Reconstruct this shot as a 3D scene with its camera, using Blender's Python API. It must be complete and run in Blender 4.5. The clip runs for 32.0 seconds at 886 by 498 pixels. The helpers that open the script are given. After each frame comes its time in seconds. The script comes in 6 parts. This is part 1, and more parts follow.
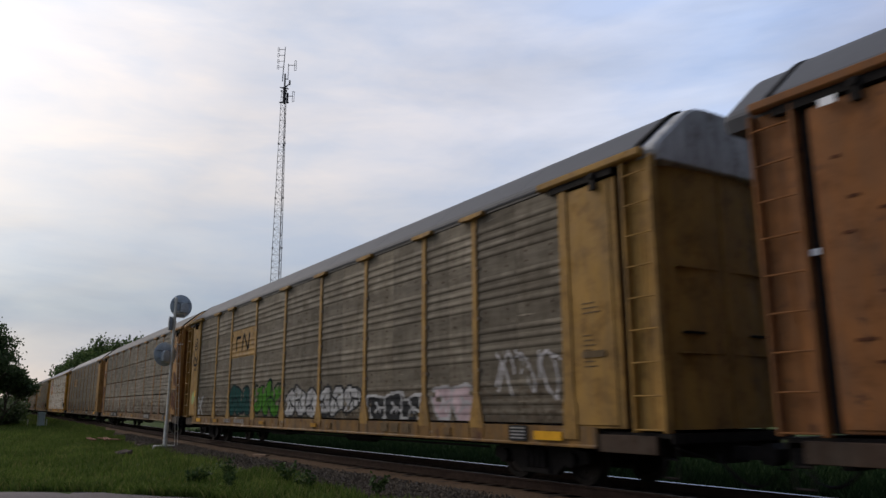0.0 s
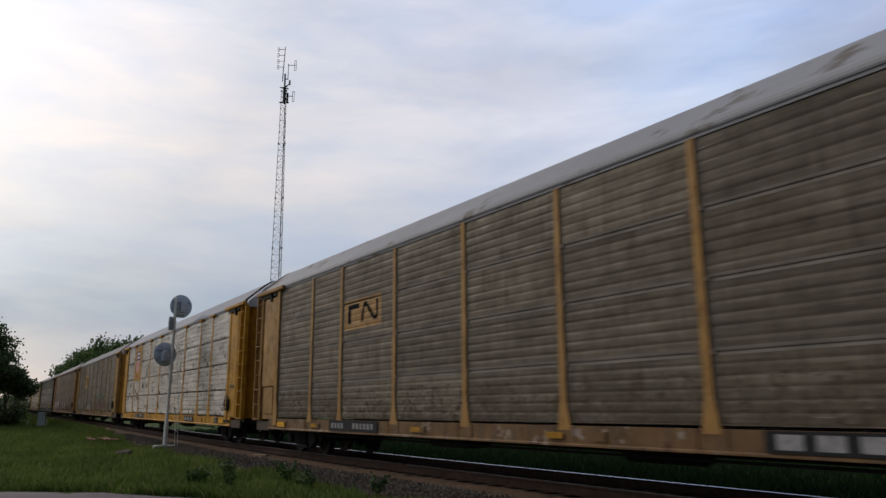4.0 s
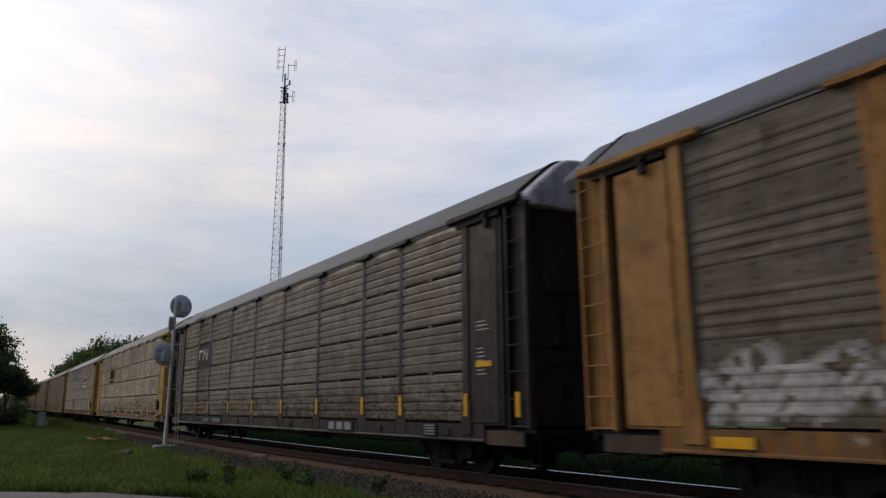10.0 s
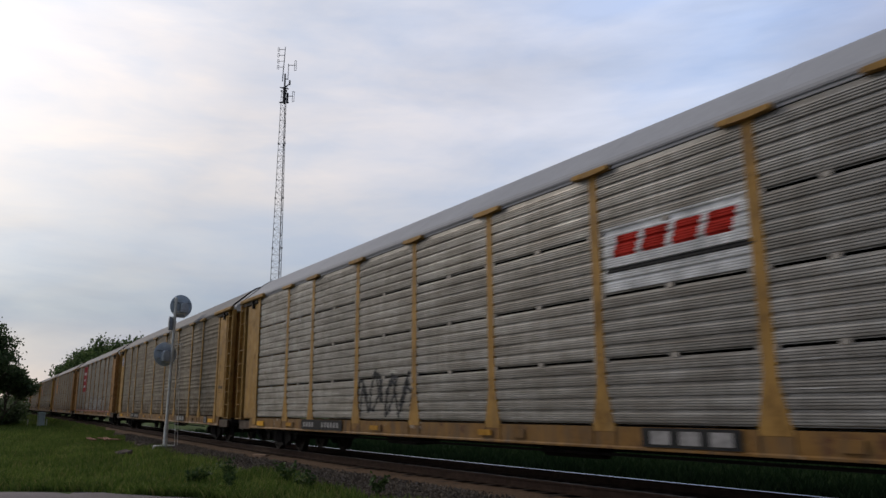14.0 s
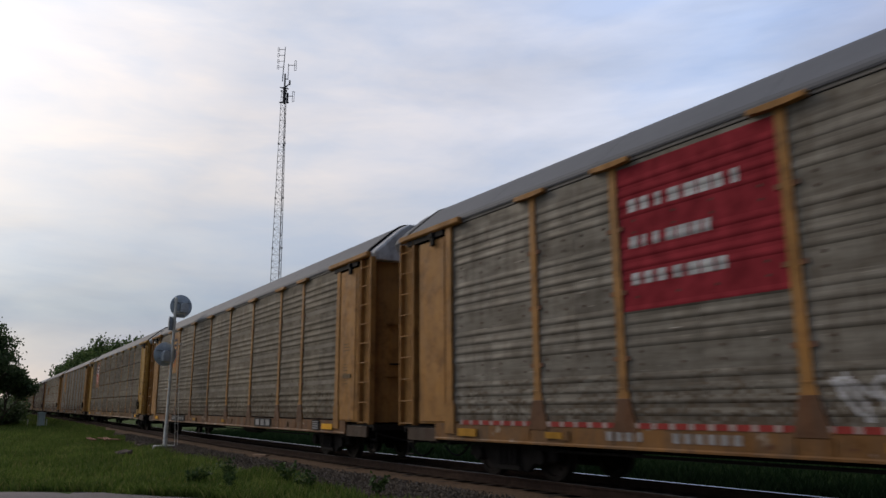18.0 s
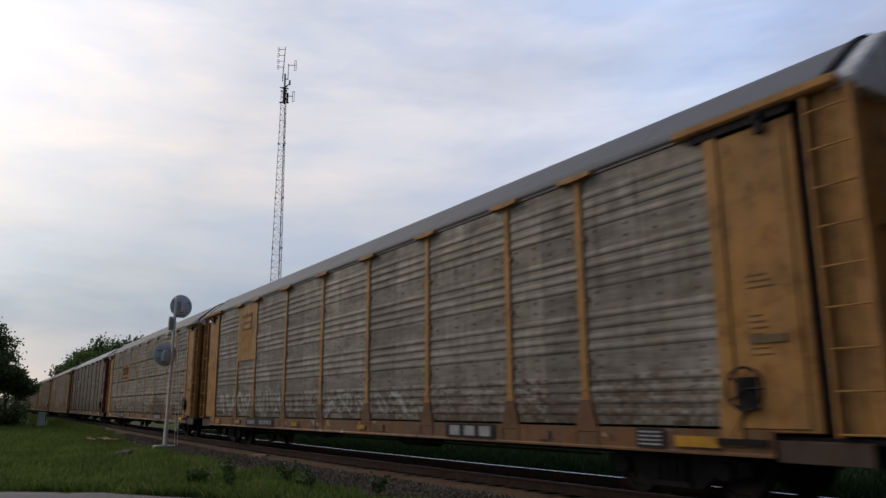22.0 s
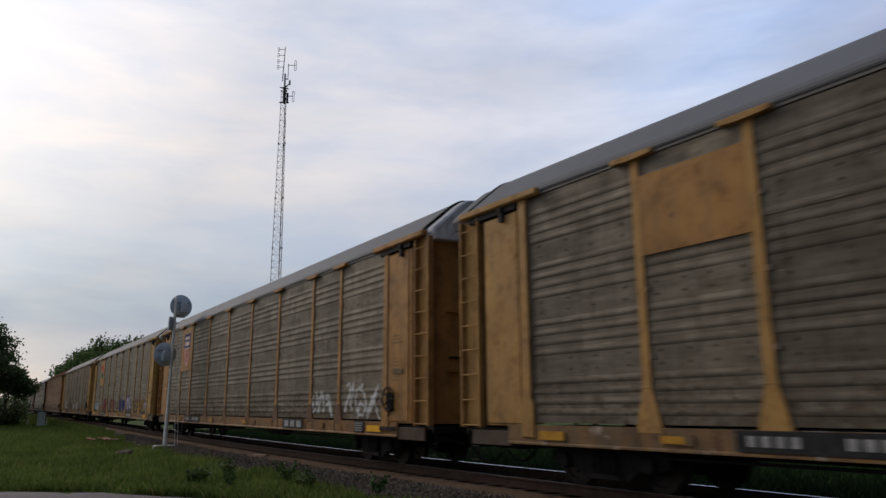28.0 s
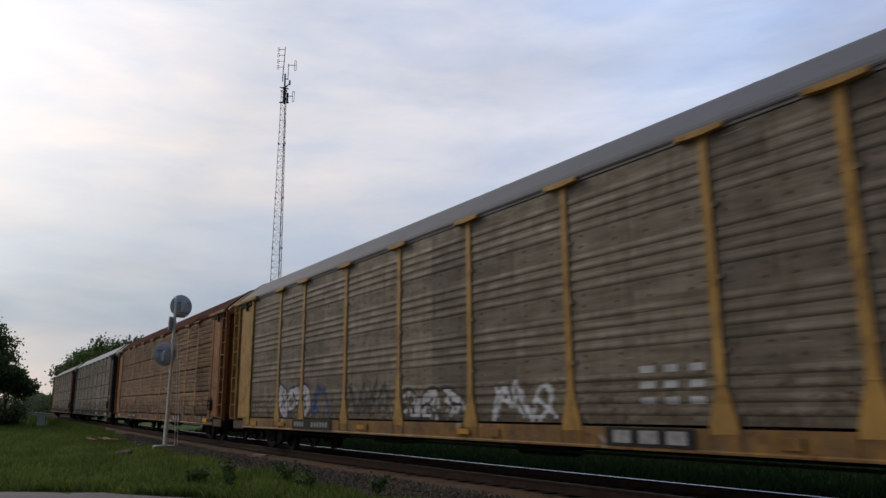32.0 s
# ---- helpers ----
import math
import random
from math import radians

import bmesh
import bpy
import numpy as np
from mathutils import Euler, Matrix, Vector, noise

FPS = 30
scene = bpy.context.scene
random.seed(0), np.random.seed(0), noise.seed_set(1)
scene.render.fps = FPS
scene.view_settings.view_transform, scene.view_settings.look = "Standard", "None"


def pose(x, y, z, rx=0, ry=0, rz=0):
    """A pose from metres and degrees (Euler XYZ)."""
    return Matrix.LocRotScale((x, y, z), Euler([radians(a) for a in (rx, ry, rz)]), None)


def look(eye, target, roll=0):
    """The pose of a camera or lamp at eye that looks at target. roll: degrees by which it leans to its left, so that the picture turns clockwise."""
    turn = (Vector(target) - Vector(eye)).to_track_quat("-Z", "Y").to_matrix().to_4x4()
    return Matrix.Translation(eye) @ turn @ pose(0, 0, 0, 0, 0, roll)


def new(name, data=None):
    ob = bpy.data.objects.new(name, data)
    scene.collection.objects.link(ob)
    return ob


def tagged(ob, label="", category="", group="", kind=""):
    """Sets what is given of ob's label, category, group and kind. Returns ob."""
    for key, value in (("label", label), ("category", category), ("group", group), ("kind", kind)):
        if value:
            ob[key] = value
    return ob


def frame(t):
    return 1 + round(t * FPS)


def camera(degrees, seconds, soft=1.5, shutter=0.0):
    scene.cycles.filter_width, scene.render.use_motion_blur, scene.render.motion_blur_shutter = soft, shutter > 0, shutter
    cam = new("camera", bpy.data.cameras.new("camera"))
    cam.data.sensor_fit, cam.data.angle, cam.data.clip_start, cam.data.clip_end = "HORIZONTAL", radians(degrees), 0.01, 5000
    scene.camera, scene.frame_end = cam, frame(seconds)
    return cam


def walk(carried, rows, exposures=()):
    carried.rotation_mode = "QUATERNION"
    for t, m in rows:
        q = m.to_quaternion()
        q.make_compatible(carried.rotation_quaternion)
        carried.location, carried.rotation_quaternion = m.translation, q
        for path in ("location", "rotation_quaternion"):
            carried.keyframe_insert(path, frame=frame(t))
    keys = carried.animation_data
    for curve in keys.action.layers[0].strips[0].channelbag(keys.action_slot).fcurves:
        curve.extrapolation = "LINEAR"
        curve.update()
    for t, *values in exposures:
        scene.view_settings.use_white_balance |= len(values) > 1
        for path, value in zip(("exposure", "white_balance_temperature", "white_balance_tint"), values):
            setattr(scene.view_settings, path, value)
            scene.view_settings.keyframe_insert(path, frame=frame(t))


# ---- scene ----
# ---------------------------------------------------------------- camera: on a tripod, it does not move
EYE = Vector((0.0, 0.0, 1.15))
AIM, TILT = radians(33.252), radians(12.10)
cam = camera(61.468, 32.0, shutter=0.2)
view = Vector((-math.cos(AIM) * math.cos(TILT), math.sin(AIM) * math.cos(TILT), math.sin(TILT)))
stand = look(EYE, EYE + view * 10, -0.356)
walk(cam, [(0, stand), (32, stand)], exposures=[(0, 0.0), (32, 0.0)])

# ---------------------------------------------------------------- plan: track along x, heights from 0.11 m above the rails
MID = 9.666                 # centre of the track at x = 0
GROUND = -0.45
RAIL = -0.108               # top of the rails
SPEED, GAIN = 16.669, 0.01519


def track_y(x):
    """The track runs past the camera and bends away a little, then goes on straight into the distance."""
    return MID + 0.01875 * ((-x - 18.0) + np.sqrt((x + 18.0) ** 2 + 64.0))


def rise(x):
    """A light grade lifts the track towards the distance."""
    return 0.00325 * ((-x - 25.0) + np.sqrt((x + 25.0) ** 2 + 100.0))


def travelled(t):
    return SPEED * t + GAIN * t * t


# ---------------------------------------------------------------- light: thin evening overcast, the sun veiled low along the track
SUN_AZ, SUN_EL = radians(203), radians(31)
sun_way = Vector((math.cos(SUN_EL) * math.cos(SUN_AZ), math.cos(SUN_EL) * math.sin(SUN_AZ), math.sin(SUN_EL)))
sun = new("sun", bpy.data.lights.new("sun", "SUN"))
sun.data.energy, sun.data.angle, sun.data.color = 1.1, radians(20), (1.0, 0.88, 0.74)
sun.matrix_world = look((0, 0, 60), Vector((0, 0, 60)) - sun_way)

world = bpy.data.worlds.new("sky")
scene.world = world
world.use_nodes = True
wt = world.node_tree
wt.nodes.clear()


def wnode(kind, **sets):
    n = wt.nodes.new(kind)
    for k, v in sets.items():
        n.inputs[k].default_value = v
    return n


def wmix(how):
    n = wt.nodes.new("ShaderNodeMix")
    n.data_type, n.blend_type = "RGBA", how
    n.inputs["Factor"].default_value = 1.0
    return n


def wramp(pairs):
    n = wt.nodes.new("ShaderNodeValToRGB")
    while len(n.color_ramp.elements) < len(pairs):
        n.color_ramp.elements.new(0.5)
    for e, (p, c) in zip(n.color_ramp.elements, pairs):
        e.position, e.color = p, (*c, 1) if len(c) == 3 else c
    return n


def wlink(a, b, i="Fac"):
    wt.links.new(a, b.inputs[i])


sky = wnode("ShaderNodeTexSky")
sky.sky_type, sky.sun_disc, sky.sun_elevation, sky.sun_rotation = "NISHITA", False, SUN_EL, math.pi / 2 - SUN_AZ
sky.air_density, sky.dust_density = 1.0, 2.0
coord = wnode("ShaderNodeTexCoord")
stretch = wnode("ShaderNodeMapping")
stretch.inputs["Rotation"].default_value = (0.20, 0.10, radians(30))
stretch.inputs["Scale"].default_value = (1.0, 1.3, 5.0)
wlink(coord.outputs["Generated"], stretch, "Vector")
puff = wnode("ShaderNodeTexNoise", Scale=1.7, Detail=8.0, Roughness=0.55, Distortion=0.5)
wlink(stretch.outputs[0], puff, "Vector")
veil = wnode("ShaderNodeTexNoise", Scale=4.2, Detail=6.0, Roughness=0.55, Distortion=0.3)
wlink(stretch.outputs[0], veil, "Vector")
cover = wramp([(0.36, (0, 0, 0)), (0.60, (1, 1, 1))])
wlink(puff.outputs["Fac"], cover)
# the cloud sheet brightens towards the veiled sun, and greys low down where it is seen edge on
glow = wnode("ShaderNodeVectorMath")
glow.operation = "DOT_PRODUCT"
wlink(coord.outputs["Generated"], glow, 0)
glow.inputs[1].default_value = sun_way
lit = wramp([(0.0, (0.16, 0.18, 0.23)), (0.2, (0.44, 0.51, 0.69)), (0.36, (0.59, 0.715, 0.95)), (0.60, (0.645, 0.695, 0.80)), (0.80, (0.73, 0.74, 0.77)),
             (0.93, (1.05, 1.04, 1.03)), (1.0, (1.35, 1.26, 1.18))])
wlink(glow.outputs["Value"], lit)
parts = wnode("ShaderNodeSeparateXYZ")
wlink(coord.outputs["Generated"], parts, "Vector")
low = wramp([(0.0, (1.0, 0.87, 0.85)), (0.05, (0.80, 0.74, 0.75)), (0.12, (0.56, 0.61, 0.66)), (0.20, (0.80, 0.81, 0.83)), (0.30, (1.08, 1.02, 0.98)), (0.40, (1.06, 1.02, 1.02)), (0.54, (0.94, 0.97, 1.06))])
wlink(parts.outputs["Z"], low)
shade = wramp([(0.34, (0.87, 0.92, 0.99)), (0.66, (1.08, 1.04, 1.00))])
wlink(veil.outputs["Fac"], shade)
sheet = wmix("MULTIPLY")
wt.links.new(lit.outputs["Color"], sheet.inputs[6])
wt.links.new(shade.outputs["Color"], sheet.inputs[7])
sheet2 = wmix("MULTIPLY")
wt.links.new(sheet.outputs[2], sheet2.inputs[6])
wt.links.new(low.outputs["Color"], sheet2.inputs[7])
# clear air between the streaks
blue = wmix("MULTIPLY")
wt.links.new(sky.outputs["Color"], blue.inputs[6])
blue.inputs[7].default_value = (0.10, 0.10, 0.10, 1)
mixed = wmix("MIX")
thick = wnode("ShaderNodeMapRange")
thick.inputs["To Min"].default_value, thick.inputs["To Max"].default_value = 0.70, 1.0
wlink(cover.outputs["Color"], thick, "Value")
wlink(thick.outputs[0], mixed, "Factor")
wt.links.new(blue.outputs[2], mixed.inputs[6])
wt.links.new(sheet2.outputs[2], mixed.inputs[7])
back = wnode("ShaderNodeBackground", Strength=1.0)
wt.links.new(mixed.outputs[2], back.inputs["Color"])
wout = wnode("ShaderNodeOutputWorld")
wlink(back.outputs[0], wout, "Surface")


# ---------------------------------------------------------------- materials
def shader(name, rough=0.6, metal=0.0, spec=0.4):
    m = bpy.data.materials.new(name)
    m.use_nodes = True
    nt = m.node_tree
    b = nt.nodes["Principled BSDF"]
    b.inputs["Roughness"].default_value, b.inputs["Metallic"].default_value = rough, metal
    b.inputs["Specular IOR Level"].default_value = spec
    return m, nt, b


def ramp(nt, src, pairs):
    n = nt.nodes.new("ShaderNodeValToRGB")
    while len(n.color_ramp.elements) < len(pairs):
        n.color_ramp.elements.new(0.5)
    for e, (p, c) in zip(n.color_ramp.elements, pairs):
        e.position, e.color = p, (*c, 1) if len(c) == 3 else c
    nt.links.new(src, n.inputs["Fac"])
    return n.outputs["Color"]


def mixc(nt, fac, a, b, how="MIX"):
    n = nt.nodes.new("ShaderNodeMix")
    n.data_type, n.blend_type = "RGBA", how
    for sock, v in ((n.inputs["Factor"], fac), (n.inputs[6], a), (n.inputs[7], b)):
        if isinstance(v, (int, float)):
            sock.default_value = v
        elif isinstance(v, tuple):
            sock.default_value = (*v, 1)
        else:
            nt.links.new(v, sock)
    return n.outputs[2]


def own_coords(nt, scale=(1, 1, 1)):
    """Object coordinates, shifted by the piece's own random number so that pieces differ."""
    tc, info = nt.nodes.new("ShaderNodeTexCoord"), nt.nodes.new("ShaderNodeObjectInfo")
    mul = nt.nodes.new("ShaderNodeVectorMath")
    mul.operation = "SCALE"
    mul.inputs[0].default_value = (37.0, 91.0, 53.0)
    nt.links.new(info.outputs["Random"], mul.inputs["Scale"])
    mp = nt.nodes.new("ShaderNodeMapping")
    mp.inputs["Scale"].default_value = scale
    nt.links.new(tc.outputs["Object"], mp.inputs["Vector"])
    nt.links.new(mul.outputs[0], mp.inputs["Location"])
    return mp.outputs[0], info.outputs["Random"]


def noise_of(nt, vec, scale, detail=5.0, rough=0.55):
    n = nt.nodes.new("ShaderNodeTexNoise")
    n.inputs["Scale"].default_value, n.inputs["Detail"].default_value, n.inputs["Roughness"].default_value = scale, detail, rough
    nt.links.new(vec, n.inputs["Vector"])
    return n.outputs["Fac"]


def bump_of(nt, b, h, strength, dist=0.01):
    n = nt.nodes.new("ShaderNodeBump")
    n.inputs["Strength"].default_value, n.inputs["Distance"].default_value = strength, dist
    nt.links.new(h, n.inputs["Height"])
    nt.links.new(n.outputs[0], b.inputs["Normal"])


def tint(c, k):
    return tuple(min(1, v * k) for v in c)


def paint(name, col, rust=0.3, dirt=0.35, rough=0.5, patch=0.0):
    """Weathered enamel on steel: faded patches, blotches and grime running down, rust where it has chipped, here and there bare pale patches."""
    m, nt, b = shader(name, rough, 0.0, 0.13)
    vec, rnd = own_coords(nt)
    low, rnd2 = own_coords(nt, (1.0, 1.0, 0.22))
    fade = ramp(nt, noise_of(nt, vec, 1.1, 4), [(0.3, tint(col, 0.76)), (0.7, tint(col, 1.10))])
    blot = ramp(nt, noise_of(nt, vec, 2.7, 9, 0.72), [(0.34, (0.58, 0.54, 0.50)), (0.50, (0.96, 0.95, 0.94)), (0.70, (1.08, 1.08, 1.06))])
    fade = mixc(nt, 1.0, fade, blot, "MULTIPLY")
    run = ramp(nt, noise_of(nt, low, 5.0, 6, 0.6), [(0.42, (0, 0, 0)), (0.75, (1, 1, 1))])
    amt = nt.nodes.new("ShaderNodeMath")
    amt.operation = "MULTIPLY"
    nt.links.new(run, amt.inputs[0])
    amt.inputs[1].default_value = dirt
    c = mixc(nt, amt.outputs[0], fade, (0.075, 0.06, 0.046))
    if patch:
        bare = ramp(nt, noise_of(nt, vec, 2.1, 5, 0.6), [(0.66 - 0.12 * patch, (0, 0, 0)), (0.70 - 0.12 * patch, (1, 1, 1))])
        c = mixc(nt, bare, c, (0.27, 0.215, 0.165))
    chip = noise_of(nt, vec, 3.4, 8, 0.68)
    spots = ramp(nt, chip, [(0.74 - 0.26 * rust, (0, 0, 0)), (0.80 - 0.22 * rust, (1, 1, 1))])
    c = mixc(nt, spots, c, (0.085, 0.038, 0.020))
    fleck = ramp(nt, noise_of(nt, vec, 34.0, 4, 0.6), [(0.73 - 0.05 * rust, (0, 0, 0)), (0.78 - 0.05 * rust, (1, 1, 1))])
    c = mixc(nt, fleck, c, (0.10, 0.052, 0.030))
    nt.links.new(c, b.inputs["Base Color"])
    rr = ramp(nt, noise_of(nt, vec, 4.0, 4), [(0.3, (rough - 0.08,) * 3), (0.7, (min(1, rough + 0.25),) * 3)])
    nt.links.new(rr, b.inputs["Roughness"])
    fine = noise_of(nt, vec, 60, 3)
    bump_of(nt, b, fine, 0.12, 0.004)
    return m


def sheet_steel(name, col, metal=0.35, rough=0.5, spread=0.35, brown=(0.10, 0.085, 0.065), grime=0.6, dirty=1.0):
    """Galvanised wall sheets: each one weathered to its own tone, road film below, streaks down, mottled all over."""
    m, nt, b = shader(name, rough, metal, 0.16)
    vec, rnd = own_coords(nt)
    down, _ = own_coords(nt, (2.2, 1.0, 0.10))
    drip, _ = own_coords(nt, (7.0, 1.0, 0.45))
    along, _ = own_coords(nt, (0.25, 1.0, 3.0))
    rub_glint, _ = own_coords(nt, (0.8, 1.0, 22.0))
    tone = ramp(nt, rnd, [(0.0, tint(col, 1 - spread)), (0.5, col), (1.0, tint(col, 1 + spread))])
    cloud = ramp(nt, noise_of(nt, vec, 0.9, 5), [(0.25, (0.80, 0.77, 0.73)), (0.75, (1.14, 1.14, 1.14))])
    c = mixc(nt, 1.0, tone, cloud, "MULTIPLY")
    mottle = ramp(nt, noise_of(nt, vec, 3.6, 9, 0.74), [(0.34, (0.74, 0.70, 0.65)), (0.52, (1.0, 1.0, 1.0)), (0.70, (1.14, 1.14, 1.12))])
    c = mixc(nt, dirty, c, mottle, "MULTIPLY")
    run = ramp(nt, noise_of(nt, down, 3.0, 6, 0.6), [(0.38, (0, 0, 0)), (0.72, (1, 1, 1))])
    g = nt.nodes.new("ShaderNodeMath")
    g.operation = "MULTIPLY"
    nt.links.new(run, g.inputs[0])
    g.inputs[1].default_value = grime
    c = mixc(nt, g.outputs[0], c, brown)
    tear = ramp(nt, noise_of(nt, drip, 1.6, 5, 0.6), [(0.56, (1.0, 1.0, 1.0)), (0.72, (0.60, 0.55, 0.50))])
    c = mixc(nt, dirty, c, tear, "MULTIPLY")
    band = ramp(nt, noise_of(nt, along, 2.6, 5, 0.6), [(0.34, (0.70, 0.67, 0.63)), (0.66, (1.22, 1.22, 1.20))])
    c = mixc(nt, 1.0, c, band, "MULTIPLY")
    # pale scratches along the ribs, with rib-edge highlights painted into the colour
    shine = ramp(nt, noise_of(nt, rub_glint, 1.4, 4, 0.55), [(0.69, (0, 0, 0)), (0.74, (1, 1, 1))])
    c = mixc(nt, shine, c, tint(col, 2.1))
    nt.links.new(c, b.inputs["Base Color"])
    rr = ramp(nt, noise_of(nt, vec, 2.5, 4), [(0.3, (rough - 0.12,) * 3), (0.7, (min(1, rough + 0.2),) * 3)])
    nt.links.new(rr, b.inputs["Roughness"])
    bump_of(nt, b, noise_of(nt, vec, 7, 5), 0.25, 0.01)
    return m


def roof_sheet(name, col, stain=(0.15, 0.11, 0.085), patches=0.0, spec=0.14):
    """Dull roof metal, nearly even, with faint weathering and, where given, bare patches."""
    m, nt, b = shader(name, 0.68, 0.0, spec)
    vec, _ = own_coords(nt)
    soft = ramp(nt, noise_of(nt, vec, 0.5, 3), [(0.3, tint(col, 0.93)), (0.7, tint(col, 1.06))])
    fine = ramp(nt, noise_of(nt, vec, 5.0, 6, 0.65), [(0.3, (0.95, 0.95, 0.95)), (0.7, (1.04, 1.04, 1.04))])
    c = mixc(nt, 1.0, soft, fine, "MULTIPLY")
    if patches:
        spots = ramp(nt, noise_of(nt, vec, 0.9, 6, 0.6), [(0.66 - 0.2 * patches, (0, 0, 0)), (0.72 - 0.2 * patches, (1, 1, 1))])
        c = mixc(nt, spots, c, stain)
    nt.links.new(c, b.inputs["Base Color"])
    bump_of(nt, b, noise_of(nt, vec, 3, 4), 0.12, 0.01)
    return m


def earth(name, stops, scale=1.0, rough=0.95, bump=0.6, fine=24.0, bdist=0.03):
    """Ground: colour stops over two sizes of noise, in world metres."""
    m, nt, b = shader(name, rough, 0, 0.04)
    tc = nt.nodes.new("ShaderNodeTexCoord")
    big, small = noise_of(nt, tc.outputs["Object"], 0.35 * scale, 5), noise_of(nt, tc.outputs["Object"], fine * scale, 6, 0.65)
    half = nt.nodes.new("ShaderNodeMath")
    half.operation = "ADD"
    nt.links.new(big, half.inputs[0])
    nt.links.new(small, half.inputs[1])
    mid = nt.nodes.new("ShaderNodeMath")
    mid.operation = "MULTIPLY"
    nt.links.new(half.outputs[0], mid.inputs[0])
    mid.inputs[1].default_value = 0.5
    nt.links.new(ramp(nt, mid.outputs[0], stops), b.inputs["Base Color"])
    bump_of(nt, b, small, bump, bdist)
    return m


def island(name, stops, rough=0.8, spec=0.08, through_light=0.0):
    """For joined stuff: each stone, blade or leaf takes its own tone."""
    m, nt, b = shader(name, rough, 0, spec)
    g = nt.nodes.new("ShaderNodeNewGeometry")
    c = ramp(nt, g.outputs["Random Per Island"], stops)
    nt.links.new(c, b.inputs["Base Color"])
    if through_light:
        b.inputs["Subsurface Weight"].default_value = 0.0
        tr = nt.nodes.new("ShaderNodeBsdfTranslucent")
        nt.links.new(c, tr.inputs["Color"])
        mx = nt.nodes.new("ShaderNodeMixShader")
        mx.inputs[0].default_value = through_light
        out = nt.nodes["Material Output"]
        nt.links.new(b.outputs[0], mx.inputs[1])
        nt.links.new(tr.outputs[0], mx.inputs[2])
        nt.links.new(mx.outputs[0], out.inputs["Surface"])
    return m


def plain(name, col, rough=0.6, metal=0.0, vary=0.18, scale=6.0, spec=0.10):
    m, nt, b = shader(name, rough, metal, spec)
    vec, _ = own_coords(nt)
    nt.links.new(ramp(nt, noise_of(nt, vec, scale, 5), [(0.3, tint(col, 1 - vary)), (0.7, tint(col, 1 + vary))]), b.inputs["Base Color"])
    bump_of(nt, b, noise_of(nt, vec, scale * 8, 3), 0.15, 0.005)
    return m


BLACK_STEEL = plain("black running gear", (0.014, 0.012, 0.011), 0.75, 0.1, 0.35)
WHEEL = plain("wheel steel", (0.026, 0.021, 0.018), 0.55, 0.5, 0.3)
DARK_GAP = plain("black slot", (0.008, 0.008, 0.008), 0.9)
RAIL_SIDE = plain("rusty rail", (0.045, 0.027, 0.019), 0.8, 0.1, 0.3)
RAIL_TOP = plain("polished rail head", (0.55, 0.55, 0.55), 0.16, 1.0, 0.05)
# near rail: its dark reflection is put into the colour and roughness
RAIL_DARK_REFLECTION = plain("rail head with dark reflection in colour", (0.16, 0.14, 0.13), 0.6, 0.6, 0.1)
TIE = plain("weathered tie", (0.036, 0.026, 0.020), 0.9, 0.0, 0.4, 4.0)
GALV = plain("galvanised mast", (0.60, 0.57, 0.50), 0.5, 0.3, 0.15)
SIGNAL_GREY = plain("signal disc", (0.42, 0.47, 0.51), 0.55, 0.2, 0.15)
HOUSING = plain("pale signal housing", (0.40, 0.41, 0.41), 0.55, 0.2, 0.2)
SIGNAL_DARK = plain("signal housing", (0.24, 0.25, 0.26), 0.5, 0.2, 0.2)
CONCRETE = plain("concrete", (0.36, 0.35, 0.32), 0.9, 0, 0.2)
CABINET = plain("cabinet aluminium", (0.46, 0.53, 0.50), 0.5, 0.3, 0.1)
LATTICE = plain("tower steel", (0.075, 0.07, 0.072), 0.6, 0.4, 0.2)
ANTENNA = plain("antenna metal", (0.22, 0.22, 0.24), 0.5, 0.4, 0.1)
PLANK = plain("old planks", (0.17, 0.085, 0.055), 0.9, 0, 0.3)
WHITE_MARK = plain("white stencil", (0.42, 0.40, 0.37), 0.7, 0, 0.25, 9)
STENCIL = plain("worn dark stencil", (0.11, 0.075, 0.04), 0.7, 0, 0.3, 9)
BLACK_MARK = plain("black stencil", (0.02, 0.02, 0.02), 0.7, 0, 0.3, 9)
DULL_REFLECT = plain("dull yellow reflector", (0.33, 0.165, 0.02), 0.6, 0, 0.25)
REFLECT = plain("yellow reflector", (0.62, 0.31, 0.018), 0.4, 0, 0.15)
TAPE_PALE = plain("dull white tape", (0.30, 0.25, 0.22), 0.6, 0, 0.2)
REFLECT_RED = plain("red reflector", (0.24, 0.035, 0.028), 0.4, 0, 0.15)
GRASS_GROUND = earth("grass ground", [(0.30, (0.03, 0.042, 0.014)), (0.5, (0.058, 0.082, 0.026)), (0.7, (0.09, 0.098, 0.04))])
GRAVEL = earth("gravel lot", [(0.30, (0.110, 0.094, 0.088)), (0.5, (0.170, 0.147, 0.137)), (0.7, (0.235, 0.206, 0.192))], 1.0, 0.95, 0.7, 30.0)
BALLAST = earth("ballast bed", [(0.32, (0.030, 0.022, 0.016)), (0.5, (0.064, 0.050, 0.037)), (0.68, (0.11, 0.090, 0.070))], 1.0, 0.95, 1.0, 12.0, 0.06)
DUST = earth("brown dust", [(0.30, (0.055, 0.036, 0.024)), (0.5, (0.090, 0.059, 0.038)), (0.7, (0.125, 0.084, 0.055))], 1.0, 0.95, 0.8, 10.0, 0.04)
STONES = island("ballast stones", [(0.0, (0.036, 0.028, 0.020)), (0.5, (0.078, 0.062, 0.046)), (1.0, (0.15, 0.125, 0.098))], 0.9)
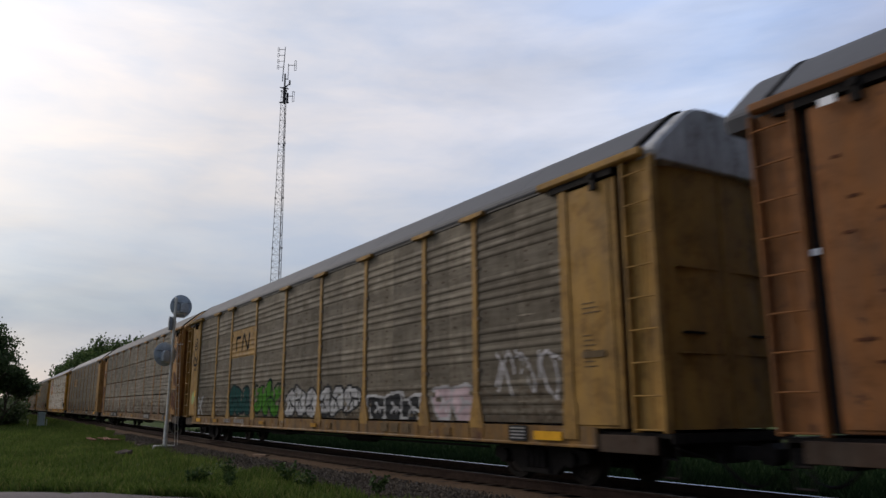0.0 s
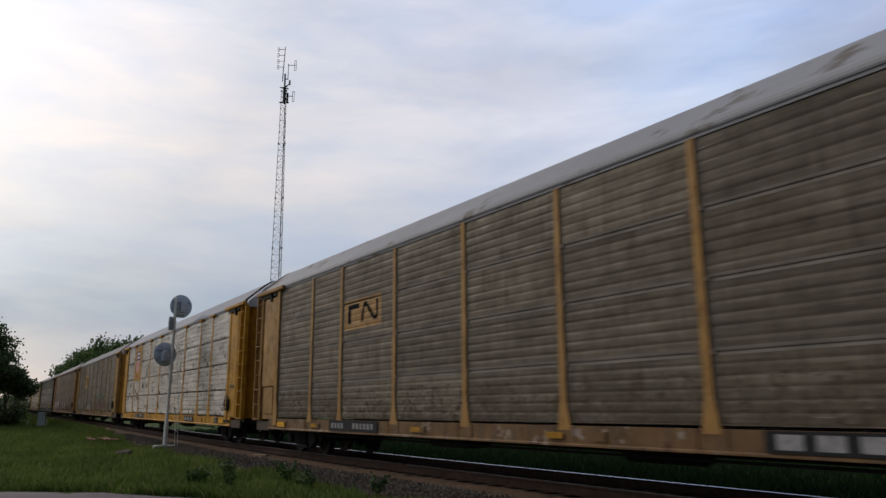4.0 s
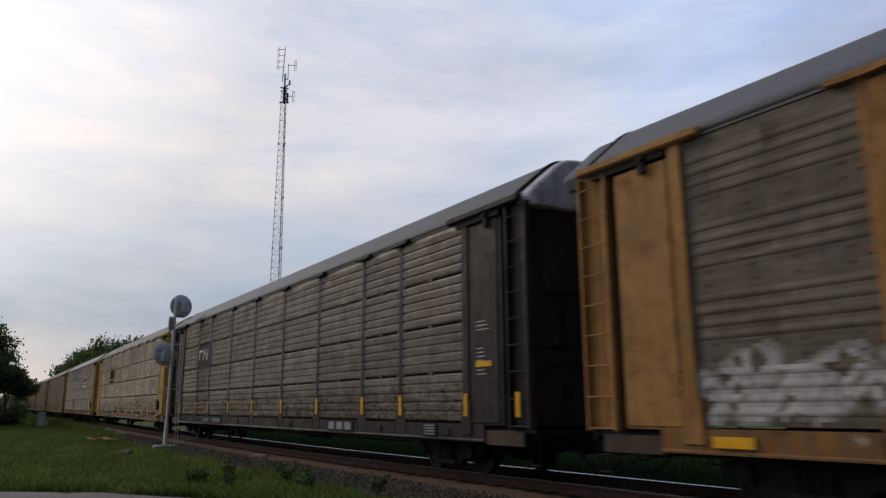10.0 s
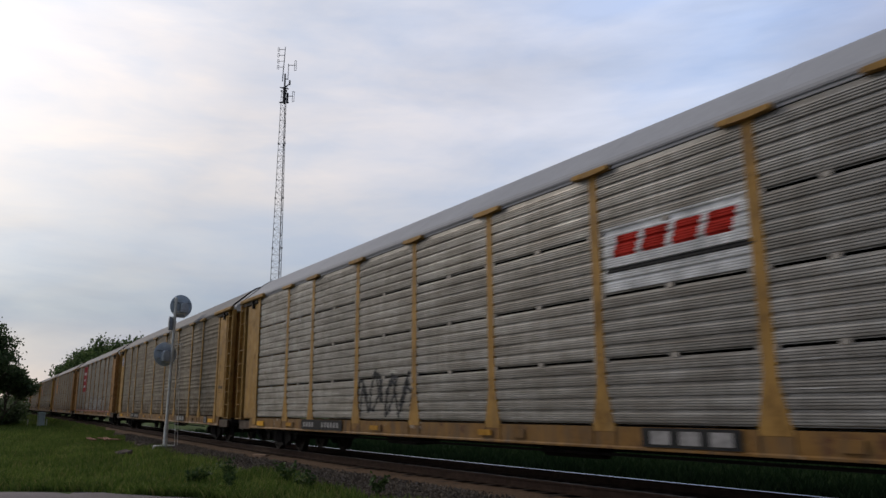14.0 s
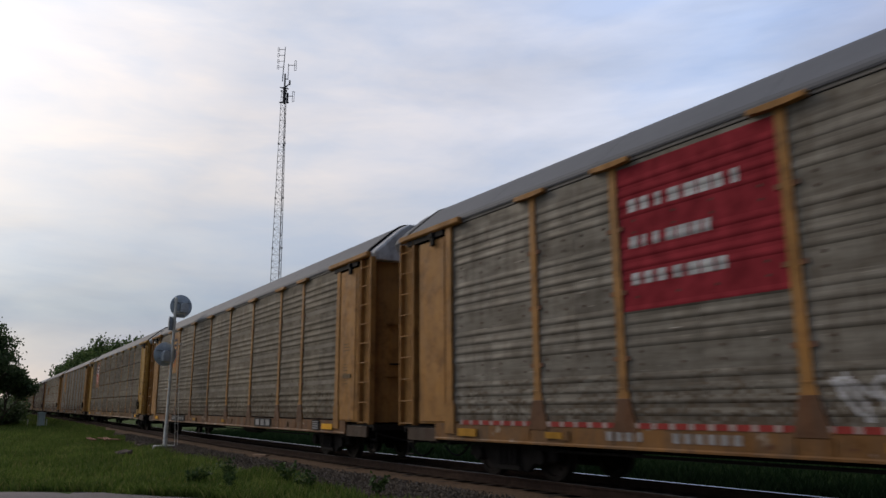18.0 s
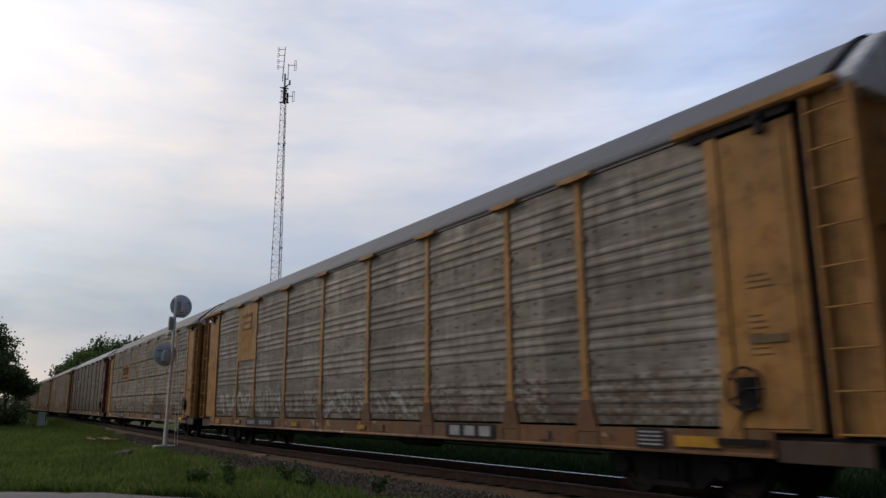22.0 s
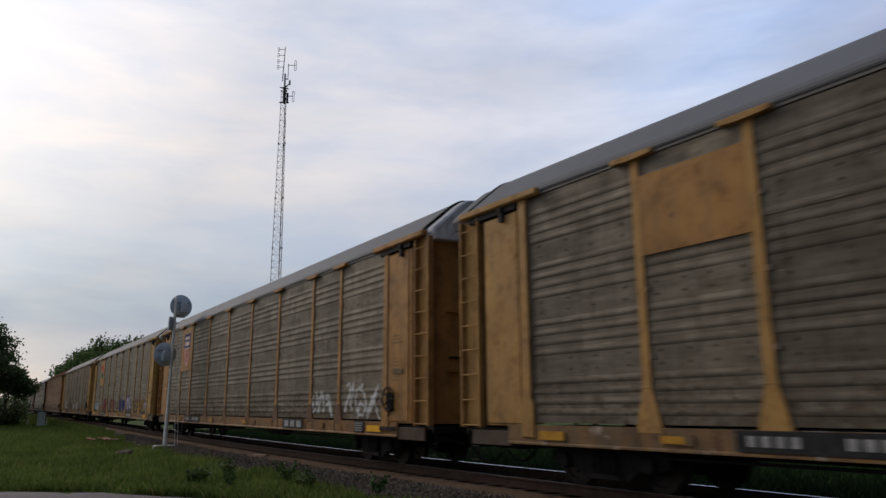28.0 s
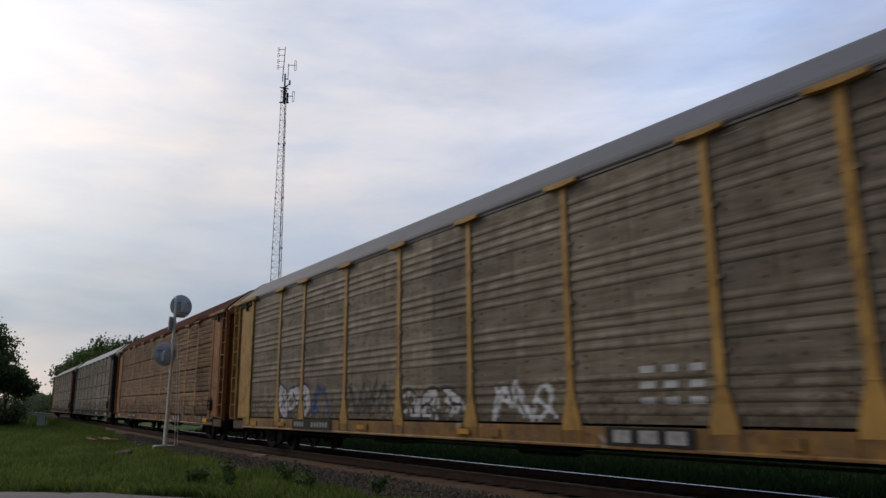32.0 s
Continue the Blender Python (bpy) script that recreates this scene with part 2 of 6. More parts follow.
BLADES = island("grass blades", [(0.0, (0.044, 0.076, 0.014)), (0.55, (0.095, 0.146, 0.028)), (0.9, (0.150, 0.182, 0.048)), (1.0, (0.21, 0.190, 0.075))], 0.7, 0.12, 0.3)
# far-side grass: the train's shade is put into these darker blade colours
SHADED_BLADES = island("long grass with painted shade", [(0.0, (0.012, 0.030, 0.010)), (0.6, (0.024, 0.052, 0.017)), (1.0, (0.042, 0.070, 0.026))], 0.8, 0.1, 0.15)
PALE_BLADES = island("pale grass blades", [(0.0, (0.10, 0.150, 0.028)), (0.6, (0.155, 0.215, 0.046)), (1.0, (0.25, 0.245, 0.090))], 0.75, 0.1, 0.3)
WEEDS = island("weed leaves", [(0.0, (0.028, 0.050, 0.016)), (1.0, (0.065, 0.105, 0.030))], 0.7, 0.12, 0.25)
LEAVES = island("tree leaves", [(0.0, (0.035, 0.060, 0.020)), (0.6, (0.070, 0.115, 0.036)), (1.0, (0.11, 0.155, 0.05))], 0.65, 0.12, 0.3)
LEAVES_DARK = island("dark green leaves", [(0.0, (0.040, 0.064, 0.028)), (0.8, (0.100, 0.142, 0.058)), (1.0, (0.17, 0.19, 0.12))], 0.65, 0.12, 0.25)
BARK = plain("bark", (0.09, 0.07, 0.055), 0.95, 0, 0.35, 5)


# ---------------------------------------------------------------- mesh helpers
CACHE = {}


def build(key, mat, fill, bevel=0.0):
    """A mesh made once for its key and material; fill(bm) adds its geometry."""
    k = (key, mat.name)
    if k not in CACHE:
        bm = bmesh.new()
        fill(bm)
        if bevel:
            bmesh.ops.bevel(bm, geom=bm.edges[:], offset=bevel, segments=1, affect="EDGES", clamp_overlap=True)
        bmesh.ops.recalc_face_normals(bm, faces=bm.faces[:])
        me = bpy.data.meshes.new(str(key[0] if isinstance(key, tuple) else key))
        bm.to_mesh(me)
        bm.free()
        me.materials.append(mat)
        CACHE[k] = me
    return CACHE[k]


def part(name, me, parent, at=(0, 0, 0), turn=(0, 0, 0), label=""):
    ob = new(name, me)
    ob.parent = parent
    ob.location = at
    ob.rotation_euler = turn
    return tagged(ob, label)


def thing(name, label, category, group="", kind="", at=(0, 0, 0), rz=0.0):
    ob = new(name)
    ob.empty_display_size = 0.3
    ob.location, ob.rotation_euler = at, (0, 0, rz)
    return tagged(ob, label, category, group, kind)


def box(bm, x0, x1, y0, y1, z0, z1):
    v = [bm.verts.new(p) for p in ((x0, y0, z0), (x1, y0, z0), (x1, y1, z0), (x0, y1, z0),
                                   (x0, y0, z1), (x1, y0, z1), (x1, y1, z1), (x0, y1, z1))]
    for f in ((3, 2, 1, 0), (4, 5, 6, 7), (0, 1, 5, 4), (1, 2, 6, 5), (2, 3, 7, 6), (3, 0, 4, 7)):
        bm.faces.new([v[i] for i in f])


def extrude_x(bm, prof, x0, x1, closed=True, caps=True):
    """A profile of (y, z) points drawn out along x."""
    a = [bm.verts.new((x0, y, z)) for y, z in prof]
    b = [bm.verts.new((x1, y, z)) for y, z in prof]
    n = len(prof)
    for i in range(n if closed else n - 1):
        j = (i + 1) % n
        bm.faces.new((a[i], a[j], b[j], b[i]))
    if closed and caps:
        bm.faces.new(a[::-1])
        bm.faces.new(b)


def extrude_y(bm, prof, y0, y1):
    """A closed outline of (x, z) points drawn out along y."""
    a = [bm.verts.new((x, y0, z)) for x, z in prof]
    b = [bm.verts.new((x, y1, z)) for x, z in prof]
    n = len(prof)
    for i in range(n):
        j = (i + 1) % n
        bm.faces.new((a[i], a[j], b[j], b[i]))
    bm.faces.new(a[::-1])
    bm.faces.new(b)


def tube(bm, p, q, r0, r1=None, n=8):
    """A tapered round bar from p to q."""
    p, q, r1 = Vector(p), Vector(q), r0 if r1 is None else r1
    w = (q - p).normalized()
    s = w.orthogonal().normalized()
    u = w.cross(s)
    rings = [[bm.verts.new(c + (s * math.cos(a) + u * math.sin(a)) * r) for a in (2 * math.pi * i / n for i in range(n))]
             for c, r in ((p, r0), (q, r1))]
    for i in range(n):
        j = (i + 1) % n
        bm.faces.new((rings[0][i], rings[0][j], rings[1][j], rings[1][i]))
    bm.faces.new(rings[0][::-1])
    bm.faces.new(rings[1])


def lathe_y(bm, prof, n=24, cx=0, cz=0):
    """Turn (radius, y) points about the y axis; ends with a radius of 0 close the shape."""
    rings = []
    for r, y in prof:
        rings.append([bm.verts.new((cx, y, cz))] if r < 1e-6 else
                     [bm.verts.new((cx + r * math.cos(2 * math.pi * i / n), y, cz + r * math.sin(2 * math.pi * i / n))) for i in range(n)])
    for a, b in zip(rings, rings[1:]):
        for i in range(n):
            j = (i + 1) % n
            if len(a) == 1 and len(b) == 1:
                continue
            if len(a) == 1:
                bm.faces.new((a[0], b[i], b[j]))
            elif len(b) == 1:
                bm.faces.new((a[i], a[j], b[0]))
            else:
                bm.faces.new((a[i], a[j], b[j], b[i]))


def joined(name, mat, verts, faces, smooth=False):
    me = bpy.data.meshes.new(name)
    me.from_pydata(verts, [], faces)
    me.materials.append(mat)
    if smooth:
        me.polygons.foreach_set("use_smooth", [True] * len(me.polygons))
    return me


def soup(name, mat, pts, per):
    """Many loose triangles or quads from an array of points, per corners each."""
    n = len(pts) // per
    me = bpy.data.meshes.new(name)
    me.vertices.add(len(pts))
    me.vertices.foreach_set("co", np.asarray(pts, dtype=np.float32).ravel())
    me.loops.add(len(pts))
    me.loops.foreach_set("vertex_index", np.arange(len(pts), dtype=np.int32))
    me.polygons.add(n)
    me.polygons.foreach_set("loop_start", np.arange(0, len(pts), per, dtype=np.int32))
    me.update(calc_edges=True)
    me.materials.append(mat)
    return me


# ---------------------------------------------------------------- ground
def lot_edge(x):
    """Far edge of the gravel lot the camera stands on."""
    return np.interp(x, [-130, -60, -22, -18.85, -17.1, -15.8, -14.5, -11, -6, 40], [-20, -8.0, -0.9, 1.16, 2.9, 3.9, 4.6, 5.5, 5.8, 5.8])


def make_ground():
    xs = np.concatenate([[-3000, -1500, -800, -450, -300, -220], np.arange(-160, 30.1, 1.0), [60, 120, 300, 800, 3000]])
    ys = np.concatenate([[-3000, -1000, -300, -100, -40, -15], np.arange(-6, 24.1, 0.75), [30, 45, 80, 150, 400, 1000, 3000]])
    rng = np.random.RandomState(3)
    verts, faces = [], []
    for x in xs:
        for y in ys:
            z = GROUND - 0.03
            if -120 < x < 30 and -6 < y < 24:
                z += 0.05 * math.sin(x * 0.23 + 1.3) * math.sin(y * 0.6 + x * 0.11) + rng.uniform(-0.015, 0.015)
            if -60 < x < 40 and -12 < y < lot_edge(x) - 0.9:
                z = GROUND - 0.16
            verts.append((x, y, z))
    n = len(ys)
    for i in range(len(xs) - 1):
        for j in range(n - 1):
            faces.append((i * n + j, (i + 1) * n + j, (i + 1) * n + j + 1, i * n + j + 1))
    tagged(new("ground", joined("ground", GRASS_GROUND, verts, faces, True)), "mown green grass ground beside the railway", "ground", kind="structure")
    # gravel lot
    verts, faces, xs = [], [], np.concatenate([[-60, -40], np.arange(-30, 12.1, 0.5), [25, 40]])
    for x in xs:
        e = lot_edge(x) + 0.12 * math.sin(x * 2.1) + rng.uniform(-0.16, 0.16)
        verts += [(x, e, GROUND - 0.10), (x, e - 0.3, GROUND - 0.015), (x, e - 1.6, GROUND + 0.005), (x, min(e - 3, -12.0), GROUND + 0.0)]
    for i in range(len(xs) - 1):
        for j in range(3):
            faces.append((i * 4 + j, i * 4 + j + 1, i * 4 + j + 5, i * 4 + j + 4))
    tagged(new("gravel_lot", joined("gravel_lot", GRAVEL, verts, faces, True)), "pale grey crushed gravel lot at the crossing", "gravel", kind="structure")


def make_track():
    rng = np.random.RandomState(5)
    # ballast bed along the curve
    prof = [(-3.3, -0.56), (-2.5, -0.455), (-1.95, -0.375), (-1.6, -0.335), (-1.25, -0.315), (0, -0.32), (1.25, -0.315), (1.7, -0.34), (3.2, -0.58)]
    xs = np.concatenate([[-700, -500, -400, -300, -220], np.arange(-180, 40.1, 0.6)])
    verts, faces, n = [], [], len(prof)
    for x in xs:
        for k, (y, z) in enumerate(prof):
            edge = 0.16 * math.sin(x * 0.7 + k) if k in (0, 1) else 0.0
            verts.append((x, track_y(x) + y + edge + rng.uniform(-0.04, 0.04), z + (rise(x) if 0 < k < n - 1 else 0.0) + rng.uniform(-0.015, 0.015)))
    for i in range(len(xs) - 1):
        for j in range(n - 1):
            faces.append((i * n + j, (i + 1) * n + j, (i + 1) * n + j + 1, i * n + j + 1))
    tagged(new("ballast_bed", joined("ballast_bed", BALLAST, verts, faces, True)), "grey crushed stone ballast bed under the track", "ballast", kind="structure")
    # brown dust and fines packed against the tie ends
    verts, faces = [], []
    for x in xs:
        for y, z in ((-1.80, -0.385), (-1.60, -0.325), (-1.38, -0.282), (-1.10, -0.273)):
            verts.append((x, track_y(x) + y + rng.uniform(-0.02, 0.02), z + rise(x) + rng.uniform(-0.008, 0.010)))
    for i in range(len(xs) - 1):
        for j in range(3):
            faces.append((i * 4 + j, (i + 1) * 4 + j, (i + 1) * 4 + j + 1, i * 4 + j + 1))
    tagged(new("dust_strip", joined("dust_strip", DUST, verts, faces, True)), "brown dust and fine stone along the tie ends", "ballast", kind="structure")
    # rails and ties
    track = thing("railway_track", "single railway track with rusty rails and wooden ties", "railway track", kind="structure")
    head = [(-0.036, -0.012), (-0.030, -0.002), (0.030, -0.002), (0.036, -0.012), (0.036, -0.035), (0.010, -0.045), (0.010, -0.14), (0.07, -0.155),
            (0.07, -0.168), (-0.07, -0.168), (-0.07, -0.155), (-0.010, -0.14), (-0.010, -0.045), (-0.036, -0.035)]
    for off in (-0.753, 0.753):
        for nm, pr, mat in (("rail", head, RAIL_SIDE), ("rail_head", [(-0.033, 0.0015), (-0.033, -0.002), (0.033, -0.002), (0.033, 0.0015)], RAIL_TOP if off > 0 else RAIL_DARK_REFLECTION)):
            verts, faces, m = [], [], len(pr)
            line = np.concatenate([[-700, -500, -350], np.arange(-260, 45, 5.0)])
            for x in line:
                verts += [(x, track_y(x) + off + y, RAIL + rise(x) + z) for y, z in pr]
            for i in range(len(line) - 1):
                for j in range(m):
                    k = (j + 1) % m
                    faces.append((i * m + j, i * m + k, (i + 1) * m + k, (i + 1) * m + j))
            part(nm, joined(nm, mat, verts, faces), track, label="" if nm == "rail" else "bright polished rail head" if off > 0 else "near rail head, a dark reflection put into its colour")
    shapes = [build(("tie", i), TIE, lambda bm, i=i: box(bm, -0.115, 0.115, -1.30 - 0.03 * i, 1.28 + 0.02 * i, -0.17, 0.0), 0.012) for i in range(4)]
    x = -92.0
    while x < 8.0:
        part("tie", shapes[rng.randint(4)], track, (x, track_y(x) + rng.uniform(-0.03, 0.03), RAIL + rise(x) - 0.170 + rng.uniform(-0.008, 0.004)), (0, 0, rng.uniform(-0.02, 0.02)))
        x += 0.52
    verts, faces = [], []
    for x in np.arange(-300, -92.3, 0.52):
        y, k = track_y(x), len(verts)
        verts += [(x + a, y + b, c + rise(x)) for c in (RAIL - 0.34, RAIL - 0.17) for a, b in ((-0.11, -1.3), (0.11, -1.3), (0.11, 1.3), (-0.11, 1.3))]
        faces += [(k, k + 1, k + 5, k + 4), (k + 1, k + 2, k + 6, k + 5), (k + 3, k, k + 4, k + 7), (k + 4, k + 5, k + 6, k + 7)]
    tagged(part("far_ties", joined("far_ties", TIE, verts, faces), track), kind="stuff")
    # loose stones of the near shoulder
    shp = np.array([(1, 0, 0), (0, 1, 0), (-1, 0, 0), (0, -1, 0), (0, 0, 1), (0, 0, -1)], float)
    tri = np.array([(0, 1, 4), (1, 2, 4), (2, 3, 4), (3, 0, 4), (1, 0, 5), (2, 1, 5), (3, 2, 5), (0, 3, 5)])
    pts = []
    for i in range(15000):
        x = -rng.uniform(4, 48) if i % 3 else -rng.uniform(4, 22)
        o = -rng.uniform(1.5, 3.15) + 0.1 * rng.randn()
        z = np.interp(o, [-3.3, -2.5, -1.95, -1.6, -1.2], [-0.55, -0.45, -0.375, -0.335, -0.32])
        s = shp * (rng.uniform(0.018, 0.045, 3)) * rng.uniform(0.75, 1.25, (6, 1))
        a = rng.uniform(0, 6.3)
        s = s @ np.array([(math.cos(a), math.sin(a), 0), (-math.sin(a), math.cos(a), 0.3), (0, -0.3, 1)])
        pts.append((s + (x, track_y(x) + o, z + rise(x) * float(np.interp(o, [-3.3, -2.5], [0.0, 1.0])) + 0.005))[tri].reshape(-1, 3))
    # shared corners, so that each stone is one island
    allv, faces = [], []
    for k, p in enumerate(pts):
        base = len(allv)
        u = {}
        for f in p.reshape(-1, 3, 3):
            ids = []
            for c in f:
                key = tuple(c)
                if key not in u:
                    u[key] = base + len(u)
                    allv.append(key)
                ids.append(u[key])
            faces.append(tuple(ids))
    tagged(new("ballast_stones", joined("ballast_stones", STONES, allv, faces)), "loose grey crushed ballast stones", "stones", kind="stuff")


def blades(n, place, height, width, rng, lean=0.35):
    """Bent grass blades, two joined triangles each, as one array of quads."""
    p = place(n)
    n = len(p)
    a = rng.uniform(0, 2 * math.pi, n)
    h = height(p) * rng.uniform(0.55, 1.25, n)
    w = width * rng.uniform(0.7, 1.4, n)
    dx, dy = np.cos(a), np.sin(a)
    b = rng.uniform(0, 2 * math.pi, n)
    lx, ly = np.cos(b) * h * lean * rng.uniform(0.2, 1.3, n), np.sin(b) * h * lean * rng.uniform(0.2, 1.3, n)
    q = np.empty((n, 4, 3))
    q[:, 0] = np.stack([p[:, 0] - dx * w, p[:, 1] - dy * w, p[:, 2]], 1)
    q[:, 1] = np.stack([p[:, 0] + dx * w, p[:, 1] + dy * w, p[:, 2]], 1)
    q[:, 2] = np.stack([p[:, 0] + lx * 0.4 + dx * w * 0.8, p[:, 1] + ly * 0.4 + dy * w * 0.8, p[:, 2] + h * 0.62], 1)
    q[:, 3] = np.stack([p[:, 0] + lx, p[:, 1] + ly, p[:, 2] + h], 1)
    return q.reshape(-1, 3)


def make_grass():
    rng = np.random.RandomState(11)

    def meadow(n):
        x = -np.exp(rng.uniform(math.log(11.5), math.log(120), n))
        y = rng.uniform(-9, 10.5, n)
        ty = track_y(x)
        ok = (y > lot_edge(x) - 0.15) & (y < ty - 2.35 - 0.35 * np.sin(x * 0.8) - rng.uniform(0, 0.5, n))
        x, y = x[ok], y[ok]
        return np.stack([x, y, np.full(len(x), GROUND - 0.04)], 1)

    def tall(p):
        return (0.10 + 0.10 * (np.sin(p[:, 0] * 0.9 + p[:, 1] * 1.7) * np.sin(p[:, 1] * 1.1 - p[:, 0] * 0.35) > 0.25) + 0.0012 * -p[:, 0])

    parts = [blades(260000, meadow, tall, 0.009, rng)]
    me = soup("grass", BLADES, np.concatenate(parts), 4)
    tagged(new("grass", me), "fresh green grass with uneven tufts", "grass", kind="stuff")

    def pale(n):
        p = meadow(n)
        x, y = p[:, 0], p[:, 1]
        m = np.sin(x * 0.55 + 1.1 * np.sin(y * 0.9)) * np.sin(y * 0.8 + 0.3 * x) + 0.4 * np.sin(x * 1.9 + y * 2.3) + 0.35 * rng.randn(len(p))
        return p[m > 0.05]

    me = soup("pale_grass", PALE_BLADES, blades(200000, pale, lambda p: 0.135 + 0.0014 * -p[:, 0], 0.009, rng), 4)
    tagged(new("pale_grass", me), "paler yellow-green patches in the grass", "grass", kind="stuff")

    # long grass along the lot's edge and on the foot of the ballast
    def fringe(n):
        x = rng.uniform(-24, -10.5, n)
        e = lot_edge(x)
        y = e - 0.30 + np.abs(rng.randn(n)) * 0.6
        keep = np.sin(x * 3.1) + np.sin(x * 1.3 + 2) + 0.8 * rng.randn(n) > 0.3
        return np.stack([x[keep], y[keep], np.full(keep.sum(), GROUND - 0.04)], 1)

    me = soup("long_grass", BLADES, blades(40000, fringe, lambda p: np.full(len(p), 0.19), 0.010, rng, 0.6), 4)
    tagged(new("long_grass", me), "long green grass along the gravel edge", "grass", kind="stuff")

    def far_side(n):
        x, o = -np.exp(rng.uniform(math.log(1.5), math.log(60), n)), rng.uniform(2.4, 12, n)
        x = x + rng.choice([0, 6.0], n)
        return np.stack([x, track_y(x) + o, np.full(n, GROUND - 0.04)], 1)

    def shoulder(n):
        x = -np.exp(rng.uniform(math.log(38), math.log(190), n))
        o = -rng.uniform(1.75, 3.6, n) - np.clip((60.0 + x) * 0.055, 0.0, 1.2) - 0.2 * np.sin(x * 0.9)
        up = rise(x)
        return np.stack([x, track_y(x) + o, np.interp(o, [-3.3, -2.5, -1.95], [-0.56, -0.46, -0.38]) + up * np.interp(o, [-3.3, -2.5], [0.0, 1.0]) - 0.03], 1)

    me = soup("shoulder_grass", BLADES, blades(60000, shoulder, lambda p: np.full(len(p), 0.24), 0.016, rng, 0.5), 4)
    tagged(new("shoulder_grass", me), "rough green grass grown over the ballast shoulder", "grass", kind="stuff")
    me = soup("far_grass", SHADED_BLADES, blades(90000, far_side, lambda p: np.full(len(p), 0.30), 0.014, rng, 0.5), 4)
    tagged(new("far_grass", me), "taller green grass on the far side of the track", "grass", kind="stuff")


def weed(x, y, z, h, seed, label):
    rng = random.Random(seed)
    w = thing("weed", label, "weed", "weeds by the track", at=(x, y, z))
    pts = []
    for i in range(11):
        a, t = rng.uniform(0, 6.28), rng.uniform(0.2, 0.6)
        tip = Vector((math.cos(a) * t * h, math.sin(a) * t * h, h * rng.uniform(0.6, 1.0)))
        part("stem", build(("stem", seed, i), WEEDS, lambda bm: tube(bm, (0, 0, 0), tip, 0.006, 0.003, 5)), w)
        for k in range(9):
            c = tip * rng.uniform(0.25, 1.05)
            d = Vector((rng.uniform(-1, 1), rng.uniform(-1, 1), rng.uniform(-0.3, 0.8))).normalized() * rng.uniform(0.05, 0.11)
            s = d.orthogonal().normalized() * d.length * 0.35
            pts += [c, c + d * 0.5 + s, c + d, c + d * 0.5 - s]
    tagged(part("leaves", soup("leaves", WEEDS, [tuple(p) for p in pts], 4), w), kind="stuff")


def tree(x, y, h, spread, seed, label, name="tree", leaf=0.28, count=5200, mat=None, low=0.22, group="trees by the railway"):
    """Tapered trunk, forking limbs and many leaves in loose clumps at the limb ends."""
    rng = random.Random(seed)
    t = thing(name, label, name, group, at=(x, y, GROUND - 0.08))
    bm = bmesh.new()
    tips = []

    def grow(p, way, length, r, depth):
        q = p + way * length
        tube(bm, p, q, r, r * 0.66, 7 if depth < 2 else 5)
        if depth >= 2:
            tips.append(q)
        if depth == 4:
            return
        for i in range(rng.choice((2, 3, 3))):
            bend = Vector((rng.uniform(-1, 1), rng.uniform(-1, 1), rng.uniform(-0.25, 0.6)))
            nw = (way * 0.75 + bend * 0.8).normalized()
            nw = Vector((nw.x * spread, nw.y * spread, nw.z)).normalized()
            grow(q, nw, length * rng.uniform(0.62, 0.84), r * 0.6, depth + 1)

    top = Vector((rng.uniform(-0.1, 0.1) * h, rng.uniform(-0.1, 0.1) * h, h * 0.30))
    tube(bm, (0, 0, 0), top, h * 0.026, h * 0.019, 9)
    for i in range(4):
        a = i * 1.57 + rng.uniform(-0.4, 0.4)
        grow(top * rng.uniform(low / 0.3, 1.0), Vector((math.cos(a) * 0.7 * spread, math.sin(a) * 0.7 * spread, 0.75)).normalized(), h * 0.235, h * 0.012, 1)
    grow(top, Vector((0, 0, 1)), h * 0.25, h * 0.015, 1)
    me = bpy.data.meshes.new("trunk")
    bm.to_mesh(me)
    bm.free()
    me.materials.append(BARK)
    part("trunk", me, t)
    lim = max(p.z for p in tips)
    pts = []
    for i in range(count):
        c = rng.choice(tips)
        r = h * 0.055
        c = c + Vector((rng.gauss(0, r), rng.gauss(0, r), rng.gauss(0, r * 0.75)))
        c.z *= h / (lim + h * 0.03)
        d = Vector((rng.uniform(-1, 1), rng.uniform(-1, 1), rng.uniform(-1, 1))).normalized() * leaf * rng.uniform(0.6, 1.3)
        s = d.orthogonal().normalized() * d.length * 0.42
        pts += [c, c + d * 0.5 + s, c + d, c + d * 0.5 - s]
    part("crown", soup("crown", mat or LEAVES, [tuple(p) for p in pts], 4), t)
    return t


def bush(x, y, h, w, seed, label, mat=None):
    rng = random.Random(seed)
    b = thing("bush", label, "bush", "bushes along the railway", at=(x, y, GROUND - 0.08))
    bm, pts, cl = bmesh.new(), [], []
    for i in range(9):
        tip = Vector((rng.uniform(-w, w) * 0.8, rng.uniform(-w, w) * 0.8, h * rng.uniform(0.35, 0.95)))
        tube(bm, (0, 0, 0), tip, 0.05, 0.02, 5)
        cl.append(tip)
    for i in range(1500):
        c = rng.choice(cl) * rng.uniform(0.35, 1.0) + Vector((rng.gauss(0, w * 0.24), rng.gauss(0, w * 0.24), rng.gauss(0, h * 0.10)))
        c.z = max(c.z, 0.05)
        d = Vector((rng.uniform(-1, 1), rng.uniform(-1, 1), rng.uniform(-1, 1))).normalized() * rng.uniform(0.16, 0.38)
        s = d.orthogonal().normalized() * d.length * 0.42
        pts += [c, c + d * 0.5 + s, c + d, c + d * 0.5 - s]
    me = bpy.data.meshes.new("stems")
    bm.to_mesh(me)
    bm.free()
    me.materials.append(BARK)
    part("stems", me, b)
    part("foliage", soup("foliage", mat or LEAVES_DARK, [tuple(p) for p in pts], 4), b)


